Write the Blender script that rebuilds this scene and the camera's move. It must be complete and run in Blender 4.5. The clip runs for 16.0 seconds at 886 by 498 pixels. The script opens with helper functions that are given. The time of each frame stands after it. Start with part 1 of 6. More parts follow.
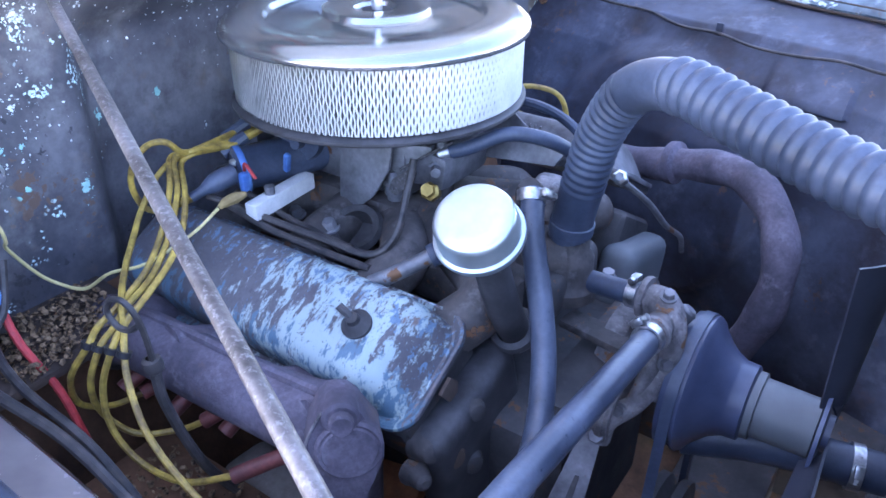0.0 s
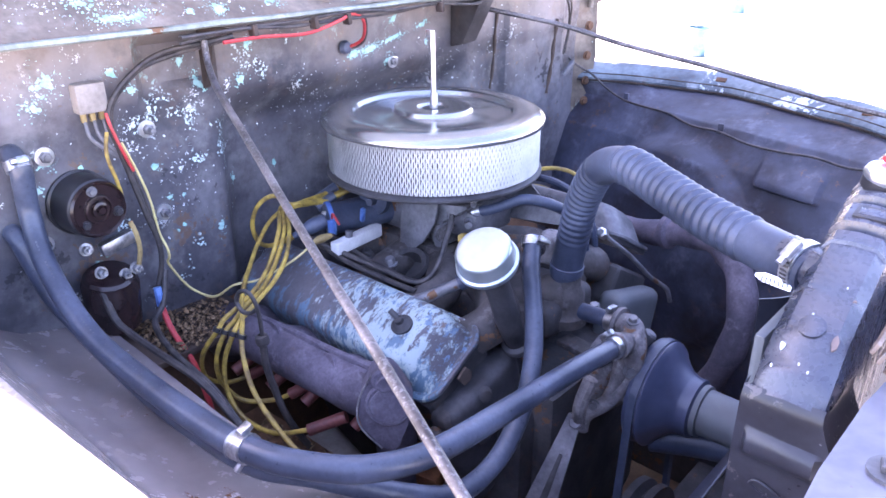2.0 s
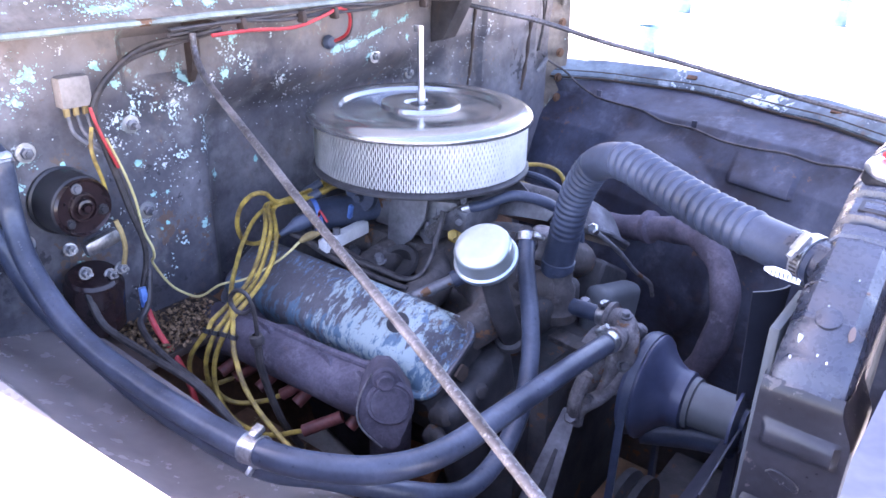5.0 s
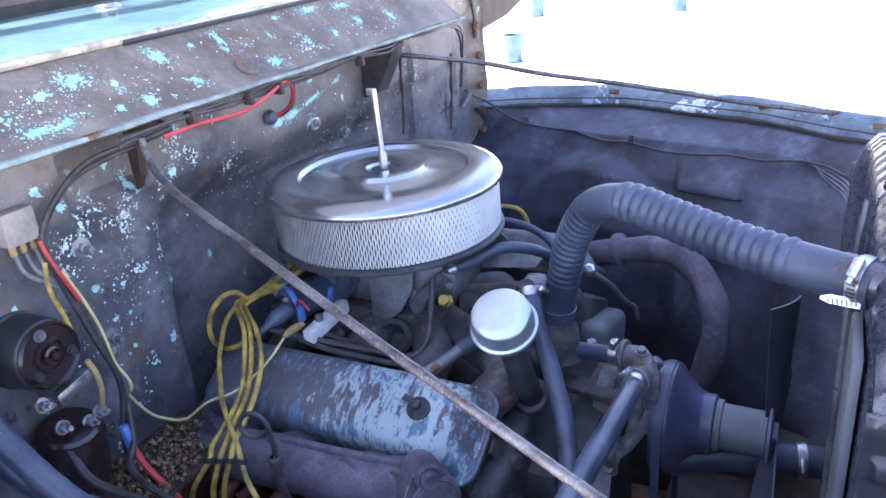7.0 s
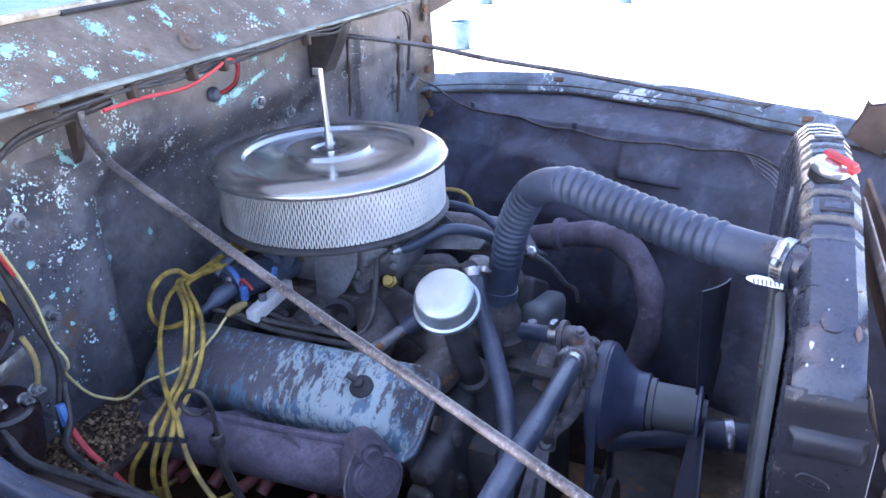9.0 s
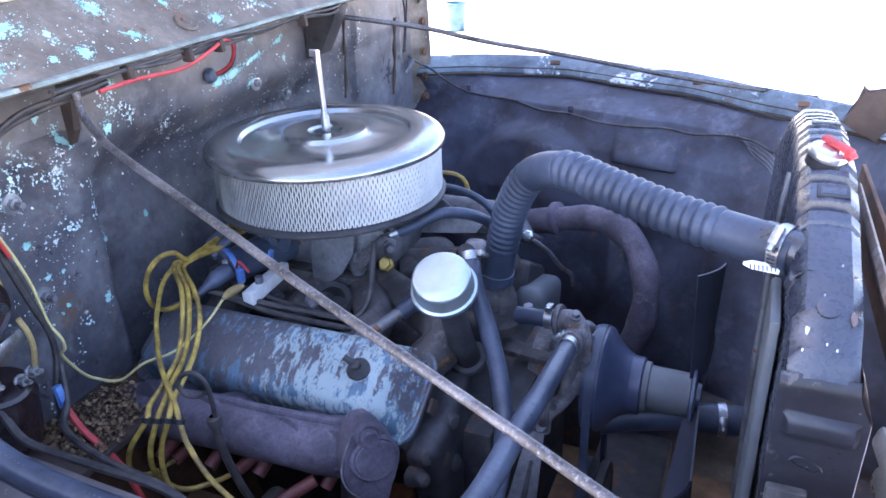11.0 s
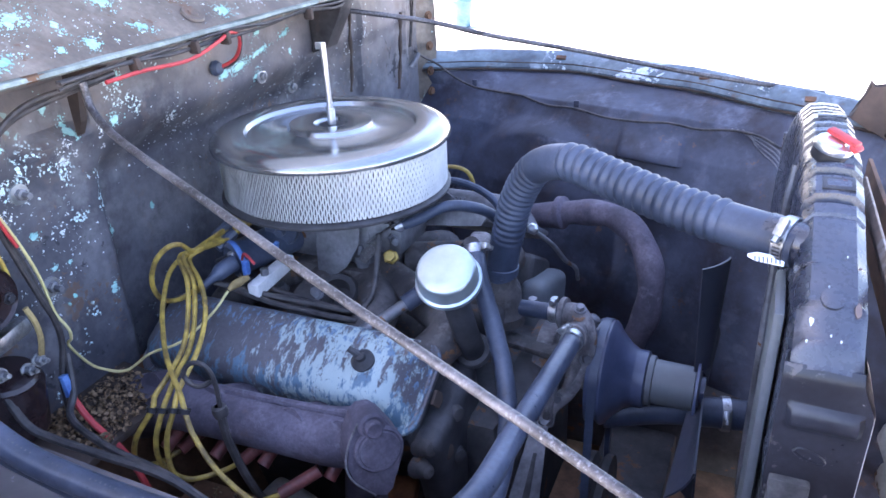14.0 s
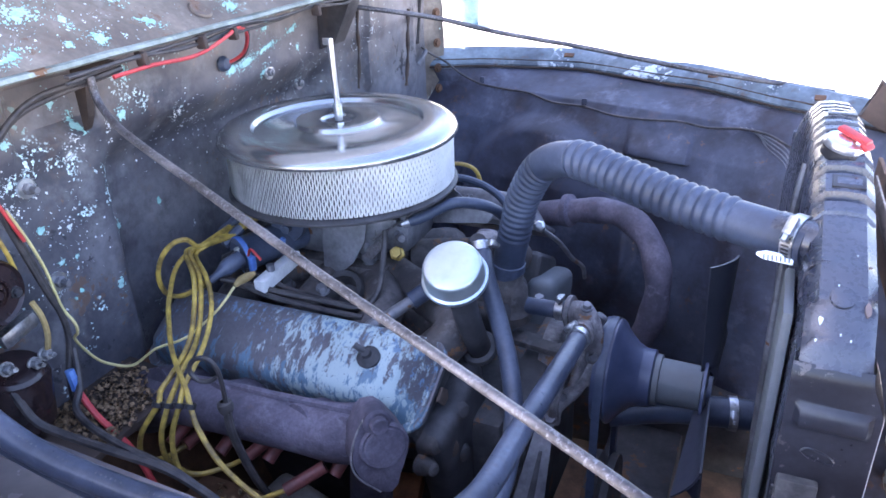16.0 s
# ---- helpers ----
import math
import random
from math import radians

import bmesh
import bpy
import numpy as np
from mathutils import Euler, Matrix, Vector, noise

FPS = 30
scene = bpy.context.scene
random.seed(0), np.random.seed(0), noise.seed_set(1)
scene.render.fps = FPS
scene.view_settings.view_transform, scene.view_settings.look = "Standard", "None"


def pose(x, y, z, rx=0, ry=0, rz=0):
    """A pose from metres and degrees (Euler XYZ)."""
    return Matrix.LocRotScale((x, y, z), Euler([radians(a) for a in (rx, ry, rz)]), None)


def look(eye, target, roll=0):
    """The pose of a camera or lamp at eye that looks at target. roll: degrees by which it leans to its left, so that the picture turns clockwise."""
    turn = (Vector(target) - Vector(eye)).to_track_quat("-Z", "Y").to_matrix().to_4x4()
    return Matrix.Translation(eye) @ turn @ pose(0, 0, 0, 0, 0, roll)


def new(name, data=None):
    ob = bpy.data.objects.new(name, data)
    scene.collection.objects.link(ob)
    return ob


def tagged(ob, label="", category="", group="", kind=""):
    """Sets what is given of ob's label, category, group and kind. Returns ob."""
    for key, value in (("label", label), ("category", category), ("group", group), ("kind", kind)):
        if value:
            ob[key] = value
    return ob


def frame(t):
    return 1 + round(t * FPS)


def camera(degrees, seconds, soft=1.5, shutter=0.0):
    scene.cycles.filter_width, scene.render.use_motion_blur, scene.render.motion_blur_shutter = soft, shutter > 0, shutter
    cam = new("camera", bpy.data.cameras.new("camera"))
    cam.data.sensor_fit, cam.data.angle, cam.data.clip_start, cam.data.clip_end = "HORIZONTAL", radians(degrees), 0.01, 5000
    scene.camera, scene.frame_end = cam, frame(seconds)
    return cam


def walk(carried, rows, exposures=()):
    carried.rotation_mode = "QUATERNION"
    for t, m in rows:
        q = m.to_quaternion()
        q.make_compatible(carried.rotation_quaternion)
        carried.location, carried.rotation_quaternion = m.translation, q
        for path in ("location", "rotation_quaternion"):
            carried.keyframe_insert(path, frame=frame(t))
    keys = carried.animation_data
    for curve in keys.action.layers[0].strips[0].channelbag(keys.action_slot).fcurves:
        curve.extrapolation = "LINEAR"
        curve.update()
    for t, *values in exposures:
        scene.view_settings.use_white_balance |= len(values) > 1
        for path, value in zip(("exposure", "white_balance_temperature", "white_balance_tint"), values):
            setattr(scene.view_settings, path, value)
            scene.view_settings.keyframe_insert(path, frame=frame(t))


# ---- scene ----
cam = camera(61.1, 16.0, soft=1.6)
PATH = [
    (0.0, (-0.0030, -0.0207, 1.4245), (-0.4940, 0.6851, 0.9138), 0.24),
    (0.5, (0.0954, -0.1347, 1.4715), (-0.4283, 0.5815, 1.0102), 0.37),
    (1.0, (0.1767, -0.2069, 1.4798), (-0.3747, 0.5059, 1.0464), 1.50),
    (1.5, (0.2236, -0.2157, 1.4977), (-0.3692, 0.4790, 1.0901), 1.33),
    (2.0, (0.2286, -0.2158, 1.5034), (-0.3785, 0.4663, 1.0958), -0.05),
    (2.5, (0.2304, -0.2134, 1.5023), (-0.3820, 0.4621, 1.0916), -0.10),
    (3.0, (0.2236, -0.2181, 1.5048), (-0.3908, 0.4547, 1.0927), 0.17),
    (3.2, (0.2247, -0.2106, 1.5004), (-0.3981, 0.4558, 1.0904), -0.03),
    (5.3, (0.1520, -0.2555, 1.5008), (-0.3883, 0.4841, 1.0994), 1.08),
    (5.5, (0.1010, -0.2567, 1.4958), (-0.4318, 0.4983, 1.1137), 1.02),
    (6.0, (0.0527, -0.2301, 1.5160), (-0.4495, 0.5469, 1.1367), -1.26),
    (6.5, (0.0216, -0.2445, 1.5226), (-0.4556, 0.5392, 1.1249), -6.62),
    (7.0, (0.0192, -0.2587, 1.5419), (-0.4222, 0.5493, 1.1518), -5.36),
    (7.5, (0.0231, -0.2538, 1.5420), (-0.4027, 0.5662, 1.1596), -5.00),
    (8.0, (0.0305, -0.2558, 1.5433), (-0.3862, 0.5670, 1.1569), -5.39),
    (8.5, (0.0325, -0.2675, 1.5424), (-0.3583, 0.5620, 1.1434), -4.33),
    (9.0, (0.0264, -0.2706, 1.5390), (-0.3476, 0.5608, 1.1280), -2.89),
    (9.5, (0.0224, -0.2696, 1.5402), (-0.3473, 0.5581, 1.1181), -2.56),
    (12.0, (0.0216, -0.2750, 1.5405), (-0.3389, 0.5508, 1.1068), -2.33),
    (12.5, (0.0229, -0.2736, 1.5383), (-0.3388, 0.5512, 1.1039), -2.35),
    (13.0, (0.0218, -0.2750, 1.5370), (-0.3448, 0.5487, 1.1045), -2.22),
    (13.5, (0.0236, -0.2763, 1.5369), (-0.3433, 0.5466, 1.1031), -2.14),
    (14.0, (0.0241, -0.2770, 1.5353), (-0.3445, 0.5446, 1.1003), -2.34),
    (14.5, (0.0238, -0.2769, 1.5348), (-0.3452, 0.5438, 1.0987), -2.33),
    (15.0, (0.0217, -0.2765, 1.5331), (-0.3490, 0.5425, 1.0952), -1.87),
    (15.5, (0.0216, -0.2774, 1.5330), (-0.3499, 0.5421, 1.0966), -1.93),
    (16.0, (0.0230, -0.2756, 1.5324), (-0.3528, 0.5417, 1.0957), -2.22),
]
walk(cam, [(t, look(eye, target, roll)) for t, eye, target, roll in PATH],
     exposures=[(0.0, 3.38, 6300, 24), (1.0, 3.39, 6900, 37), (3.2, 3.34, 6900, 37), (5.5, 3.18, 6800, 32), (7.0, 2.72, 6600, 26), (9.5, 2.74, 6600, 25), (12.0, 2.90, 6600, 24), (16.0, 2.95, 6650, 25)])

# ---- daylight: open sky, sun behind the cab, the raised hood shades the engine bay ----
SUN_EL, SUN_AZ = radians(52), radians(-100)
world = bpy.data.worlds.new("sky")
scene.world = world
world.use_nodes = True
wn = world.node_tree.nodes
sky = wn.new("ShaderNodeTexSky")
sky.sky_type, sky.sun_disc = "NISHITA", False
sky.sun_elevation, sky.sun_rotation = SUN_EL, SUN_AZ
wn["Background"].inputs["Strength"].default_value = 0.15
world.node_tree.links.new(sky.outputs["Color"], wn["Background"].inputs["Color"])
sun = new("sun", bpy.data.lights.new("sun", "SUN"))
sun.data.energy, sun.data.angle, sun.data.color = 4.5, radians(0.5), (1.0, 0.95, 0.87)
sun_dir = Vector((math.sin(SUN_AZ) * math.cos(SUN_EL), math.cos(SUN_AZ) * math.cos(SUN_EL), math.sin(SUN_EL)))
sun.matrix_world = look(sun_dir * 20, (0, 0, 0))


# ---- materials ----
def ramp(nt, fac, stops):
    n = nt.nodes.new("ShaderNodeValToRGB")
    n.color_ramp.elements[0].position, n.color_ramp.elements[0].color = stops[0][0], (*stops[0][1], 1)
    n.color_ramp.elements[1].position, n.color_ramp.elements[1].color = stops[-1][0], (*stops[-1][1], 1)
    for p, c in stops[1:-1]:
        n.color_ramp.elements.new(p).color = (*c, 1)
    nt.links.new(fac, n.inputs["Fac"])
    return n.outputs["Color"]


def noise_tex(nt, co, scale, detail=4.0, rough=0.55, stretch=None):
    if stretch:
        m = nt.nodes.new("ShaderNodeMapping")
        m.inputs["Scale"].default_value = stretch
        nt.links.new(co, m.inputs["Vector"])
        co = m.outputs["Vector"]
    n = nt.nodes.new("ShaderNodeTexNoise")
    n.inputs["Scale"].default_value, n.inputs["Detail"].default_value, n.inputs["Roughness"].default_value = scale, detail, rough
    nt.links.new(co, n.inputs["Vector"])
    return n.outputs["Fac"]


def mixc(nt, fac, a, b, mode="MIX"):
    n = nt.nodes.new("ShaderNodeMix")
    n.data_type, n.blend_type = "RGBA", mode
    for i, v in ((0, fac), (6, a), (7, b)):
        if isinstance(v, (int, float)):
            n.inputs[i].default_value = v
        elif isinstance(v, tuple):
            n.inputs[i].default_value = (*v, 1)
        else:
            nt.links.new(v, n.inputs[i])
    return n.outputs[2]


def calc(nt, op, a, b):
    n = nt.nodes.new("ShaderNodeMath")
    n.operation = op
    for i, v in ((0, a), (1, b)):
        if isinstance(v, (int, float)):
            n.inputs[i].default_value = v
        else:
            nt.links.new(v, n.inputs[i])
    return n.outputs[0]


def grey(v):
    return (v, v, v)


def surface(name, dark, light, scale=9.0, rough=(0.45, 0.75), metal=0.0, bump=0.25, fine=160.0, chips=(), cells=(), stretch=None, spread=(0.35, 0.65), spec=0.5, grain=0.28, height_tone=None, clouds=(), stains=()):
    """Two-scale mottled surface. chips: (colour, scale, threshold, cluster scale, cluster threshold) flakes over it,
    and where
    they thin out: (axis, place, slope). clouds, stains (over the tone that grows along an axis): soft blots (colour,
    scale, threshold, softness, strength). cells: crackled flakes (colour, cells a metre, threshold, cluster scale)."""
    m = bpy.data.materials.new(name)
    m.use_nodes = True
    nt = m.node_tree
    b = nt.nodes["Principled BSDF"]
    co = nt.nodes.new("ShaderNodeTexCoord").outputs["Object"]
    big = noise_tex(nt, co, scale, 5, 0.6, stretch)
    small = noise_tex(nt, co, fine, 3, 0.6)
    col = ramp(nt, big, [(spread[0], dark), (spread[1], light)])
    col = mixc(nt, grain, col, ramp(nt, small, [(0.3, grey(0.25)), (0.7, grey(0.8))]), "OVERLAY")
    r = calc(nt, "ADD", calc(nt, "MULTIPLY", small, rough[1] - rough[0]), rough[0])
    height = calc(nt, "ADD", calc(nt, "MULTIPLY", small, 0.35), big)
    for c, sc, th, soft, strength in clouds:
        f = ramp(nt, noise_tex(nt, co, sc, 7, 0.68), [(th, grey(0.0)), (th + soft, grey(strength))])
        col = mixc(nt, f, col, c)
    for c, sc, th, csc, cth, *grad in chips:
        a = noise_tex(nt, co, sc, 6, 0.65)
        k = noise_tex(nt, co, csc, 2, 0.5)
        k = calc(nt, "MULTIPLY", calc(nt, "SUBTRACT", k, cth), 1.1)
        if grad:
            sx = nt.nodes.new("ShaderNodeSeparateXYZ")
            nt.links.new(co, sx.inputs[0])
            k = calc(nt, "ADD", k, calc(nt, "MULTIPLY", calc(nt, "SUBTRACT", sx.outputs[grad[0][0]], grad[0][1]), grad[0][2]))
        f = ramp(nt, calc(nt, "ADD", a, k), [(th, grey(0.0)), (th + 0.025, grey(1.0))])
        col = mixc(nt, f, col, c)
        height = calc(nt, "ADD", height, calc(nt, "MULTIPLY", f, 0.25))
    for c, sc, th, csc, *grad in cells:
        v = nt.nodes.new("ShaderNodeTexVoronoi")
        v.inputs["Scale"].default_value, v.inputs["Randomness"].default_value = sc, 1.0
        e = nt.nodes.new("ShaderNodeTexVoronoi")
        e.feature = "DISTANCE_TO_EDGE"
        e.inputs["Scale"].default_value, e.inputs["Randomness"].default_value = sc, 1.0
        warp = nt.nodes.new("ShaderNodeVectorMath")
        warp.operation = "ADD"
        wob = nt.nodes.new("ShaderNodeVectorMath")
        wob.operation = "SCALE"
        wn3 = nt.nodes.new("ShaderNodeTexNoise")
        wn3.inputs["Scale"].default_value = sc * 1.3
        nt.links.new(co, wn3.inputs["Vector"])
        nt.links.new(wn3.outputs["Color"], wob.inputs[0])
        wob.inputs["Scale"].default_value = 0.7 / sc
        nt.links.new(co, warp.inputs[0])
        nt.links.new(wob.outputs[0], warp.inputs[1])
        for q in (v, e):
            nt.links.new(warp.outputs[0], q.inputs["Vector"])
        sep = nt.nodes.new("ShaderNodeSeparateColor")
        nt.links.new(v.outputs["Color"], sep.inputs[0])
        k = calc(nt, "ADD", noise_tex(nt, co, csc, 3, 0.6), calc(nt, "MULTIPLY", sep.outputs[0], 0.16))
        if grad:
            sx = nt.nodes.new("ShaderNodeSeparateXYZ")
            nt.links.new(co, sx.inputs[0])
            k = calc(nt, "ADD", k, calc(nt, "MULTIPLY", calc(nt, "SUBTRACT", sx.outputs[grad[0][0]], grad[0][1]), grad[0][2]))
        f = calc(nt, "MULTIPLY", ramp(nt, k, [(th, grey(0.0)), (th + 0.02, grey(1.0))]), ramp(nt, e.outputs["Distance"], [(0.03, grey(0.0)), (0.09, grey(1.0))]))
        col = mixc(nt, f, col, mixc(nt, sep.outputs[1], c, tuple(min(1, x * 1.45) for x in c)))
        height = calc(nt, "ADD", height, calc(nt, "MULTIPLY", f, 0.3))
    # Tone mixed in along one axis, broken up by noise.
    if height_tone:
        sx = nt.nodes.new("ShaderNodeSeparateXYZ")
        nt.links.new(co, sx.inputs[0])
        k = calc(nt, "MULTIPLY", calc(nt, "SUBTRACT", sx.outputs[height_tone[1]], height_tone[2]), height_tone[3])
        k = calc(nt, "ADD", k, calc(nt, "MULTIPLY", calc(nt, "SUBTRACT", noise_tex(nt, co, height_tone[4], 5, 0.6), 0.5), 2.2))
        col = mixc(nt, calc(nt, "MULTIPLY", ramp(nt, k, [(0.0, grey(0.0)), (1.0, grey(1.0))]), 0.75), col, height_tone[0])
    for c, sc, th, soft, strength in stains:
        col = mixc(nt, ramp(nt, noise_tex(nt, co, sc, 7, 0.68), [(th, grey(0.0)), (th + soft, grey(strength))]), col, c)
    nt.links.new(col, b.inputs["Base Color"])
    nt.links.new(r, b.inputs["Roughness"])
    b.inputs["Metallic"].default_value = metal
    b.inputs["Specular IOR Level"].default_value = spec
    bn = nt.nodes.new("ShaderNodeBump")
    bn.inputs["Strength"].default_value, bn.inputs["Distance"].default_value = bump, 0.002
    nt.links.new(height, bn.inputs["Height"])
    nt.links.new(bn.outputs["Normal"], b.inputs["Normal"])
    return m


TEAL, WHITE, RUST = (0.22, 0.50, 0.47), (0.62, 0.66, 0.66), (0.16, 0.075, 0.035)
# Tan tone grows stronger towards the top of the wall.
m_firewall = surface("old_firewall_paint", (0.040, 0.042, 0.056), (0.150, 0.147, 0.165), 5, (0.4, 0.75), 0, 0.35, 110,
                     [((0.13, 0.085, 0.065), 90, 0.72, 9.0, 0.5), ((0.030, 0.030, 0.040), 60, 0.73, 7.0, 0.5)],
                     [(TEAL, 150, 0.80, 9.0, (2, 1.22, 0.35)), ((0.50, 0.66, 0.67), 300, 0.80, 11.0, (1, 0.42, -0.16)), (WHITE, 420, 0.80, 15.0, (1, 0.45, -0.12))], grain=0.3, height_tone=((0.275, 0.230, 0.205), 2, 1.235, 7.0, 9.0),
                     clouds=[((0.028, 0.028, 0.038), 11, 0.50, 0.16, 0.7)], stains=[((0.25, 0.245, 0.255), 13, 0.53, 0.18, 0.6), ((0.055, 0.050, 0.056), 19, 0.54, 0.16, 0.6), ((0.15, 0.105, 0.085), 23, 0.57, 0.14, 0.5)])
m_cowl = surface("weathered_cowl_paint", (0.110, 0.088, 0.072), (0.235, 0.196, 0.160), 9, (0.4, 0.75), 0, 0.35, 120,
                 [((0.15, 0.090, 0.060), 60, 0.70, 8.0, 0.5)],
                 [((0.36, 0.62, 0.58), 260, 0.785, 13.0), ((0.48, 0.70, 0.66), 340, 0.79, 17.0), (WHITE, 360, 0.80, 11.0, (1, 0.30, -0.12))], grain=0.4,
                 stains=[((0.14, 0.085, 0.058), 16, 0.54, 0.16, 0.6), ((0.080, 0.066, 0.058), 22, 0.55, 0.14, 0.6), ((0.30, 0.275, 0.245), 26, 0.56, 0.14, 0.5)])
m_cowltop = surface("glossy_cowl_paint", (0.050, 0.125, 0.160), (0.105, 0.205, 0.245), 4, (0.08, 0.2), 0, 0.1, 60)
m_trim = surface("aged_cream_strip", (0.34, 0.30, 0.22), (0.60, 0.56, 0.46), 30, (0.4, 0.65), 0, 0.2, 200, clouds=[((0.16, 0.11, 0.07), 40, 0.56, 0.08, 0.8)])
m_seam = surface("pale_green_seam", (0.12, 0.135, 0.12), (0.28, 0.33, 0.30), 20, (0.6, 0.85), 0, 0.2, 200, [(RUST, 30, 0.66, 9, 0.5)])
# Dust and light painted on the upper panel, shade below as a dark base.
m_fender = surface("dusty_fender_painted_shade", (0.012, 0.013, 0.024), (0.066, 0.077, 0.118), 4.2, (0.42, 0.75), 0, 0.25, 70,
                   [((0.12, 0.075, 0.062), 70, 0.755, 8.0, 0.5)], spread=(0.36, 0.70), grain=0.3, height_tone=((0.17, 0.19, 0.26), 2, 1.050, 4.0, 6.0),
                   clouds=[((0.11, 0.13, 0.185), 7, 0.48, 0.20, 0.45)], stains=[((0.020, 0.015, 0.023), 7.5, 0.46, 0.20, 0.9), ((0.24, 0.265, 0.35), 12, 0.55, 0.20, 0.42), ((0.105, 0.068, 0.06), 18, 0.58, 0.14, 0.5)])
m_front = surface("blue_grey_front_sheet", (0.11, 0.115, 0.15), (0.25, 0.255, 0.30), 5, (0.3, 0.5), 0, 0.15, 80, [((0.45, 0.45, 0.46), 60, 0.76, 8, 0.5), (RUST, 44, 0.78, 7, 0.5)], grain=0.15)
m_rail = surface("chipped_teal_rail", (0.050, 0.072, 0.094), (0.17, 0.225, 0.265), 12, (0.4, 0.7), 0, 0.3, 90,
                 [((0.46, 0.54, 0.60), 60, 0.665, 9, 0.52), ((0.60, 0.66, 0.70), 110, 0.70, 9, 0.5)], grain=0.3, clouds=[((0.11, 0.075, 0.06), 22, 0.55, 0.1, 0.8), ((0.40, 0.47, 0.53), 16, 0.58, 0.12, 0.6)])
m_nearfender = surface("glossy_dark_fender", (0.17, 0.145, 0.145), (0.33, 0.29, 0.285), 3, (0.16, 0.34), 0, 0.08, 40,
                       [((0.50, 0.47, 0.47), 110, 0.80, 9, 0.5), (RUST, 60, 0.80, 9, 0.5)], grain=0.12)


def flaked_valve_paint():
    """Dark primer with scratches at the rear, sky-blue sides and pale flaking patches towards the front end."""
    m = bpy.data.materials.new("flaked_blue_paint")
    m.use_nodes = True
    nt = m.node_tree
    b = nt.nodes["Principled BSDF"]
    co = nt.nodes.new("ShaderNodeTexCoord").outputs["Object"]
    sx = nt.nodes.new("ShaderNodeSeparateXYZ")
    nt.links.new(co, sx.inputs[0])

    def toward(axis, at, slope, low, high):
        k = calc(nt, "MULTIPLY", calc(nt, "SUBTRACT", sx.outputs[axis], at), slope)
        return calc(nt, "MAXIMUM", calc(nt, "MINIMUM", k, high), low)

    def cover(col, fac, th, soft, colour):
        f = ramp(nt, fac, [(th, grey(0.0)), (th + soft, grey(1.0))])
        return mixc(nt, f, col, colour), f

    streak = (1.7, 0.62, 0.62)
    n_patch = noise_tex(nt, co, 52, 10, 0.74, streak)
    n_scratch = noise_tex(nt, co, 62, 6, 0.7, (2.4, 0.34, 0.34))
    n_blue = noise_tex(nt, co, 34, 9, 0.72, streak)
    n_fine = noise_tex(nt, co, 150, 5, 0.65)
    n_big = noise_tex(nt, co, 9, 4, 0.55)
    col = ramp(nt, n_big, [(0.3, (0.052, 0.050, 0.060)), (0.7, (0.125, 0.118, 0.130))])
    col = mixc(nt, 0.3, col, ramp(nt, n_fine, [(0.3, grey(0.25)), (0.7, grey(0.8))]), "OVERLAY")
    col, _ = cover(col, n_scratch, 0.615, 0.03, (0.21, 0.23, 0.26))
    blue_k = calc(nt, "ADD", calc(nt, "ADD", n_blue, toward(1, 0.392, -7.0, -0.16, 0.12)), toward(0, -0.47, 1.3, -0.065, 0.14))
    col, f1 = cover(col, blue_k, 0.545, 0.04, mixc(nt, n_patch, (0.058, 0.110, 0.160), (0.14, 0.25, 0.335)))
    pale_k = calc(nt, "ADD", n_patch, toward(0, -0.525, 1.2, -0.125, 0.075))
    pale_k = calc(nt, "ADD", pale_k, toward(0, -0.365, -3.2, -0.10, 0.0))
    col, f2 = cover(col, pale_k, 0.535, 0.035, mixc(nt, n_big, (0.21, 0.315, 0.355), (0.43, 0.485, 0.46)))
    n_fleck = noise_tex(nt, co, 95, 9, 0.72, (1.5, 0.8, 0.8))
    col, _ = cover(col, calc(nt, "ADD", n_fleck, toward(1, 0.41, 3.0, -0.06, 0.06)), 0.60, 0.03, mixc(nt, n_blue, (0.085, 0.15, 0.235), (0.15, 0.24, 0.33)))
    col, _ = cover(col, noise_tex(nt, co, 70, 10, 0.75, (0.9, 1.2, 1.2)), 0.60, 0.03, (0.085, 0.082, 0.092))
    rust_k = calc(nt, "ADD", n_blue, toward(0, -0.385, 2.0, -0.20, 0.06))
    col, _ = cover(col, rust_k, 0.60, 0.05, (0.17, 0.125, 0.115))
    col, f3 = cover(col, n_fine, 0.655, 0.02, (0.095, 0.09, 0.10))
    nt.links.new(col, b.inputs["Base Color"])
    nt.links.new(calc(nt, "ADD", calc(nt, "MULTIPLY", n_fine, 0.35), 0.30), b.inputs["Roughness"])
    h = calc(nt, "ADD", calc(nt, "ADD", calc(nt, "MULTIPLY", f1, 0.25), calc(nt, "MULTIPLY", f2, 0.45)), calc(nt, "MULTIPLY", n_fine, 0.35))
    bn = nt.nodes.new("ShaderNodeBump")
    bn.inputs["Strength"].default_value, bn.inputs["Distance"].default_value = 0.5, 0.002
    nt.links.new(h, bn.inputs["Height"])
    nt.links.new(bn.outputs["Normal"], b.inputs["Normal"])
    return m


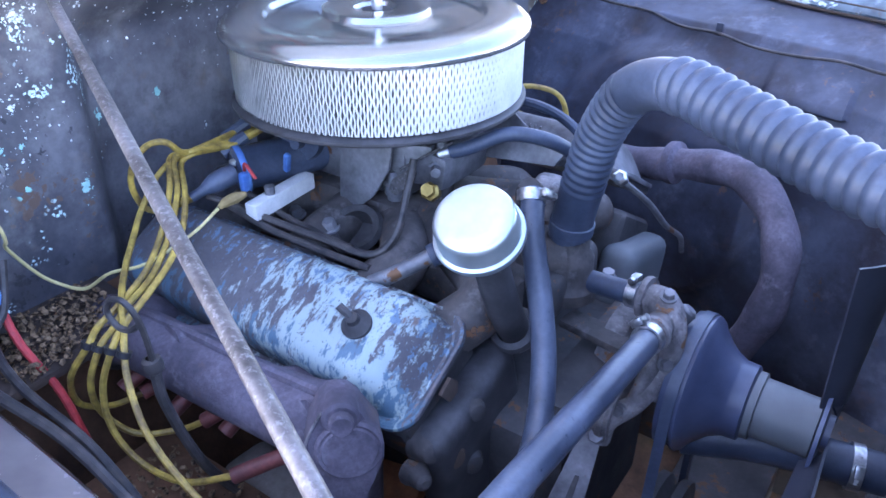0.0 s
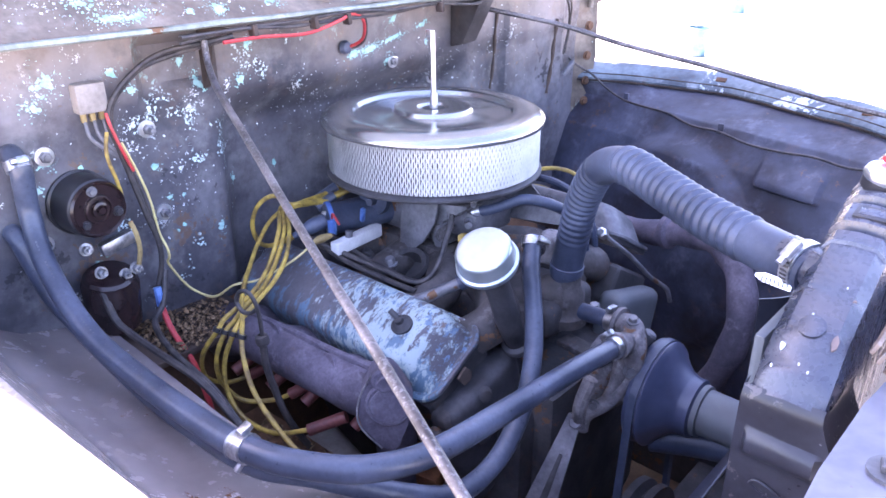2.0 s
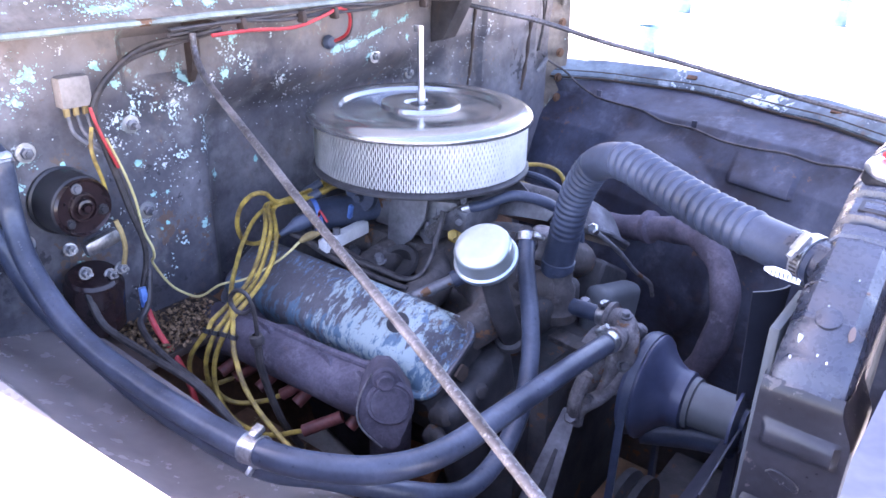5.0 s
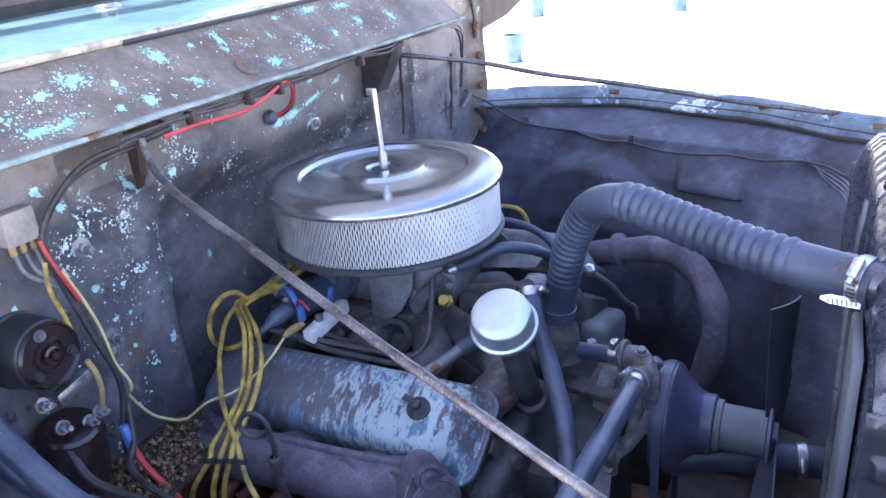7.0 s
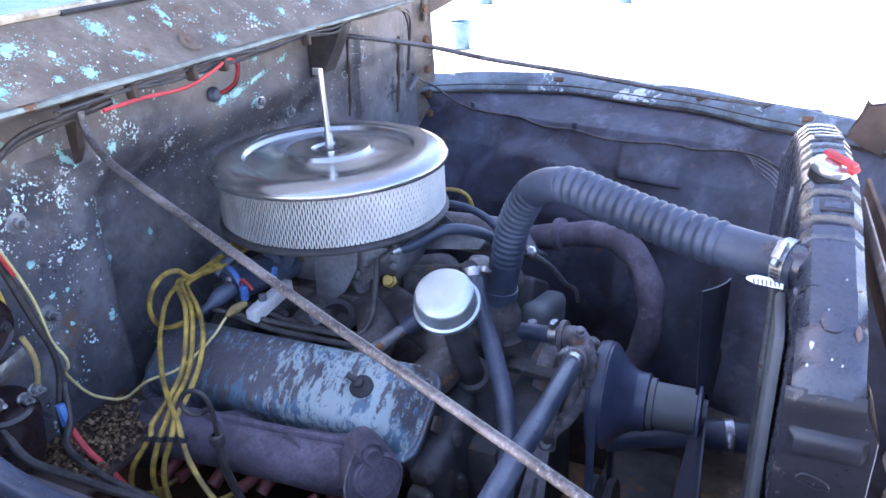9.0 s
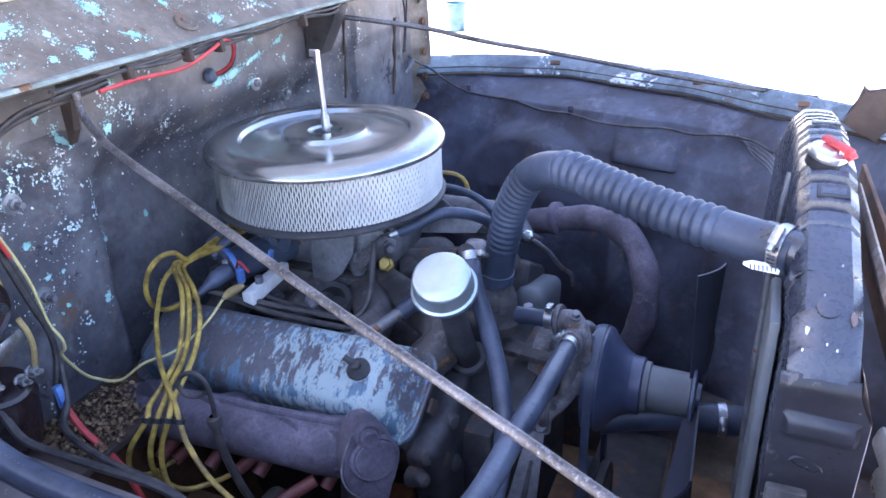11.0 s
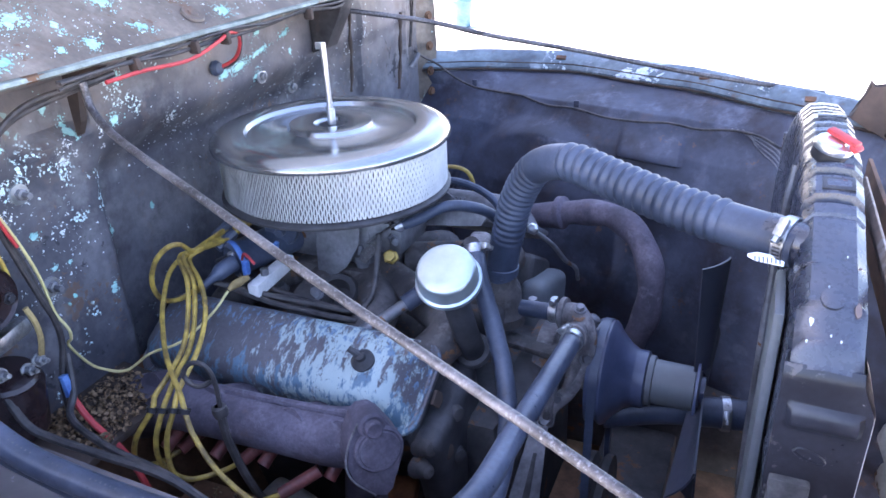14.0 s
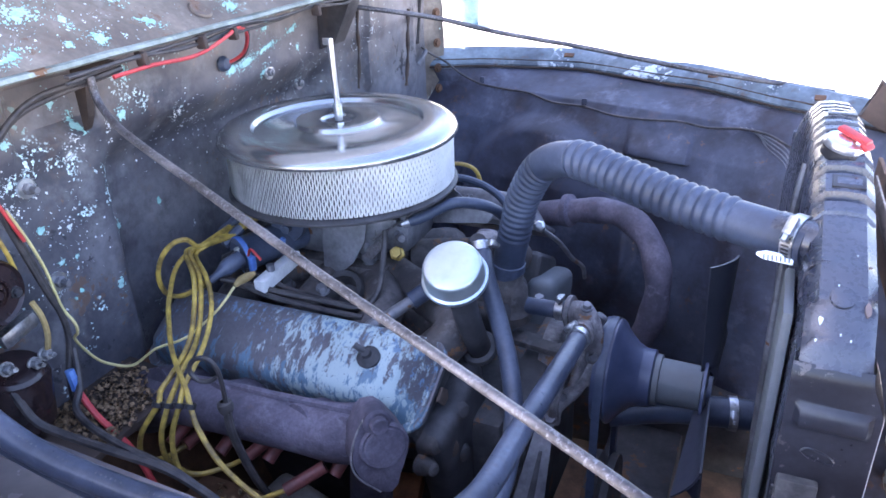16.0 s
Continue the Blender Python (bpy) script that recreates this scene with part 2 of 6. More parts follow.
m_valve = flaked_valve_paint()
m_engine = surface("grimy_engine_iron", (0.022, 0.021, 0.024), (0.075, 0.070, 0.072), 12, (0.5, 0.8), 0.1, 0.7, 140, [(RUST, 60, 0.70, 12, 0.5)], grain=0.4,
                   stains=[((0.10, 0.095, 0.10), 28, 0.56, 0.14, 0.5), ((0.09, 0.052, 0.036), 22, 0.57, 0.14, 0.6)])
m_alu = surface("oxidised_grey_metal", (0.09, 0.09, 0.10), (0.24, 0.24, 0.26), 18, (0.4, 0.65), 0.4, 0.4, 160, [(RUST, 30, 0.72, 9, 0.5)])
m_manifold = surface("purple_grey_cast_iron", (0.048, 0.041, 0.058), (0.145, 0.124, 0.160), 14, (0.65, 0.9), 0, 0.7, 220, grain=0.4,
                     stains=[((0.030, 0.024, 0.033), 20, 0.53, 0.16, 0.6), ((0.21, 0.195, 0.235), 45, 0.57, 0.12, 0.5), ((0.12, 0.075, 0.06), 36, 0.60, 0.1, 0.5)])
m_intake = surface("dusty_brown_grey_casting", (0.030, 0.026, 0.027), (0.092, 0.080, 0.078), 16, (0.55, 0.85), 0, 0.7, 150, [(RUST, 60, 0.70, 12, 0.5)], grain=0.4,
                   stains=[((0.015, 0.013, 0.015), 24, 0.52, 0.14, 0.8), ((0.17, 0.16, 0.165), 38, 0.56, 0.12, 0.6), ((0.13, 0.075, 0.05), 30, 0.58, 0.12, 0.5)])
m_grime = surface("dull_black_grime", (0.022, 0.021, 0.024), (0.060, 0.058, 0.064), 20, (0.45, 0.7), 0, 0.3, 160)
m_darkrust = surface("near_black_rust", (0.022, 0.015, 0.013), (0.075, 0.050, 0.040), 10, (0.6, 0.9), 0, 0.5, 120)
m_channel = surface("dull_teal_grey_paint", (0.085, 0.095, 0.105), (0.15, 0.165, 0.18), 5, (0.45, 0.65), 0, 0.15, 90, grain=0.12)
m_pulley = surface("dark_blue_pulley_paint", (0.024, 0.032, 0.062), (0.070, 0.086, 0.145), 9, (0.26, 0.42), 0, 0.1, 90, grain=0.12)
m_fan = surface("blue_grey_fan_paint", (0.014, 0.016, 0.026), (0.040, 0.044, 0.064), 6, (0.35, 0.55), 0, 0.1, 90, grain=0.12)
m_flake = surface("turquoise_paint_flake", (0.21, 0.49, 0.47), (0.44, 0.70, 0.68), 60, (0.5, 0.75), 0, 0.2, 200)
m_whiteflake = surface("chalky_white_flake", (0.50, 0.58, 0.62), (0.78, 0.82, 0.84), 60, (0.5, 0.75), 0, 0.2, 200)
m_rubber = surface("dusty_black_rubber", (0.025, 0.034, 0.057), (0.070, 0.089, 0.135), 12, (0.32, 0.52), 0, 0.2, 180)
m_black = surface("black_plastic", (0.014, 0.014, 0.017), (0.042, 0.041, 0.046), 15, (0.25, 0.5), 0, 0.1, 150)
m_hose = surface("dusty_blue_grey_hose_rubber", (0.032, 0.041, 0.064), (0.088, 0.106, 0.150), 12, (0.22, 0.40), 0, 0.2, 180)
m_bakelite = surface("dark_brown_bakelite", (0.015, 0.009, 0.010), (0.034, 0.019, 0.019), 18, (0.12, 0.28), 0, 0.15, 180)
m_radpaint = surface("satin_black_radiator_paint", (0.018, 0.021, 0.034), (0.052, 0.058, 0.085), 6, (0.20, 0.36), 0, 0.15, 150,
                     [], spec=0.9, grain=0.2, clouds=[((0.11, 0.115, 0.135), 30, 0.55, 0.2, 0.4)])
m_chrome = bpy.data.materials.new("dull_chrome")
m_chrome.use_nodes = True
lid_nt = m_chrome.node_tree
lid_co = lid_nt.nodes.new("ShaderNodeTexCoord").outputs["Object"]
lid_b = lid_nt.nodes["Principled BSDF"]
lid_b.inputs["Metallic"].default_value = 0.85
lid_nt.links.new(ramp(lid_nt, noise_tex(lid_nt, lid_co, 9.0, 4, 0.55), [(0.35, (0.31, 0.325, 0.34)), (0.65, (0.39, 0.405, 0.42))]), lid_b.inputs["Base Color"])
lid_nt.links.new(calc(lid_nt, "ADD", calc(lid_nt, "MULTIPLY", noise_tex(lid_nt, lid_co, 22.0, 4, 0.6), 0.12), 0.13), lid_b.inputs["Roughness"])
m_bright = surface("bright_zinc", (0.62, 0.64, 0.66), (0.82, 0.83, 0.84), 20, (0.22, 0.4), 1.0, 0.1, 200)
m_nut = surface("scuffed_plated_nut", (0.10, 0.10, 0.105), (0.36, 0.37, 0.39), 120, (0.25, 0.5), 0.6, 0.3, 260)
m_clamp = surface("dull_zinc_clamp", (0.30, 0.31, 0.33), (0.60, 0.61, 0.63), 60, (0.22, 0.42), 0.95, 0.2, 240)
m_cap = surface("brushed_zinc_cap", (0.44, 0.52, 0.55), (0.58, 0.65, 0.68), 12, (0.28, 0.42), 0.85, 0.04, 120, grain=0.08)
m_steel = surface("bare_worn_steel", (0.040, 0.036, 0.038), (0.16, 0.15, 0.155), 40, (0.32, 0.6), 0.5, 0.5, 260, stretch=(0.3, 1, 1), grain=0.5, stains=[((0.28, 0.28, 0.30), 330, 0.52, 0.14, 0.7)])
m_paper = surface("pleated_filter_paper", (0.24, 0.245, 0.25), (0.42, 0.43, 0.44), 30, (0.7, 0.9), 0, 0.2, 260)
m_mesh = surface("silver_filter_mesh", (0.70, 0.73, 0.73), (0.84, 0.86, 0.85), 25, (0.35, 0.55), 0.35, 0.05, 200)
m_yellow = surface("aged_yellow_lead", (0.17, 0.11, 0.035), (0.55, 0.375, 0.075), 38, (0.35, 0.6), 0, 0.1, 220)
m_paleyel = surface("pale_yellow_wire", (0.50, 0.42, 0.18), (0.66, 0.57, 0.28), 40, (0.4, 0.6), 0, 0.1, 200)
m_red = surface("red_wire", (0.40, 0.03, 0.035), (0.56, 0.06, 0.06), 30, (0.35, 0.6), 0, 0.1, 200)
m_blue = surface("blue_plastic", (0.05, 0.13, 0.36), (0.12, 0.26, 0.55), 30, (0.3, 0.5), 0, 0.1, 200)
m_wire = surface("black_wire", (0.018, 0.017, 0.020), (0.072, 0.062, 0.060), 40, (0.4, 0.65), 0, 0.15, 200)
m_ceramic = surface("white_ceramic", (0.62, 0.62, 0.62), (0.80, 0.80, 0.79), 25, (0.45, 0.7), 0, 0.15, 180)
m_brass = surface("dull_brass", (0.30, 0.20, 0.06), (0.50, 0.36, 0.12), 30, (0.3, 0.5), 0.9, 0.1, 200)
m_boot = surface("tan_sleeve", (0.22, 0.15, 0.06), (0.36, 0.26, 0.11), 40, (0.5, 0.7), 0, 0.2, 200)
m_plug = surface("faded_red_boot", (0.12, 0.04, 0.038), (0.27, 0.075, 0.065), 30, (0.4, 0.6), 0, 0.2, 200)
m_rust = surface("brown_rust", (0.07, 0.035, 0.02), (0.20, 0.10, 0.055), 14, (0.7, 0.95), 0, 0.6, 160)
m_orange = surface("bright_orange_rust", (0.16, 0.055, 0.022), (0.34, 0.13, 0.050), 30, (0.7, 0.9), 0, 0.5, 160)
m_soil = surface("dry_leaf_litter", (0.022, 0.011, 0.007), (0.36, 0.235, 0.135), 140, (0.8, 1.0), 0, 0.4, 300)
m_concrete = surface("sunlit_concrete", (0.50, 0.49, 0.47), (0.66, 0.65, 0.62), 1.2, (0.8, 0.95), 0, 0.2, 40)
m_fins = surface("radiator_fins", (0.05, 0.05, 0.055), (0.14, 0.14, 0.14), 30, (0.5, 0.7), 0.3, 0.2, 300)
m_grille = surface("pale_grille_paint", (0.45, 0.44, 0.42), (0.66, 0.65, 0.62), 12, (0.4, 0.6), 0, 0.15, 150, [(RUST, 30, 0.70, 8, 0.5)])
m_hood = surface("plain_hood_underside", (0.24, 0.25, 0.27), (0.32, 0.33, 0.35), 2, (0.5, 0.7), 0, 0.1, 40)
m_cast = surface("tan_grey_corroded_casting", (0.085, 0.078, 0.083), (0.26, 0.24, 0.245), 26, (0.55, 0.8), 0.1, 0.8, 170, [(RUST, 80, 0.70, 16, 0.5)], grain=0.4,
                 stains=[((0.030, 0.027, 0.030), 34, 0.52, 0.12, 0.8), ((0.34, 0.325, 0.33), 60, 0.57, 0.1, 0.6)])
m_tan = surface("tan_enamel", (0.24, 0.21, 0.19), (0.36, 0.32, 0.29), 12, (0.4, 0.6), 0, 0.15, 150)
m_rustspot = surface("dull_pink_primer", (0.13, 0.095, 0.09), (0.20, 0.15, 0.14), 60, (0.6, 0.8), 0, 0.2, 200)
m_slat = surface("rusty_tan_slat", (0.10, 0.07, 0.055), (0.26, 0.19, 0.155), 14, (0.5, 0.75), 0, 0.2, 150, clouds=[((0.38, 0.34, 0.31), 30, 0.55, 0.1, 0.6)])
# Darker copy of the radiator paint: shade on the near end is painted in.
m_radshade = surface("radiator_side_painted_shade", (0.012, 0.012, 0.017), (0.034, 0.036, 0.048), 9, (0.22, 0.42), 0, 0.2, 150, [((0.10, 0.09, 0.09), 110, 0.72, 16, 0.5), ((0.22, 0.22, 0.22), 260, 0.80, 40, 0.5)])
m_print = surface("faded_hose_print", (0.07, 0.075, 0.09), (0.15, 0.155, 0.17), 50, (0.6, 0.8), 0, 0.0, 200)


# ---- mesh helpers ----
def smooth(bm, angle=35):
    for f in bm.faces:
        f.smooth = True
    lim = radians(angle)
    for e in bm.edges:
        if len(e.link_faces) == 2 and e.calc_face_angle(0) > lim:
            e.smooth = False


def part(name, bm, material, parent=None, label="", keep=False):
    if not keep:
        bmesh.ops.recalc_face_normals(bm, faces=bm.faces)
        smooth(bm)
    me = bpy.data.meshes.new(name)
    bm.to_mesh(me)
    bm.free()
    me.materials.append(material)
    ob = new(name, me)
    ob.parent = parent
    if label:
        ob["label"] = label
    return ob


def thing(name, label, category, at=(0, 0, 0), group="", kind=""):
    """An empty at the thing's base; its parts are built in world places and moved under it."""
    ob = new(name)
    ob.empty_display_size = 0.03
    return tagged(ob, label, category, group, kind)


def spline(pts, n=8):
    """Points along a smooth curve through pts."""
    p = [Vector(v) for v in pts]
    if len(p) == 2:
        return [p[0].lerp(p[1], i / n) for i in range(n + 1)]
    out = []
    ext = [p[0] * 2 - p[1], *p, p[-1] * 2 - p[-2]]
    for i in range(1, len(ext) - 2):
        a, b, c, d = ext[i - 1:i + 3]
        for k in range(n):
            t = k / n
            out.append(0.5 * (2 * b + (c - a) * t + (2 * a - 5 * b + 4 * c - d) * t * t + (3 * b - a - 3 * c + d) * t ** 3))
    out.append(p[-1])
    return out


def tube(bm, line, r, seg=10, caps=True, hollow=0.0):
    """Sweep a circle along a list of points. r: number, or function of the fraction along it."""
    line = [Vector(v) for v in line]
    rings, total = [], sum((b - a).length for a, b in zip(line, line[1:]))
    side, run = None, 0.0
    for i, p in enumerate(line):
        d = (line[min(i + 1, len(line) - 1)] - line[max(i - 1, 0)]).normalized()
        if side is None:
            side = d.orthogonal().normalized()
        side = (side - d * side.dot(d)).normalized()
        up = d.cross(side)
        if i:
            run += (p - line[i - 1]).length
        rad = r(run / total) if callable(r) else r
        rings.append([bm.verts.new(p + (side * math.cos(a) + up * math.sin(a)) * rad) for a in (2 * math.pi * k / seg for k in range(seg))])
    for a, b in zip(rings, rings[1:]):
        for k in range(seg):
            bm.faces.new((a[k], a[(k + 1) % seg], b[(k + 1) % seg], b[k]))
    if caps:
        bm.faces.new(rings[0][::-1])
        bm.faces.new(rings[-1])
    return bm


def rod(a, b, r, seg=12, bm=None):
    return tube(bm or bmesh.new(), [a, b], r, seg)


def lathe(profile, at, axis=(0, 0, 1), seg=48, bm=None, closed=False):
    """Turn (radius, height) pairs about an axis through at."""
    bm = bm or bmesh.new()
    ax = Vector(axis).normalized()
    u = ax.orthogonal().normalized()
    v = ax.cross(u)
    at = Vector(at)
    rings = []
    for r, h in profile:
        if r < 1e-5:
            rings.append([bm.verts.new(at + ax * h)])
        else:
            rings.append([bm.verts.new(at + ax * h + (u * math.cos(a) + v * math.sin(a)) * r) for a in (2 * math.pi * k / seg for k in range(seg))])
    pairs = list(zip(rings, rings[1:])) + ([(rings[-1], rings[0])] if closed else [])
    for a, b in pairs:
        for k in range(seg):
            q = [a[k % len(a)], a[(k + 1) % len(a)], b[(k + 1) % len(b)], b[k % len(b)]]
            q = list(dict.fromkeys(q))
            if len(q) > 2:
                bm.faces.new(q)
    return bm


def box(size, m=Matrix(), bevel=0.002, bm=None, seg=2):
    bm2 = bmesh.new()
    bmesh.ops.create_cube(bm2, size=1, matrix=Matrix.Diagonal((*size, 1)))
    if bevel:
        bmesh.ops.bevel(bm2, geom=bm2.edges[:], offset=min(bevel, min(size) * 0.45), segments=seg, affect="EDGES", profile=0.6)
    bm2.transform(m)
    if bm is None:
        return bm2
    join(bm, bm2)
    return bm


def join(bm, other):
    me = bpy.data.meshes.new("tmp")
    other.to_mesh(me)
    other.free()
    bm.from_mesh(me)
    bpy.data.meshes.remove(me)
    return bm


def along(a, b):
    """A pose at the middle of a-b whose x axis runs along it; and its length."""
    a, b = Vector(a), Vector(b)
    return Matrix.Translation((a + b) / 2) @ (b - a).to_track_quat("X", "Z").to_matrix().to_4x4(), (b - a).length


def prism(outline, depth, m=Matrix(), bevel=0.0):
    """Extrude a flat outline (x, y) by depth along z."""
    bm = bmesh.new()
    lo = [bm.verts.new((x, y, 0)) for x, y in outline]
    hi = [bm.verts.new((x, y, depth)) for x, y in outline]
    bm.faces.new(lo[::-1])
    bm.faces.new(hi)
    for i in range(len(lo)):
        bm.faces.new((lo[i], lo[(i + 1) % len(lo)], hi[(i + 1) % len(lo)], hi[i]))
    if bevel:
        bmesh.ops.bevel(bm, geom=bm.edges[:], offset=bevel, segments=2, affect="EDGES", profile=0.6)
    bm.transform(m)
    return bm


def sheet(nu, nv, fn, thick=0.0):
    """A grid of points fn(u, v), given a thickness along its normals."""
    bm = bmesh.new()
    g = [[bm.verts.new(fn(i / nu, j / nv)) for j in range(nv + 1)] for i in range(nu + 1)]
    for i in range(nu):
        for j in range(nv):
            bm.faces.new((g[i][j], g[i + 1][j], g[i + 1][j + 1], g[i][j + 1]))
    if thick:
        bmesh.ops.recalc_face_normals(bm, faces=bm.faces)
        bmesh.ops.solidify(bm, geom=bm.faces[:], thickness=thick)
    return bm


def lerp_table(tab, x):
    if x <= tab[0][0]:
        return tab[0][1]
    for (a, b), (c, d) in zip(tab, tab[1:]):
        if x <= c:
            t = (x - a) / (c - a)
            t = t * t * (3 - 2 * t) * 0.4 + t * 0.6
            return b + (d - b) * t
    return tab[-1][1]


def step(a, b, x):
    t = min(1, max(0, (x - a) / (b - a)))
    return t * t * (3 - 2 * t)


def bolt(name, at, axis, r, h, material, parent, washer=0.0, label=""):
    """Hexagon head on an optional washer."""
    bm = lathe([(0, 0), (r, 0), (r, h * 0.85), (r * 0.85, h), (0, h)], at, axis, 6)
    if washer:
        lathe([(0, -0.001), (washer, -0.001), (washer, 0.0015), (0, 0.0015)], at, axis, 20, bm)
    return part(name, bm, material, parent, label)


# ---- setting ----
CENTRE = 0.655  # middle of the truck, across

ground = part("ground", sheet(40, 40, lambda u, v: (-60 + 120 * u, -60 + 120 * v, 0.012 * noise.noise((u * 30, v * 30, 0)))), m_concrete)
tagged(ground, "bright sunlit concrete ground beside the truck", "ground", kind="structure")


def firewall_x(y, z):
    x = -0.768
    x += 0.009 * step(1.240, 1.278, z) * step(1.33, 1.29, y)
    x -= 0.024 * step(0.268, 0.292, y) * step(0.400, 0.380, y) * step(1.268, 1.288, z + 0.02 * step(0.33, 0.27, y)) * step(1.356, 1.340, z)
    x -= 0.055 * step(0.385, 0.440, y) * step(0.99, 0.935, y) * step(1.262, 1.185, z)
    x += 0.010 * step(1.083, 1.091, y) * step(1.111, 1.103, y) * step(1.14, 1.16, z) * step(1.34, 1.32, z)
    x += 0.006 * step(1.30, 1.31, y) * step(1.33, 1.32, y) * step(1.1, 1.12, z)
    x += 0.0015 * noise.noise((y * 9, z * 9, 0)) + 0.0006 * noise.noise((y * 40, z * 40, 3))
    return x


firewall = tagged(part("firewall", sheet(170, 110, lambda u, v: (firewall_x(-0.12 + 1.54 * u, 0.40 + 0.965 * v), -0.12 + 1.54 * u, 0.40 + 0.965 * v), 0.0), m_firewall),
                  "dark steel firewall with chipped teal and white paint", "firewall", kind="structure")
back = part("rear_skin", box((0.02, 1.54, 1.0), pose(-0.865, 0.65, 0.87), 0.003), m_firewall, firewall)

# cowl: a lip over the firewall, a sloping face and a glossy top behind a bright strip
lip_line = [(-0.768, 1.362), (-0.70, 1.3655), (-0.683, 1.366), (-0.678, 1.369), (-0.680, 1.373), (-0.686, 1.3745)]


def cowl_face(u, v):
    y = -0.2 + 1.40 * u
    x = -0.684 - 0.096 * v
    z = 1.3745 + 0.066 * v + 0.016 * (y - 0.2) * v
    w = 0.0014 * noise.noise((y * 7, v * 3, 5))
    return (x + w, y, z + w)


cowl = tagged(part("cowl", sheet(90, 8, cowl_face), m_cowl), "weathered brown cowl panel with flaking turquoise paint", "cowl", kind="structure")
part("lip", sheet(80, 5, lambda u, v: (lip_line[round(v * 5)][0] + 0.001 * noise.noise((u * 20, 0, 1)), -0.2 + 1.41 * u, lip_line[round(v * 5)][1] + 0.001 * noise.noise((u * 16, 4, 1)))), m_seam, cowl, "pale green folded seam")
part("cowl_top", sheet(50, 10, lambda u, v: (-0.785 - 0.55 * v, -0.2 + 1.62 * u, 1.444 + 0.016 * (1.62 * u - 0.4) + 0.07 * v - 0.05 * v * v)), m_cowltop, cowl, "glossy pale blue cowl top")
part("trim_strip", tube(bmesh.new(), spline([(-0.782, -0.2 + 0.27 * i, 1.446 + 0.016 * (0.27 * i - 0.4)) for i in range(7)], 6), 0.0055, 8), m_trim, cowl, "cream weather strip")
# Black tube in place of the shaded gap below the strip.
part("strip_gap_shade", tube(bmesh.new(), spline([(-0.7795, 0.42 + 0.13 * i, 1.4430 + 0.016 * (0.22 + 0.13 * i)) for i in range(7)], 5), 0.0046, 8), m_black, cowl, "black tube drawn as the shaded gap under the strip")
part("windshield_rubber", tube(bmesh.new(), [(-1.02, -0.3, 1.475), (-1.0, 0.65, 1.505), (-1.02, 1.6, 1.475)], 0.022, 8), m_black, cowl, "black windshield rubber")
part("emblem_plug", lathe([(0, 0.004), (0.006, 0.004), (0.008, 0.002), (0.015, 0.0025), (0.017, 0.0)], (-0.706, 0.555, 1.392), (0.57, 0, 0.82), 24), m_cowl, cowl)
part("cab", box((1.5, 1.5, 1.1), pose(-1.86, 0.655, 0.98), 0.06), m_cowltop, cowl)
part("cab_roof", box((1.3, 1.4, 0.42), pose(-2.1, 0.655, 1.72), 0.12), m_cowltop, cowl)

EDGE = [(-0.80, 1.425), (-0.63, 1.488), (-0.42, 1.507), (-0.15, 1.407), (0.075, 1.268), (0.15, 1.212), (0.34, 1.08)]
PANEL = [(-0.80, 1.425), (-0.63, 1.410), (-0.36, 1.330), (-0.15, 1.275), (0.07, 1.200), (0.34, 1.05)]


def far_panel(u, v):
    x = -0.77 + 1.08 * u
    e, p = lerp_table(EDGE, x), lerp_table(PANEL, x)
    prof = [(e - 0.035, 1.128), (p, 1.094), (p - 0.055, 1.03), (p - 0.10, 0.93), (p - 0.12, 0.78), (p - 0.12, 0.45)]
    k = min(int(v * 5), 4)
    t = v * 5 - k
    y = prof[k][0] + (prof[k + 1][0] - prof[k][0]) * t
    z = prof[k][1] + (prof[k + 1][1] - prof[k][1]) * t
    d = math.hypot(x + 0.43, z - 0.83)
    y -= 0.035 * step(0.235, 0.205, d)
    y -= 0.019 * step(-0.252, -0.240, x) * step(-0.112, -0.124, x) * step(1.012, 1.020, z) * step(1.090, 1.020, z)
    y += 0.004 * noise.noise((x * 6, z * 6, 2)) + 0.0012 * noise.noise((x * 30, z * 30, 2))
    return (x, y, z)


def far_rail(u, v):
    x = -0.785 + 1.11 * u
    e = lerp_table(EDGE, x)
    prof = [(e - 0.036, 1.126), (e - 0.040, 1.137), (e - 0.034, 1.145), (e + 0.004, 1.168), (e + 0.012, 1.168), (e + 0.020, 1.160), (e + 0.06, 1.10), (e + 0.14, 0.95), (e + 0.16, 0.55)]
    y, z = prof[round(v * 8)]
    return (x, y, z + 0.0012 * noise.noise((x * 14, v * 3, 7)))


inner_fender_1 = tagged(part("inner_fender_1", sheet(230, 130, far_panel), m_fender), "dusty blue-black inner fender panel, shade painted below, with rust marks", "inner fender", kind="structure")
part("fender_rail", sheet(120, 8, far_rail), m_rail, inner_fender_1, "fender rail with chipped teal paint")
for hx in (-0.44, -0.10, 0.10):
    e = lerp_table(EDGE, hx)
    part("rail_slot", box((0.024, 0.012, 0.004), pose(hx, e - 0.016, 1.158, 32), 0.0015), m_rust, inner_fender_1)
# flange where the firewall meets the far fender
side_flange = tagged(part("side_flange", sheet(30, 6, lambda u, v: (-0.768 + 0.03 * v, 1.385 + 0.045 * math.sin(v * 1.5) + 0.01 * noise.noise((u * 8, v, 1)), 1.0 + 0.44 * u), 0.0), m_cowl), "rusty bolted flange at the firewall's side", "body flange", kind="structure")
for bz in (1.08, 1.13, 1.19, 1.26, 1.33):
    bolt("flange_bolt", (-0.742, 1.40, bz), (1, -0.4, 0), 0.008, 0.006, m_rust, side_flange, 0.011)
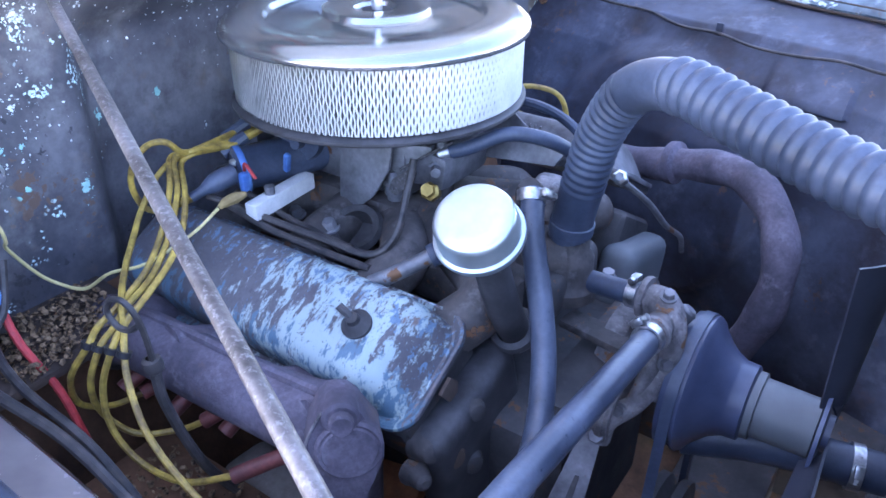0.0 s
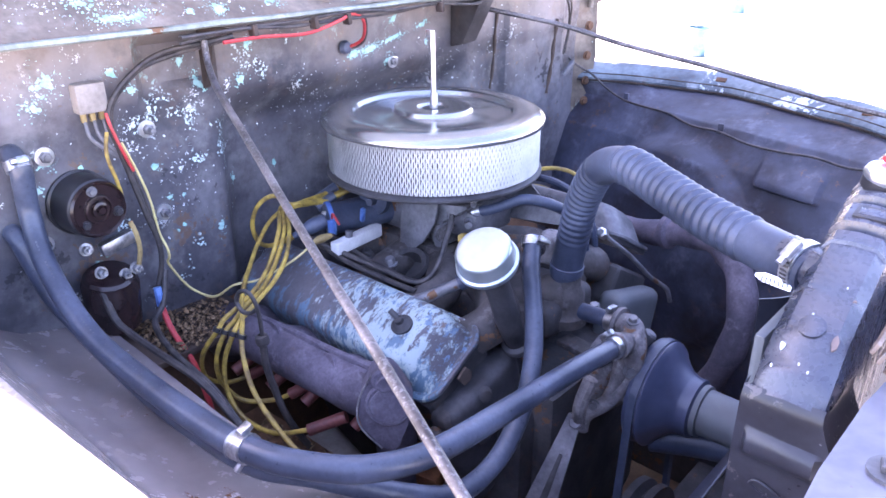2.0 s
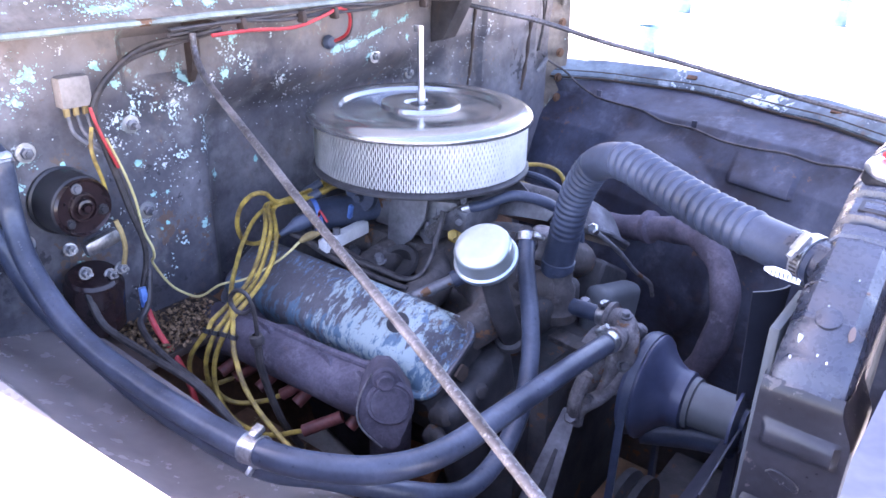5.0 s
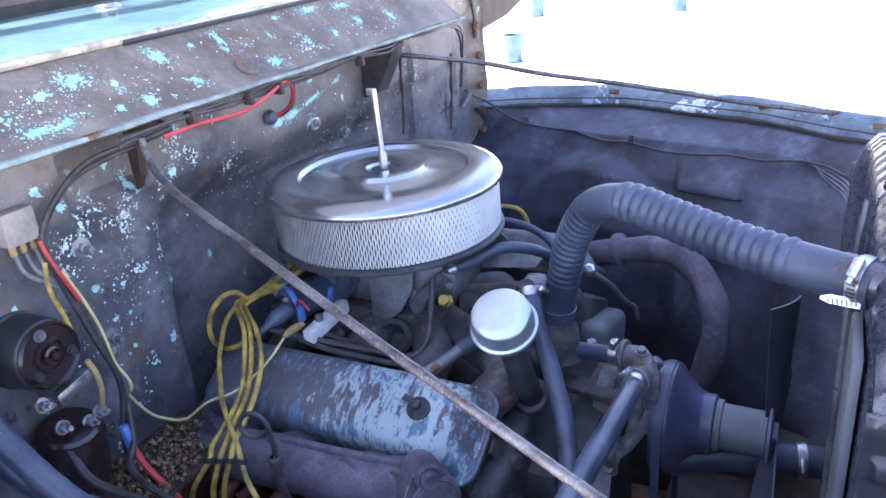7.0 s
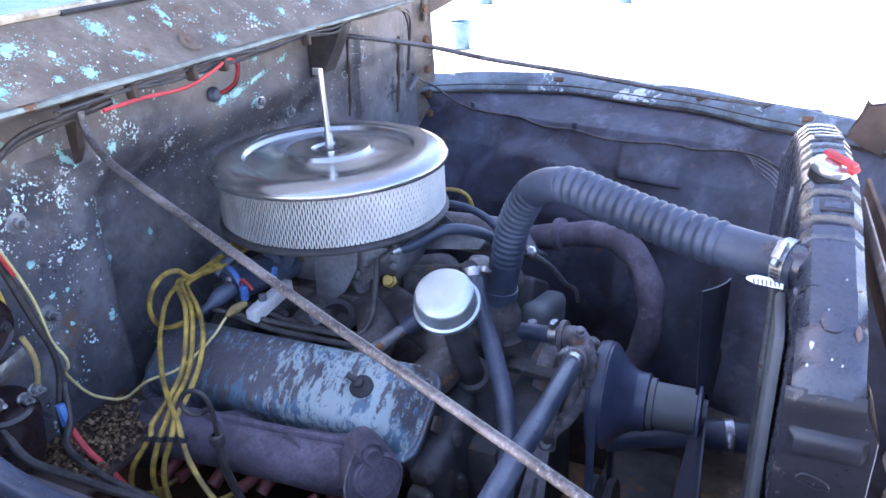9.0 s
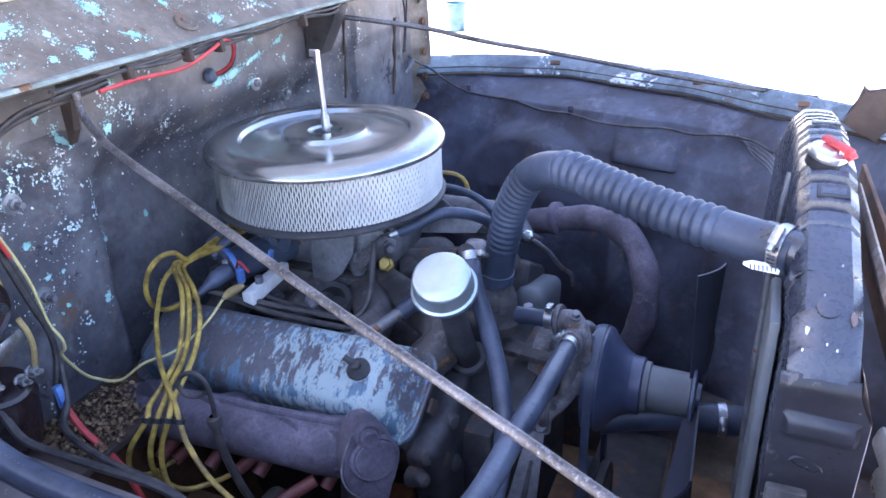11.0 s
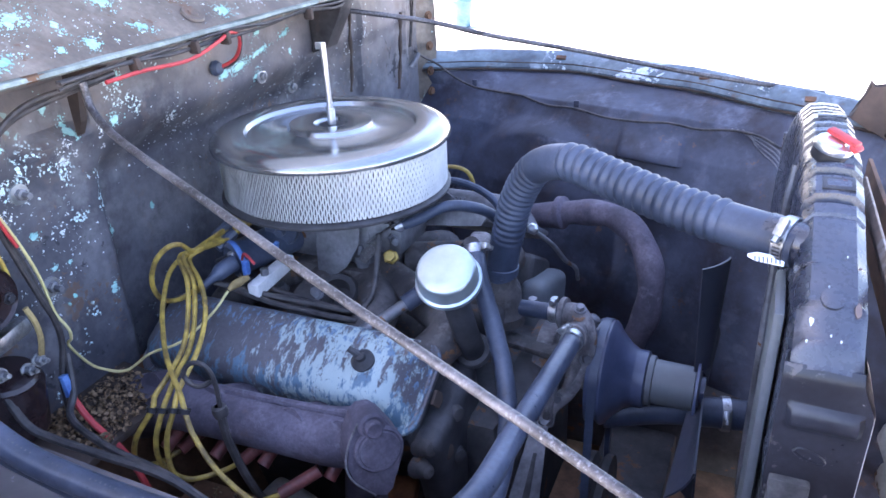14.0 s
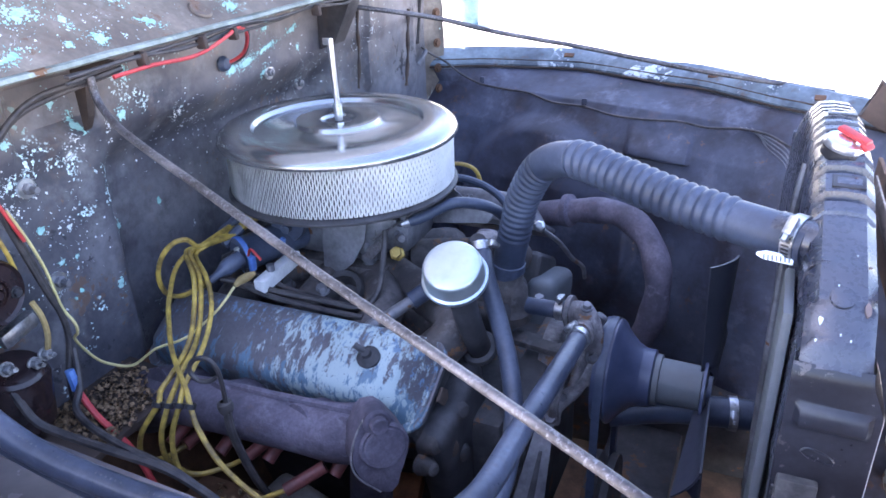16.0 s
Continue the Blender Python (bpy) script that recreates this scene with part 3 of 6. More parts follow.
ACROSS = Matrix(((0, 0, 1, 0), (1, 0, 0, 0), (0, 1, 0, 0), (0, 0, 0, 1)))
part("cowl_side", prism([(1.20, 1.36), (1.40, 1.36), (1.405, 1.50), (1.20, 1.50)], 0.012, Matrix.Translation((-0.772, 0, 0)) @ ACROSS, 0.003), m_cowl, side_flange, "weathered cowl corner")
part("hinge_plate", prism([(1.402, 1.50), (1.408, 1.33), (1.430, 1.295), (1.47, 1.305), (1.56, 1.308), (1.68, 1.318), (1.80, 1.343), (1.95, 1.42), (1.95, 1.50)], 0.02, Matrix.Translation((-0.800, 0, 0)) @ ACROSS, 0.004), m_darkrust, side_flange, "dark rusty hinge plate")
part("corner_bead", tube(bmesh.new(), spline([(-0.757, 1.398, 1.48), (-0.752, 1.403, 1.40), (-0.750, 1.415, 1.35), (-0.748, 1.41, 1.30)], 5), 0.006, 8), m_cowl, side_flange)

NEAR_EDGE = [(-0.80, -0.075), (-0.45, -0.085), (-0.10, -0.07), (0.15, 0.02), (0.34, 0.14)]


def near_panel(u, v):
    x = -0.77 + 1.08 * u
    e = lerp_table(NEAR_EDGE, x)
    prof = [(e - 0.05, 1.02), (e - 0.012, 1.135), (e, 1.147), (e + 0.020, 1.145), (e + 0.045, 1.10), (e + 0.085, 1.025), (e + 0.135, 0.992), (e + 0.238, 0.966), (e + 0.264, 0.90), (e + 0.272, 0.45)]
    k = min(int(v * 9), 8)
    t = v * 9 - k
    y = prof[k][0] + (prof[k + 1][0] - prof[k][0]) * t
    z = prof[k][1] + (prof[k + 1][1] - prof[k][1]) * t
    d = noise.noise((x * 5, z * 5, 9)) * 0.005
    return (x, y + d, z + d)


inner_fender_2 = tagged(part("inner_fender_2", sheet(90, 54, near_panel), m_nearfender), "scuffed glossy grey-brown inner fender with loose hoses", "inner fender", kind="structure")
for bx, by, bz in ((-0.487, 0.028, 0.997), (-0.34, 0.036, 0.997), (-0.62, 0.03, 1.0)):
    bolt("rivet", (bx, by, bz), (0, 0.5, 0.85), 0.005, 0.003, m_rust, inner_fender_2, 0.008)

# frame, cross member and floor of the bay
chassis = tagged(part("chassis", box((1.3, 0.09, 0.16), pose(-0.35, 0.24, 0.50), 0.008), m_engine), "greasy black chassis rails under the engine", "chassis", kind="structure")
part("rail", box((1.3, 0.09, 0.16), pose(-0.35, 1.07, 0.50), 0.008), m_engine, chassis)
part("cross_member", box((0.14, 0.86, 0.12), pose(-0.12, 0.655, 0.44), 0.01), m_engine, chassis)
part("splash_pan", sheet(20, 20, lambda u, v: (-0.75 + 1.1 * u, 0.12 + 1.1 * v, 0.40 + 0.01 * noise.noise((u * 9, v * 9, 0)))), m_rust, chassis, "rusty pan under the engine")
part("toe_board", sheet(14, 20, lambda u, v: (-0.77 + 0.16 * u, 0.10 + 1.1 * v, 0.93 - 0.42 * u)), m_rust, chassis)
part("splash_shelf", box((0.30, 0.17, 0.012), pose(-0.48, 0.235, 0.798), 0.003), m_rust, chassis, "rusty shelf with grit")
part("steering_box", box((0.10, 0.07, 0.06), pose(-0.38, 0.215, 0.825, 0, 0, 20), 0.012), m_tan, chassis, "pale tan casting beside the shelf")
part("motor_mount", box((0.085, 0.055, 0.030), pose(-0.405, 0.447, 0.735, 20, 0, 12), 0.006), m_orange, chassis, "rusty orange motor mount")
part("gear_housing", box((0.13, 0.065, 0.055), pose(-0.505, 0.362, 0.735, 10, 0, -14), 0.018, seg=4), m_tan, chassis, "pale tan gear housing")
ledge = part("firewall_ledge", box((0.11, 0.24, 0.012), pose(-0.715, 0.240, 0.93, 0, 6), 0.003), m_darkrust, chassis)

# raised hood overhead, out of view, that shades the bay
hood_m = pose(-0.66, 0.715, 2.18, 0, -74, 0)
hood = tagged(part("hood", box((1.35, 1.72, 0.03), hood_m, 0.01), m_hood), "raised steel hood over the engine bay", "hood")
for sy in (-0.05, 1.36):
    part("hood_hinge", rod((-0.80, sy, 1.45), (-0.78, sy, 1.62), 0.012), m_rust, hood)

front_panel = tagged(part("front_panel", prism([(0.006, -0.22), (-0.004, 0.0), (-0.002, 0.10), (0.006, 0.20), (0.05, 0.27), (0.34, 0.30), (0.34, -0.30), (0.06, -0.28)], 0.010, pose(0.158, 0.24, 1.160, 0, -8, 0), 0.004), m_front), "blue-grey front sheet metal with a large bolt", "front panel", kind="structure")
part("panel_rib", box((0.02, 0.36, 0.012), pose(0.235, 0.20, 1.180, 0, -8, -20), 0.005), m_front, front_panel)
bolt("panel_bolt", (0.192, 0.262, 1.176), (-0.1, 0, 1), 0.010, 0.007, m_alu, front_panel, 0.017)
part("support_skirt", box((0.006, 0.60, 0.095), pose(0.184, 0.61, 1.112, 0, 0, 2), 0.002), m_rust, front_panel, "rusty inner face")
front_post = tagged(part("front_post", prism([(0, 0), (0.014, 0.022), (0.024, 0.064), (0.031, 0.050), (0.15, 0.08), (0.15, -0.7), (0.07, -0.7), (0.062, -0.03), (0.035, -0.022)], 0.02, Matrix.Translation((0.156, 1.15, 1.157)) @ Matrix.Rotation(radians(90), 4, "X"), 0.003), m_darkrust), "dark rusty hood latch support post", "bracket", kind="structure")
part("grille_bar", box((0.03, 0.75, 0.05), pose(0.30, 0.95, 0.66, 0, 10, 6), 0.012), m_grille, front_post, "pale painted grille bar")
part("grille_bar", box((0.03, 0.75, 0.05), pose(0.31, 0.95, 0.58, 0, 10, 6), 0.012), m_grille, front_post, "pale painted grille bar")

# ---- engine ----
engine = thing("engine", "greasy dark V8 engine block with rusty castings", "engine")
part("block", box((0.56, 0.34, 0.30), pose(-0.53, CENTRE, 0.72), 0.02), m_engine, engine)
for s in (-1, 1):
    part("cylinder_head", box((0.43, 0.124, 0.11), pose(-0.543 + (0.03 if s > 0 else 0), CENTRE + s * 0.192, 0.893, s * -30), 0.014, seg=3), m_engine, engine)
    part("head_end", box((0.05, 0.15, 0.20), pose(-0.318 + (0.03 if s > 0 else 0), CENTRE + s * 0.165, 0.825, s * -16), 0.024, seg=4), m_channel if s > 0 else m_grime, engine)
# lumps, studs and a sheared ear on the near head's front end
for bx, by, bz, br, bh, bmat in ((-0.312, 0.402, 0.888, 0.012, 0.010, m_intake), (-0.300, 0.424, 0.868, 0.013, 0.008, m_darkrust), (-0.314, 0.388, 0.862, 0.010, 0.014, m_intake), (-0.296, 0.458, 0.905, 0.010, 0.008, m_engine), (-0.294, 0.452, 0.84, 0.011, 0.009, m_engine)):
    part("head_boss", lathe([(br * 1.7, -0.012), (br * 1.3, -0.004), (br, bh * 0.5), (br * 0.86, bh * 0.8), (br * 0.45, bh), (0, bh)], (bx, by, bz), (0.86, -0.45, 0.2), 14), bmat, engine)
part("lifting_ear", prism([(-0.010, -0.008), (0.010, -0.009), (0.013, 0.004), (0.005, 0.012), (-0.008, 0.010)], 0.005, Matrix.Translation((-0.316, 0.436, 0.938)) @ Matrix(((0, 0.2, 0.98, 0), (0.86, 0.5, -0.1, 0), (0.5, -0.84, 0.17, 0), (0, 0, 0, 1))), 0.0015), m_darkrust, engine, "rusty sheared ear")
im = box((0.42, 0.20, 0.05), pose(-0.53, CENTRE, 0.955), 0.012)
part("intake_manifold", im, m_intake, engine)
for rx in (-0.70, -0.58, -0.47, -0.36):
    for s in (-1, 1):
        part("intake_runner", tube(bmesh.new(), spline([(rx, CENTRE + s * 0.17, 0.95), (rx + 0.02, CENTRE + s * 0.11, 0.985), (-0.545 + (rx + 0.53) * 0.4, CENTRE + s * 0.03, 0.995)], 5), 0.030, 14), m_intake, engine)
part("carburetor_pad", box((0.16, 0.15, 0.035), pose(-0.55, CENTRE, 1.005), 0.01), m_intake, engine)
part("water_crossover", box((0.12, 0.13, 0.06), pose(-0.345, CENTRE, 0.955), 0.024, seg=4), m_engine, engine)
part("timing_cover", box((0.05, 0.28, 0.32), pose(-0.245, CENTRE, 0.74), 0.02), m_engine, engine)
part("machined_pad", box((0.085, 0.032, 0.010), pose(-0.245, 0.63, 0.918, 0, 0, -8), 0.003), m_intake, engine, "bare flat boss with a bolt hole")
part("plug_hole", lathe([(0.034, 0), (0.030, 0.006), (0.022, 0.004), (0.020, -0.02), (0, -0.02)], (-0.52, 0.545, 1.0), (0.1, -0.5, 0.8), 24), m_engine, engine)
for bx, by, bz in ((-0.545, 0.53, 1.0), (-0.37, 0.56, 0.985), (-0.62, 0.55, 0.985), (-0.46, 0.52, 0.975), (-0.345, 0.52, 0.975)):
    bolt("intake_bolt", (bx, by, bz), (0, -0.3, 1), 0.008, 0.012, m_alu, engine, 0.011)
part("sender", lathe([(0.010, 0), (0.010, 0.014), (0.013, 0.015), (0.013, 0.028), (0.009, 0.030), (0.004, 0.042), (0, 0.042)], (-0.502, 0.600, 1.018), (0, -0.15, 1), 12), m_alu, engine, "grey threaded sender")

# rocker cover: pressed shell with rounded corners and sloping ends on a rolled flange
TILT = radians(30)
rt = Vector((0, math.cos(TILT), math.sin(TILT)))
rn = Vector((0, -math.sin(TILT), math.cos(TILT)))
rmid = Vector((0, 0.4345, 0.949))
RX0, RX1, RW = -0.768, -0.319, 0.068


def rounded_ring(inset_side, inset_rear, inset_front, h, side, seg=7):
    """Closed outline of the cover at height h, drawn in from the flange's edge."""
    x0, x1, w = RX0 + inset_rear, RX1 - inset_front, RW - inset_side
    r = max(0.012, 0.030 - inset_side * 0.35)
    out = []
    for cx, cw, a0 in ((x1 - r, w - r, 0), (x0 + r, w - r, 90), (x0 + r, -w + r, 180), (x1 - r, -w + r, 270)):
        for k in range(seg + 1):
            a = radians(a0 + 90 * k / seg)
            p = Vector((cx + r * math.cos(a), 0, 0)) + rmid + rt * (cw + r * math.sin(a)) + rn * h
            p += rn * 0.0010 * noise.noise(p * 22)
            out.append(p if side > 0 else Vector((p.x + 0.014, 2 * CENTRE - p.y + 0.012, p.z + 0.034)))
    return out


def rocker_cover(parent, material, side=1):
    bm = bmesh.new()
    levels = [(0.011, 0.011, 0.011, 0.002), (0.012, 0.014, 0.018, 0.012), (0.0135, 0.020, 0.030, 0.028), (0.016, 0.026, 0.040, 0.040), (0.0215, 0.034, 0.050, 0.0475),
              (0.030, 0.044, 0.060, 0.0515), (0.042, 0.060, 0.075, 0.0535), (0.056, 0.085, 0.10, 0.0545)]
    rings = [[bm.verts.new(p) for p in rounded_ring(*lv, side)] for lv in levels]
    n = len(rings[0])
    for a, b in zip(rings, rings[1:]):
        for i in range(n):
            bm.faces.new((a[i], a[(i + 1) % n], b[(i + 1) % n], b[i]))
    bm.faces.new(rings[-1])
    shell = part("shell", bm, material, parent)
    fl = bmesh.new()
    levels = [(0.0125, 0.0125, 0.0125, -0.001), (0.001, 0.001, 0.001, -0.002), (0.0, 0.0, 0.0, 0.001), (0.001, 0.001, 0.001, 0.0048), (0.0035, 0.0035, 0.0035, 0.0055), (0.006, 0.006, 0.006, 0.004), (0.0085, 0.0085, 0.0085, 0.0018), (0.0125, 0.0125, 0.0125, 0.002)]
    rings = [[fl.verts.new(p) for p in rounded_ring(*lv, side)] for lv in levels]
    for a, b in zip(rings, rings[1:]):
        for i in range(n):
            fl.faces.new((a[i], a[(i + 1) % n], b[(i + 1) % n], b[i]))
    part("flange", fl, material, parent, "rolled flange")
    g = bmesh.new()
    rings = [[g.verts.new(p) for p in rounded_ring(0.003, 0.003, 0.003, h, side)] for h in (-0.010, -0.0015)]
    for i in range(n):
        g.faces.new((rings[0][i], rings[0][(i + 1) % n], rings[1][(i + 1) % n], rings[1][i]))
    g.faces.new(rings[0])
    part("gasket", g, m_black, parent, "black cork gasket")
    return shell


valve_cover = thing("valve_cover", "blue valve cover with badly flaked grey and white paint", "valve cover")
rocker_cover(valve_cover, m_valve)
kb = lathe([(0.0155, -0.003), (0.0155, 0.003), (0.0125, 0.005), (0.011, 0.008), (0.0075, 0.010), (0.006, 0.015), (0, 0.016)], (-0.401, 0.4083, 0.9957), rn, 24)
rod(Vector((-0.401, 0.4033, 1.0055)), Vector((-0.416, 0.4005, 1.0165)), 0.0042, 8, kb)
part("twist_cap", kb, m_grime, valve_cover, "dirty black breather stub")

exhaust_manifold = thing("exhaust_manifold", "purple-grey cast iron exhaust manifold with a flat bolted end", "exhaust manifold")
part("log", tube(bmesh.new(), spline([(-0.748, 0.356, 0.866), (-0.715, 0.338, 0.898), (-0.655, 0.330, 0.918), (-0.575, 0.330, 0.924), (-0.49, 0.333, 0.925), (-0.42, 0.340, 0.924), (-0.385, 0.348, 0.926), (-0.366, 0.352, 0.930)], 8),
                 lambda t: 0.044 - 0.010 * step(0.06, 0.30, t) + 0.004 * step(0.70, 0.95, t), 22), m_manifold, exhaust_manifold)
part("ridge", tube(bmesh.new(), spline([(-0.66, 0.335, 0.951), (-0.575, 0.336, 0.958), (-0.49, 0.338, 0.960), (-0.41, 0.342, 0.962), (-0.37, 0.342, 0.966)], 6), 0.0055, 8), m_manifold, exhaust_manifold)
part("downpipe", tube(bmesh.new(), spline([(-0.372, 0.350, 0.92), (-0.385, 0.372, 0.87), (-0.41, 0.40, 0.79), (-0.43, 0.42, 0.68)], 6), 0.030, 18), m_manifold, exhaust_manifold)
for px in (-0.68, -0.58, -0.46, -0.39):
    part("runner", tube(bmesh.new(), [(px, 0.318, 0.942), (px + 0.01, 0.365, 0.922), (px + 0.01, 0.41, 0.90)], 0.024, 12), m_manifold, exhaust_manifold)
# three-cornered end pad with a flat round face and one stud
PADN = Vector((0.70, -0.70, 0.12)).normalized()
padu = Vector((0, 0, 1)).cross(PADN).normalized()
pad_m = Matrix.Translation((-0.339, 0.3125, 0.944)) @ Matrix((padu, PADN.cross(padu), PADN)).transposed().to_4x4()
part("end_pad", prism([(-0.0163, 0.0440), (-0.0069, 0.0510), (0.0086, 0.0493), (0.0172, 0.0405), (0.0344, 0.0123), (0.0361, -0.0123), (0.0258, -0.0334), (0.0189, -0.0563), (0.0086, -0.0651), (-0.0052, -0.0581), (-0.0292, -0.0299), (-0.0344, -0.0070), (-0.0275, 0.0194)], 0.040, pad_m @ Matrix.Translation((0, 0, -0.040)), 0.0045), m_manifold, exhaust_manifold, "flat three-cornered end pad")
part("outlet_face", lathe([(0.030, -0.006), (0.030, 0.003), (0.0275, 0.0055), (0.025, 0.0045), (0.0235, 0.0065), (0, 0.0068)], pad_m @ Vector((0.006, 0.004, 0)), PADN, 32), m_manifold, exhaust_manifold)
part("casting_seam", tube(bmesh.new(), spline([pad_m @ Vector(q) for q in ((-0.015, 0.044, 0.0005), (-0.028, 0.020, 0.0), (-0.0348, -0.006, 0.0), (-0.029, -0.030, 0.0005), (-0.005, -0.058, 0.0005))], 6), 0.0013, 6), m_cast, exhaust_manifold, "pale casting seam")
part("stud_boss", lathe([(0.0165, -0.02), (0.0165, 0.003), (0.0135, 0.006), (0.0105, 0.006), (0.0105, 0.013), (0.009, 0.015), (0, 0.015)], pad_m @ Vector((0.001, 0.037, 0)), PADN, 18), m_manifold, exhaust_manifold)

far_manifold = thing("exhaust_manifold", "purple-grey cast iron exhaust manifold curving down in front", "exhaust manifold")
fm = bmesh.new()
tube(fm, spline([(-0.62, 1.00, 0.95), (-0.45, 1.01, 0.95), (-0.335, 1.00, 0.965), (-0.27, 0.985, 0.985), (-0.20, 0.955, 1.0), (-0.145, 0.915, 0.985), (-0.115, 0.885, 0.935), (-0.113, 0.865, 0.87), (-0.135, 0.86, 0.80), (-0.18, 0.87, 0.70)], 8), lambda t: 0.0215 + 0.003 * math.sin(t * 30) ** 2, 16)
part("log", fm, m_manifold, far_manifold)
part("flange_ear", lathe([(0.022, -0.010), (0.031, -0.005), (0.031, 0.006), (0.022, 0.010)], (-0.30, 0.993, 0.977), (1, -0.2, 0.2), 18), m_manifold, far_manifold)

far_cover = thing("valve_cover", "grimy blue-grey valve cover behind the radiator hose", "valve cover")
rocker_cover(far_cover, m_alu, -1)

# oil filler: tube with a bright breather cap
oil_filler = thing("oil_filler", "oil filler tube with a bright zinc breather cap", "oil filler")
CAPAX = Vector((0.06, -0.50, 0.866)).normalized()
CAPAT = Vector((-0.302, 0.453, 1.125)) - CAPAX * 0.033
part("breather_cap", lathe([(0, 0.033), (0.020, 0.0332), (0.033, 0.032), (0.0355, 0.030), (0.0372, 0.026), (0.0378, 0.010), (0.0385, 0.0085), (0.0415, 0.007), (0.0422, 0.004), (0.041, 0.0), (0.036, -0.004), (0, -0.004)], CAPAT, CAPAX, 56), m_cap, oil_filler)
part("filler_tube", tube(bmesh.new(), spline([CAPAT, CAPAT - CAPAX * 0.05, (-0.302, 0.520, 0.985), (-0.302, 0.55, 0.940)], 6), 0.0175, 18), m_grime, oil_filler)
part("tube_collar", lathe([(0.018, -0.01), (0.024, -0.007), (0.0265, 0.0), (0.024, 0.006), (0.018, 0.009)], (-0.302, 0.540, 0.952), (0, -0.62, 0.78), 24), m_grime, oil_filler)

# ---- air cleaner ----
AC = Vector((-0.570, 0.660, 1.120))
air_cleaner = thing("air_cleaner", "round chrome-lidded air cleaner with a white mesh filter", "air cleaner")
part("base_pan", lathe([(0.0, 0.004), (0.165, 0.004), (0.1735, 0.002), (0.1755, 0.004), (0.1755, 0.007), (0.1735, 0.008), (0.170, 0.010), (0, 0.010)], AC, (0, 0, 1), 96), m_grime, air_cleaner, "dark steel base pan")
part("lid", lathe([(0.0, 0.101), (0.018, 0.101), (0.020, 0.099), (0.024, 0.099), (0.026, 0.1035), (0.058, 0.1055), (0.062, 0.1045), (0.065, 0.0985), (0.069, 0.0965), (0.121, 0.0935), (0.125, 0.0945), (0.1285, 0.1010), (0.133, 0.1025), (0.162, 0.1010),
                   (0.171, 0.098), (0.1785, 0.092), (0.180, 0.087), (0.1795, 0.0835), (0.1775, 0.083), (0.174, 0.086), (0.168, 0.0895)], AC + Vector((-0.002, 0, 0)), (0, 0, 1), 128), m_chrome, air_cleaner, "dulled chrome lid with stepped rings")
el = bmesh.new()
PL = 264
pr = [[el.verts.new(AC + Vector(((0.1455 if k % 2 else 0.1672) * math.cos(2 * math.pi * k / PL), (0.1455 if k % 2 else 0.1672) * math.sin(2 * math.pi * k / PL), z))) for k in range(PL)] for z in (0.010, 0.092)]
for k in range(PL):
    el.faces.new((pr[0][k], pr[0][(k + 1) % PL], pr[1][(k + 1) % PL], pr[1][k]))
part("filter_paper", el, m_paper, air_cleaner, "pleated white filter paper")
# expanded mesh: zigzag strands that touch their neighbours
ex = bmesh.new()
NC, NR, RM = 312, 5, 0.1700
for c in range(NC):
    prev = None
    for k in range(2 * NR + 1):
        z = 0.0125 + 0.0755 * k / (2 * NR)
        sgn = (1 if k % 2 else -1) * (1 if c % 2 else -1)
        a = 2 * math.pi * (c + 0.5 + 0.20 * sgn + 0.20 * noise.noise((c * 0.7, k * 0.9, 3))) / NC
        hw = 0.00120 / RM
        cur = []
        for da, rr in ((-hw, RM - 0.0004), (hw, RM + 0.0008)):
            cur.append(ex.verts.new(AC + Vector((rr * math.cos(a + da), rr * math.sin(a + da), z))))
        if prev:
            ex.faces.new((prev[0], prev[1], cur[1], cur[0]))
        prev = cur
part("filter_mesh", ex, m_mesh, air_cleaner, "silver expanded metal mesh")
sd = rod(AC + Vector((0, 0, 0.09)), AC + Vector((-0.001, -0.002, 0.220)), 0.0042, 12)
part("stud", sd, m_bright, air_cleaner, "long bright threaded stud")
# Flat dark disc stands in for the shaded hole round the stud.
part("hub_dark_disc", lathe([(0.0185, 0.0), (0.017, 0.0008), (0.006, 0.0006), (0, 0.0006)], AC + Vector((0, 0, 0.1005)), (0, 0, 1), 32), m_grime, air_cleaner, "dark disc painted for the shaded hollow round the stud")
part("stud_nut", lathe([(0, 0.0), (0.0062, 0.0), (0.0062, 0.024), (0, 0.024)], AC + Vector((0, 0, 0.101)), (0, 0, 1), 16), m_bright, air_cleaner)
part("stud_tip", box((0.014, 0.004, 0.010), Matrix.Translation(AC + Vector((-0.006, -0.002, 0.216))), 0.001), m_bright, air_cleaner)
part("neck", lathe([(0.055, -0.06), (0.062, -0.03), (0.066, 0.004)], AC, (0, 0, 1), 32), m_alu, air_cleaner)

carburetor = thing("carburetor", "grey carburetor with linkage under the air cleaner", "carburetor")
cb = box((0.15, 0.12, 0.06), pose(-0.56, 0.655, 1.055), 0.01)
box((0.05, 0.06, 0.05), pose(-0.49, 0.63, 1.07, 0, 0, 20), 0.008, cb)
part("body", cb, m_alu, carburetor)
part("bowl", box((0.06, 0.10, 0.045), pose(-0.47, 0.66, 1.065, 0, 8, 0), 0.012), m_alu, carburetor)
part("linkage_plate", prism([(0.002, 0.002), (0.018, -0.006), (0.052, 0.024), (0.072, 0.060), (0.076, 0.104), (0.060, 0.112), (0.006, 0.108), (0.0, 0.05)], 0.004, Matrix.Translation((-0.566, 0.572, 1.008)) @ Matrix.Rotation(radians(82), 4, "X"), 0.0015), m_alu, carburetor, "flat steel throttle bracket")
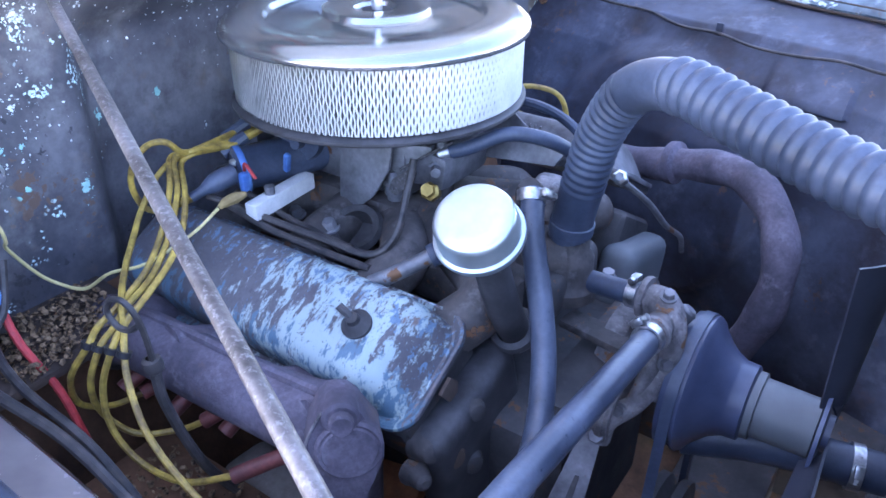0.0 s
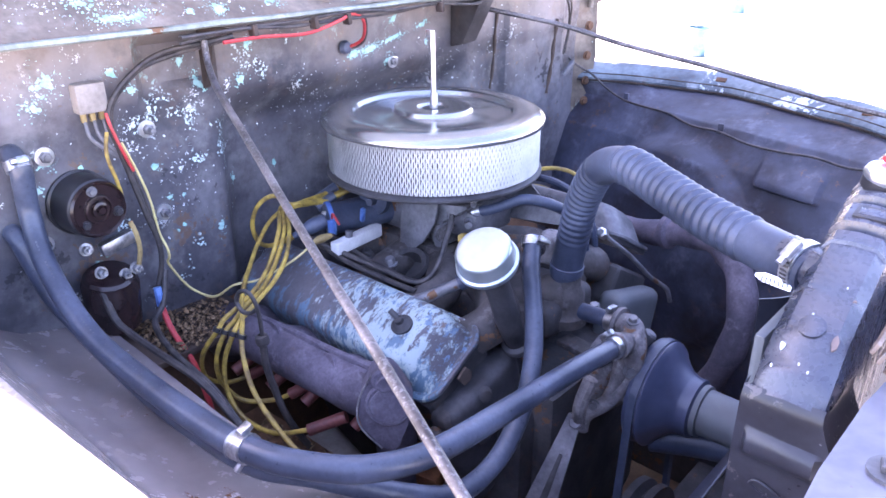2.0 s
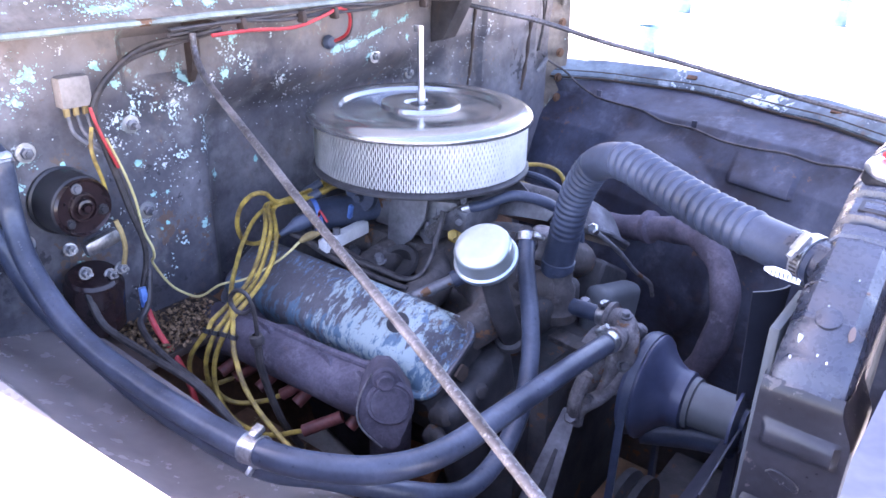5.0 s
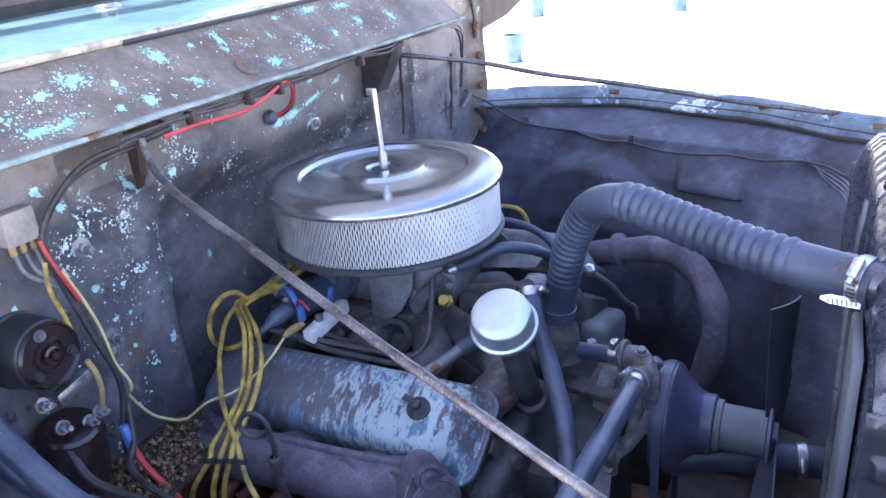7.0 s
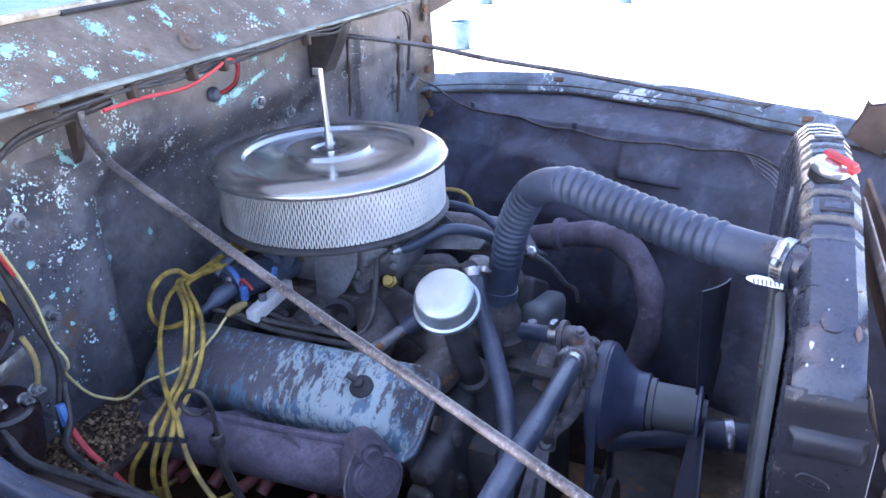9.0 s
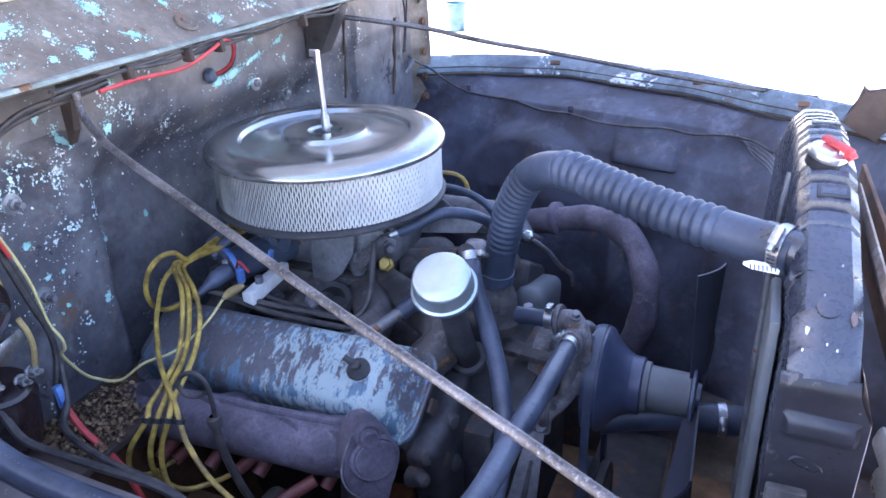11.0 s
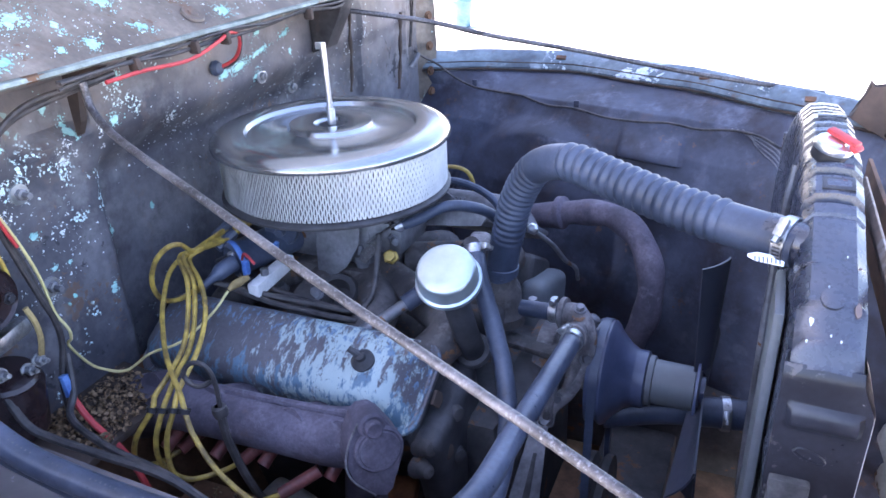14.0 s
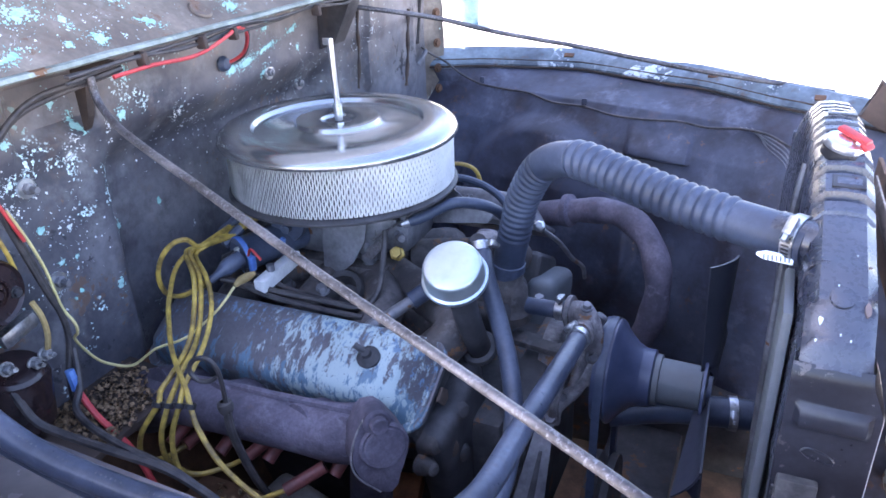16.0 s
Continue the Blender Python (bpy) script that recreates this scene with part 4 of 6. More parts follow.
part("bracket", prism([(0, 0), (0.09, 0.01), (0.10, 0.03), (0.06, 0.035), (0.02, 0.06), (0, 0.05)], 0.005, Matrix.Translation((-0.44, 0.70, 1.055)) @ Matrix.Rotation(radians(60), 4, "X"), 0.001), m_alu, carburetor, "grey throttle cable bracket")
part("throttle_rod", rod((-0.43, 0.70, 1.09), (-0.36, 0.74, 1.065), 0.003), m_steel, carburetor)
part("spring", tube(bmesh.new(), [(-0.47 + 0.0009 * i, 0.74 + 0.003 * math.cos(i * 0.8), 1.09 + 0.003 * math.sin(i * 0.8)) for i in range(90)], 0.0007, 5), m_steel, carburetor)


# ---- hoses ----
def clamp(at, axis, r, parent, screw_at=None, size=1.0):
    """Worm-drive clamp: band, housing and screw."""
    ax = Vector(axis).normalized()
    band = lathe([(r, -0.006), (r + 0.0022, -0.006), (r + 0.0022, 0.006), (r, 0.006)], at, ax, 32, closed=True)
    ob = part("hose_clamp", band, m_clamp, parent, "bright worm-drive hose clamp")
    s = Vector(screw_at or (0, 0, 1))
    s = (s - ax * s.dot(ax)).normalized()
    q = ax.cross(s)
    m = Matrix.Translation(Vector(at) + s * (r + 0.006)) @ Matrix((q, ax, s)).transposed().to_4x4()
    part("screw_housing", box((0.014 * size, 0.0095, 0.008), m, 0.002), m_clamp, ob)
    part("screw", lathe([(0, 0), (0.0042, 0), (0.0042, 0.006), (0, 0.006)], Vector(at) + s * (r + 0.006) + q * 0.007 * size, q, 6), m_clamp, ob)
    return ob


top_hose = thing("radiator_hose", "ribbed black upper radiator hose, dusty, clamped at the tank", "radiator hose")
HP = [(-0.301, 0.652, 1.012), (-0.297, 0.649, 1.04), (-0.285, 0.643, 1.095), (-0.270, 0.635, 1.150), (-0.238, 0.619, 1.201), (-0.188, 0.594, 1.221), (-0.13, 0.565, 1.216), (-0.06, 0.529, 1.209), (0.0, 0.499, 1.207), (0.04, 0.479, 1.207), (0.075, 0.460, 1.207)]


def ribbed(t):
    r = 0.0230
    if 0.12 < t < 0.36:
        r += 0.0009 * math.sin(t * 2 * math.pi * 58)
    if 0.46 < t < 0.86:
        k = (math.sin(t * 2 * math.pi * 43) + 1) / 2
        r += 0.0030 * k ** 0.7 - 0.0010
    return r


part("hose", tube(bmesh.new(), spline(HP, 34), ribbed, 28), m_rubber, top_hose)
clamp((0.0635, 0.467, 1.208), (0.89, -0.45, 0), 0.0234, top_hose, (-0.25, -0.70, 0.75), 1.45)
for k in range(9):
    q = Vector((0.89, -0.45, 0)).normalized()
    up = Vector((0, 0, 1))
    out = q.cross(up).normalized()
    a = radians(22 - 9 * k)
    d = out * math.cos(a) + up * math.sin(a)
    mm = Matrix.Translation(Vector((0.0635, 0.467, 1.208)) + d * 0.0256) @ Matrix((q, d.cross(q), d)).transposed().to_4x4()
    part("band_slot", box((0.0075, 0.0019, 0.0006), mm, 0), m_grime, top_hose)
tail = prism([(0, -0.0042), (0.026, -0.0048), (0.034, -0.0015), (0.034, 0.0015), (0.026, 0.0042), (0, 0.0045)], 0.0012, Matrix.Translation((0.062, 0.4455, 1.195)) @ pose(0, 0, 0, 62, 0, 0) @ Matrix.Rotation(radians(176), 4, "Z"), 0.0003)
part("clamp_tail", tail, m_bright, top_hose, "loose bright clamp end")
for k in range(7):
    part("clamp_slot", box((0.0018, 0.0055, 0.0012), Matrix.Translation((0.058 - 0.0038 * k, 0.4447, 1.1953)) @ pose(0, 0, 0, 62, 0, 20), 0.0003), m_alu, top_hose)
part("lower_band", lathe([(0.0235, -0.007), (0.0250, -0.006), (0.0250, 0.006), (0.0235, 0.007)], (-0.2985, 0.6505, 1.028), (0.1, -0.05, 1), 28), m_rubber, top_hose)

thermostat = thing("thermostat_housing", "corroded grey thermostat housing under the hose", "thermostat housing")
part("housing", lathe([(0.036, -0.045), (0.037, -0.030), (0.032, -0.024), (0.030, -0.010), (0.030, 0.004), (0.0235, 0.014), (0.0222, 0.05)], (-0.300, 0.652, 0.985), (0, 0, 1), 24), m_intake, thermostat)
part("water_neck", tube(bmesh.new(), spline([(-0.300, 0.650, 0.99), (-0.318, 0.640, 0.985), (-0.340, 0.628, 0.965), (-0.350, 0.62, 0.94)], 5), lambda t: 0.030 - 0.006 * t, 16), m_intake, thermostat)
part("outlet_boss", lathe([(0, 0), (0.016, 0), (0.016, 0.022), (0.012, 0.028), (0.011, 0.036), (0, 0.036)], (-0.330, 0.612, 1.062), (0.2, -0.55, 0.8), 14), m_intake, thermostat)
part("side_lug", box((0.035, 0.040, 0.05), pose(-0.338, 0.665, 1.045, 0, 0, 12), 0.015, seg=4), m_cast, thermostat)
for b in ((-0.345, 0.63, 1.0), (-0.255, 0.665, 0.968)):
    bolt("housing_bolt", b, (0, -0.1, 1), 0.008, 0.010, m_alu, thermostat, 0.010)

heater_1 = thing("heater_hose", "long dark heater hose looping over the near fender", "heater hose")
HA = [(-0.775, 0.097, 1.232), (-0.757, 0.097, 1.231), (-0.746, 0.098, 1.214), (-0.7505, 0.098, 1.158), (-0.710, 0.090, 1.100), (-0.605, 0.083, 1.050), (-0.491, 0.086, 1.031), (-0.364, 0.088, 1.031), (-0.290, 0.090, 1.039), (-0.243, 0.108, 1.037), (-0.197, 0.15, 1.030), (-0.176, 0.22, 1.017), (-0.175, 0.34, 1.002), (-0.171, 0.48, 0.991), (-0.172, 0.575, 0.976)]
part("hose", tube(bmesh.new(), spline(HA, 10), 0.0134, 18), m_hose, heater_1)
clamp((-0.172, 0.572, 0.977), (0.02, 0.97, -0.16), 0.0136, heater_1, (-0.7, 0, 0.7))
run = spline(HA, 10)
rnd_print = random.Random(2)
for k in range(34, 66):
    if k % 9 in (2, 3, 7, 8):
        continue
    p, q = Vector(run[k]), Vector(run[k + 1])
    for h in (0.25, 0.75):
        d = (q - p).normalized()
        o = (Vector((0.0, -0.15, 1.0)) - d * d.dot(Vector((0.0, -0.15, 1.0)))).normalized()
        mm = Matrix.Translation(p.lerp(q, h) + o * 0.0133) @ Matrix((d, o.cross(d), o)).transposed().to_4x4()
        part("print_mark", box((rnd_print.uniform(0.0012, 0.0022), 0.0018, 0.0004), mm, 0), m_print, heater_1)
clamp((-0.749, 0.0975, 1.222), (0.5, 0.02, -0.8), 0.0136, heater_1, (1, 0, 0.6))
hose_strap = tagged(part("hose_strap", lathe([(0.0132, -0.010), (0.0154, -0.010), (0.0156, -0.008), (0.0148, -0.007), (0.0148, 0.007), (0.0156, 0.008), (0.0154, 0.010), (0.0132, 0.010)], (-0.300, 0.0895, 1.0375), (1, 0.12, 0.1), 28, closed=True), m_clamp), "bright metal strap holding the heater hoses", "hose clamp")
part("tail", box((0.006, 0.022, 0.006), pose(-0.302, 0.088, 1.019, 40), 0.002), m_clamp, hose_strap)
part("ear", box((0.010, 0.014, 0.007), pose(-0.300, 0.094, 1.056, 20), 0.002), m_clamp, hose_strap)

heater_2 = thing("heater_hose", "dark heater hose from the thermostat housing, hanging down", "heater hose")
HB = [(-0.316, 0.584, 1.092), (-0.309, 0.574, 1.082), (-0.298, 0.557, 1.060), (-0.282, 0.541, 1.031), (-0.261, 0.517, 1.0), (-0.238, 0.483, 0.969), (-0.216, 0.434, 0.936), (-0.203, 0.37, 0.905), (-0.200, 0.29, 0.905), (-0.214, 0.21, 0.95), (-0.26, 0.14, 0.993), (-0.30, 0.100, 1.010), (-0.40, 0.096, 1.003), (-0.50, 0.098, 0.999), (-0.588, 0.097, 1.012), (-0.66, 0.095, 1.030), (-0.715, 0.090, 1.055), (-0.738, 0.084, 1.095), (-0.748, 0.080, 1.120), (-0.758, 0.078, 1.131), (-0.776, 0.078, 1.132)]
part("hose", tube(bmesh.new(), spline(HB, 10), 0.0124, 16), m_hose, heater_2)
clamp((-0.3135, 0.580, 1.087), (-0.3, 0.5, 0.6), 0.0128, heater_2, (1, -0.1, 0.4))

bypass = thing("bypass_hose", "short black bypass hose with two bright clamps", "hose")
part("hose", rod((-0.298, 0.657, 0.961), (-0.208, 0.649, 0.970), 0.0128, 16), m_rubber, bypass)
clamp((-0.289, 0.656, 0.962), (1, -0.09, 0.1), 0.0133, bypass, (0, -0.3, 1))
clamp((-0.217, 0.650, 0.969), (1, -0.09, 0.1), 0.0133, bypass, (0, 0.1, 1))

vacuum = thing("vacuum_hose", "dark rubber hose across the intake with a bright clamp", "hose")
part("hose", tube(bmesh.new(), spline([(-0.458, 0.622, 1.082), (-0.43, 0.64, 1.09), (-0.39, 0.665, 1.108), (-0.35, 0.70, 1.095), (-0.335, 0.742, 1.058), (-0.335, 0.76, 1.01)], 8), 0.0085, 12), m_rubber, vacuum)
clamp((-0.452, 0.626, 1.084), (0.7, 0.5, 0.25), 0.0088, vacuum, (0, 0, 1))
vac2 = thing("vacuum_hose", "thin black hose behind the carburetor", "hose")
part("hose", tube(bmesh.new(), spline([(-0.50, 0.77, 1.10), (-0.42, 0.785, 1.10), (-0.36, 0.78, 1.08), (-0.335, 0.785, 1.03), (-0.335, 0.79, 0.98)], 8), 0.0065, 10), m_rubber, vac2)
lower_hose = thing("radiator_hose", "black lower radiator hose behind the fan", "radiator hose")
part("hose", tube(bmesh.new(), spline([(-0.14, 0.66, 0.80), (-0.06, 0.68, 0.815), (0.02, 0.70, 0.815), (0.075, 0.71, 0.815)], 8), 0.023, 18), m_rubber, lower_hose)
clamp((0.032, 0.702, 0.815), (0.97, 0.2, 0), 0.0236, lower_hose, (0, -1, 0.6))

# ---- water pump, pulley, fan and belt ----
PUMP_Y = 0.667
water_pump = thing("water_pump", "corroded cast water pump with a coned pulley", "water pump")
wp = bmesh.new()
tube(wp, spline([(-0.196, 0.648, 0.970), (-0.182, 0.640, 0.974), (-0.172, 0.630, 0.966), (-0.164, 0.620, 0.945), (-0.160, 0.612, 0.915), (-0.166, 0.60, 0.885)], 6), lambda t: 0.0185 - 0.0095 * step(0.35, 0.8, t), 16)
tube(wp, spline([(-0.160, 0.612, 0.915), (-0.175, 0.585, 0.885), (-0.196, 0.560, 0.868), (-0.200, 0.552, 0.845)], 6), lambda t: 0.009 + 0.004 * t, 12)
tube(wp, spline([(-0.205, 0.650, 0.970), (-0.185, 0.642, 0.972), (-0.178, 0.625, 0.95), (-0.175, 0.60, 0.91), (-0.182, 0.575, 0.875)], 6), lambda t: 0.0150 - 0.0075 * step(0.3, 0.9, t), 16)
tube(wp, [(-0.175, 0.62, 0.965), (-0.173, 0.575, 0.976)], 0.0155, 14)
lathe([(0.0, -0.075), (0.06, -0.075), (0.062, -0.05), (0.045, -0.03), (0.028, -0.02), (0.025, 0.02)], (-0.165, PUMP_Y, 0.872), (1, 0, 0), 24, wp)
tube(wp, spline([(-0.19, 0.555, 0.93), (-0.197, 0.545, 0.89), (-0.197, 0.543, 0.855)], 4), 0.010, 10)
lathe([(0.012, -0.004), (0.0235, -0.003), (0.0245, 0.0), (0.0235, 0.004), (0.012, 0.005)], (-0.2035, 0.6495, 0.970), (1, -0.09, 0.1), 24, wp)
lathe([(0.010, -0.004), (0.0185, -0.003), (0.0190, 0.002), (0.0165, 0.004), (0.010, 0.005)], (-0.1735, 0.588, 0.973), (0.02, 0.97, -0.16), 20, wp)
part("housing", wp, m_cast, water_pump)
for at, ax in (((-0.176, 0.632, 0.992), (0.1, -0.3, 1)), ((-0.160, 0.606, 0.930), (0.6, -0.7, 0.3)), ((-0.188, 0.566, 0.882), (0.2, -0.9, 0.3))):
    bolt("pump_bolt", at, ax, 0.0065, 0.008, m_alu, water_pump, 0.009)
part("plug", lathe([(0, 0), (0.010, 0), (0.010, 0.014), (0.007, 0.017), (0, 0.017)], (-0.166, 0.652, 0.956), (0.5, 0.3, 0.8), 8), m_alu, water_pump)
part("pulley", lathe([(0.020, -0.012), (0.078, -0.012), (0.0785, -0.010), (0.0795, -0.006), (0.072, 0.000), (0.0785, 0.006), (0.079, 0.010), (0.075, 0.015), (0.068, 0.019), (0.058, 0.028), (0.049, 0.038), (0.0445, 0.047), (0.043, 0.050), (0.0425, 0.064), (0.036, 0.067), (0, 0.067)], (-0.145, PUMP_Y, 0.872), (1, 0, 0), 64), m_pulley, water_pump, "dark painted coned pulley")
part("fan_spacer", lathe([(0.0375, -0.012), (0.0375, 0.002), (0.033, 0.003), (0.032, 0.060), (0.028, 0.062), (0, 0.062)], (-0.073, PUMP_Y, 0.872), (1, 0, 0), 40), m_channel, water_pump, "plain grey fan spacer")
fan = thing("cooling_fan", "dark engine fan at rest behind the radiator", "fan")
part("fan_hub", lathe([(0.0, 0.0), (0.055, 0.0), (0.055, 0.004), (0.02, 0.006), (0.02, 0.012), (0, 0.012)], (-0.011, PUMP_Y, 0.872), (1, 0, 0), 24), m_pulley, fan)
for k in range(4):
    a = radians((0, 90, 180, 270)[k])

    def blade(u, v):
        r, w = 0.04 + 0.165 * u, (v - 0.5) * (0.036 + 0.022 * u)
        tw = radians(32)
        p = Vector((w * math.sin(tw) + 0.006 * (1 - (2 * v - 1) ** 2), w * math.cos(tw), r))
        p.rotate(Euler((a, 0, 0)))
        return p + Vector((-0.007, PUMP_Y, 0.872))
    part("blade", sheet(8, 5, blade, 0.0025), m_fan, fan)

drive_belt = thing("drive_belt", "dusty black V-belt round the pump pulley", "belt")
belt, cw, cc, rw, rc = [], Vector((PUMP_Y, 0.872)), Vector((PUMP_Y, 0.60)), 0.0765, 0.09
for i in range(24):
    a = math.pi * i / 23
    belt.append((cw.x + rw * math.cos(a), cw.y + rw * math.sin(a)))
for i in range(24):
    a = math.pi + math.pi * i / 23
    belt.append((cc.x + rc * math.cos(a), cc.y + rc * math.sin(a)))
bb = bmesh.new()
rings = []
for i, (y, z) in enumerate(belt):
    c = cw if i < 24 else cc
    d = (Vector((y, z)) - c).normalized()
    rings.append([bb.verts.new((-0.145 + ox, y + d.x * o, z + d.y * o)) for ox, o in ((-0.006, 0.004), (0.006, 0.004), (0.004, -0.004), (-0.004, -0.004))])
for i in range(len(rings)):
    p, q = rings[i], rings[(i + 1) % len(rings)]
    for k in range(4):
        bb.faces.new((p[k], p[(k + 1) % 4], q[(k + 1) % 4], q[k]))
part("belt", bb, m_rubber, drive_belt)
part("crank_pulley", lathe([(0, -0.02), (0.09, -0.02), (0.09, -0.008), (0.078, 0.0), (0.09, 0.008), (0.09, 0.02), (0.05, 0.02), (0.03, 0.03), (0, 0.03)], (-0.145, PUMP_Y, 0.60), (1, 0, 0), 40), m_engine, drive_belt)

slotted_arm = thing("adjusting_bracket", "flat grey slotted generator bracket with a bolt", "bracket")
av = (Vector((-0.205, 0.545, 0.862)) - Vector((-0.215, 0.44, 0.66))).normalized()
au = (Vector((1, 0.25, 0)) - av * av.dot(Vector((1, 0.25, 0)))).normalized()
arm_m = Matrix.Translation((-0.203, 0.543, 0.862)) @ Matrix((au, av, au.cross(av))).transposed().to_4x4()
part("arm", prism([(-0.010, 0.008), (0.010, 0.008), (0.026, -0.22), (-0.034, -0.22)], 0.006, arm_m, 0.0015), m_alu, slotted_arm)
part("slot", prism([(-0.002, -0.05), (0.003, -0.05), (0.006, -0.17), (-0.008, -0.17)], 0.0075, arm_m, 0.0005), m_grime, slotted_arm, "dark slot")
bolt("arm_bolt", (-0.200, 0.541, 0.860), (0.3, -0.7, 0.6), 0.009, 0.010, m_alu, slotted_arm, 0.012)

canister = thing("fuel_line", "thin bent grey metal fuel line with a union nut", "pipe")
part("union_nut", lathe([(0, 0), (0.008, 0), (0.008, 0.014), (0.005, 0.016), (0, 0.016)], (-0.262, 0.686, 1.079), (0.1, -0.8, 0.6), 6), m_bright, canister, "bright union nut")
part("fuel_line", tube(bmesh.new(), spline([(-0.262, 0.69, 1.076), (-0.250, 0.75, 1.028), (-0.246, 0.82, 0.968), (-0.242, 0.88, 0.925), (-0.243, 0.905, 0.890)], 8), 0.0038, 8), m_alu, canister)

# heater return pipe on the intake
small_pipe = thing("coolant_pipe", "thin grey pipe with a rubber joint beside the filler cap", "pipe")
part("pipe", tube(bmesh.new(), spline([(-0.44, 0.475, 0.992), (-0.418, 0.49, 1.005), (-0.392, 0.515, 1.022), (-0.365, 0.545, 1.04)], 6), 0.0085, 12), m_alu, small_pipe)
part("joint", rod((-0.392, 0.515, 1.022), (-0.355, 0.555, 1.047), 0.0125, 14), m_rubber, small_pipe)
brass = tagged(part("brass_fitting", lathe([(0.006, -0.02), (0.006, 0), (0.012, 0.001), (0.012, 0.012), (0.008, 0.014), (0.008, 0.024), (0, 0.024)], (-0.461, 0.616, 1.036), (0.25, -0.8, 0.5), 6), m_brass), "small brass hexagon fitting in the intake", "fitting")

# ---- radiator ----
radiator = thing("radiator", "black painted radiator with an arched ribbed top tank", "radiator")


def tank_z(y):
    d = abs(y - CENTRE)
    return lerp_table([(0, 1.280), (0.10, 1.272), (0.15, 1.256), (0.19, 1.240), (0.246, 1.2185), (0.283, 1.201), (0.310, 1.174), (0.3245, 1.1525), (0.355, 1.118)], d)


GROOVES = (0.486, 0.525, 0.544, 0.588, 0.610, 0.632, 0.652, 0.690, 0.712, 0.735, 0.770, 0.81)


def tank_left(y):
    return 0.068 - 0.022 * (y - 0.42)


def tank_right(y):
    return 0.131 - 0.040 * (y - 0.42)


def atilt(y):
    return math.degrees(math.atan2(tank_z(y + 0.005) - tank_z(y - 0.005), 0.01))


def tank_skin(u, v):
    y = 0.331 + 0.679 * u
    ht = tank_z(y)
    le, ri = tank_left(y), tank_right(y)
    wd = ri - le
    ring = [(le, 1.02), (le + 0.001, ht - 0.035), (le + 0.005, ht - 0.012), (le + 0.014, ht - 0.002), (le + 0.5 * wd, ht), (ri - 0.012, ht - 0.0015), (ri - 0.003, ht - 0.010), (ri, ht - 0.035), (ri, 1.02)]
    i = round(v * 8)
    x, z = ring[i]
    if 0.466 < y < 0.85:
        d = min(abs(y - c) for c in GROOVES)
        g = step(0.0055, 0.0032, d)
        z += 0.003
        if 2 <= i <= 6:
            z -= 0.012 * g
        if i < 3:
            x += 0.009 * g * (1 if i else 0)
        if i == 7:
            x -= 0.007 * g
    return (x, y, z)


part("top_tank", sheet(520, 8, tank_skin), m_radpaint, radiator)


def near_side(u, v):
    """The near end: rolls over from the tank's slope, then drops with a pressed bead and a stamp."""
    prof = [(0.3335, 1.1545), (0.3300, 1.1500), (0.3275, 1.1430), (0.3270, 1.1340), (0.3275, 1.1210), (0.3270, 1.1180), (0.3225, 1.1150), (0.3190, 1.1080), (0.3195, 1.1000), (0.3235, 1.0940), (0.3275, 1.0905), (0.3280, 1.0860), (0.3285, 1.0700), (0.3290, 1.0000), (0.3300, 0.8000), (0.3310, 0.5000)]
    k = round(u * 15)
    y, z = prof[k]
    flare = 0.013 * step(1.150, 1.112, z)
    le, ri = tank_left(0.33), tank_right(0.33) + flare
    across = [(0.0, 0.012), (0.0, 0.004), (0.004, 0.0), (0.10, 0.0), (0.16, 0.0), (0.84, 0.0), (0.90, 0.0), (0.975, 0.0), (1.0, 0.005), (1.0, 0.075)]
    f, back = across[round(v * 9)]
    if 6 <= k <= 9 and not 0.12 < f < 0.88:
        y = 0.3272
    return (le + (ri - le) * f, y + back, z)


part("tank_side", sheet(15, 9, near_side), m_radshade, radiator, "dusty black end plate with a pressed bead, painted darker for shade")
stamp = tube(bmesh.new(), spline([(0.090, 0.3280, 1.066), (0.096, 0.3280, 1.070), (0.110, 0.3280, 1.066), (0.117, 0.3280, 1.060), (0.112, 0.3280, 1.056), (0.098, 0.3280, 1.060), (0.090, 0.3280, 1.066)], 5), 0.0013, 6)
part("side_stamp", stamp, m_radshade, radiator)
part("tank_end", box((0.046, 0.010, 0.15), pose(0.080, 1.008, 1.085), 0.006), m_radpaint, radiator)
for wy in (0.5055, 0.671):
    wx = (tank_left(wy) + tank_right(wy)) / 2 + 0.004
    # Proud black block gives the stamped recess its shaded rim.
    part("tank_window", box((0.030, 0.020, 0.003), pose(wx, wy, tank_z(wy) + 0.0022, atilt(wy)), 0.001), m_black, radiator, "stamped recess, its shaded rim drawn as a black block")
    part("window_face", box((0.022, 0.012, 0.003), pose(wx, wy, tank_z(wy) + 0.0028, atilt(wy)), 0.0008), m_radpaint, radiator)
part("seam", tube(bmesh.new(), [(0.0695, 0.409, 1.190), (0.0735, 0.409, 1.209), (0.083, 0.409, 1.2165), (0.118, 0.410, 1.2165), (0.1305, 0.410, 1.198)], 0.0012, 6), m_radpaint, radiator)
part("core", box((0.035, 0.67, 0.56), pose(0.092, CENTRE, 0.755), 0.003), m_fins, radiator, "dull radiator core")
fin = part("fin", box((0.003, 0.66, 0.0022), pose(0.0735, CENTRE, 0.50), 0), m_fins, radiator)
for k in range(1, 60):
    more = new("fin", fin.data)
    more.parent = radiator
    more.location.z = 0.0088 * k
part("side_channel", box((0.010, 0.095, 0.68), pose(0.062, 0.425, 0.835), 0.004), m_channel, radiator, "blue-grey core side channel")
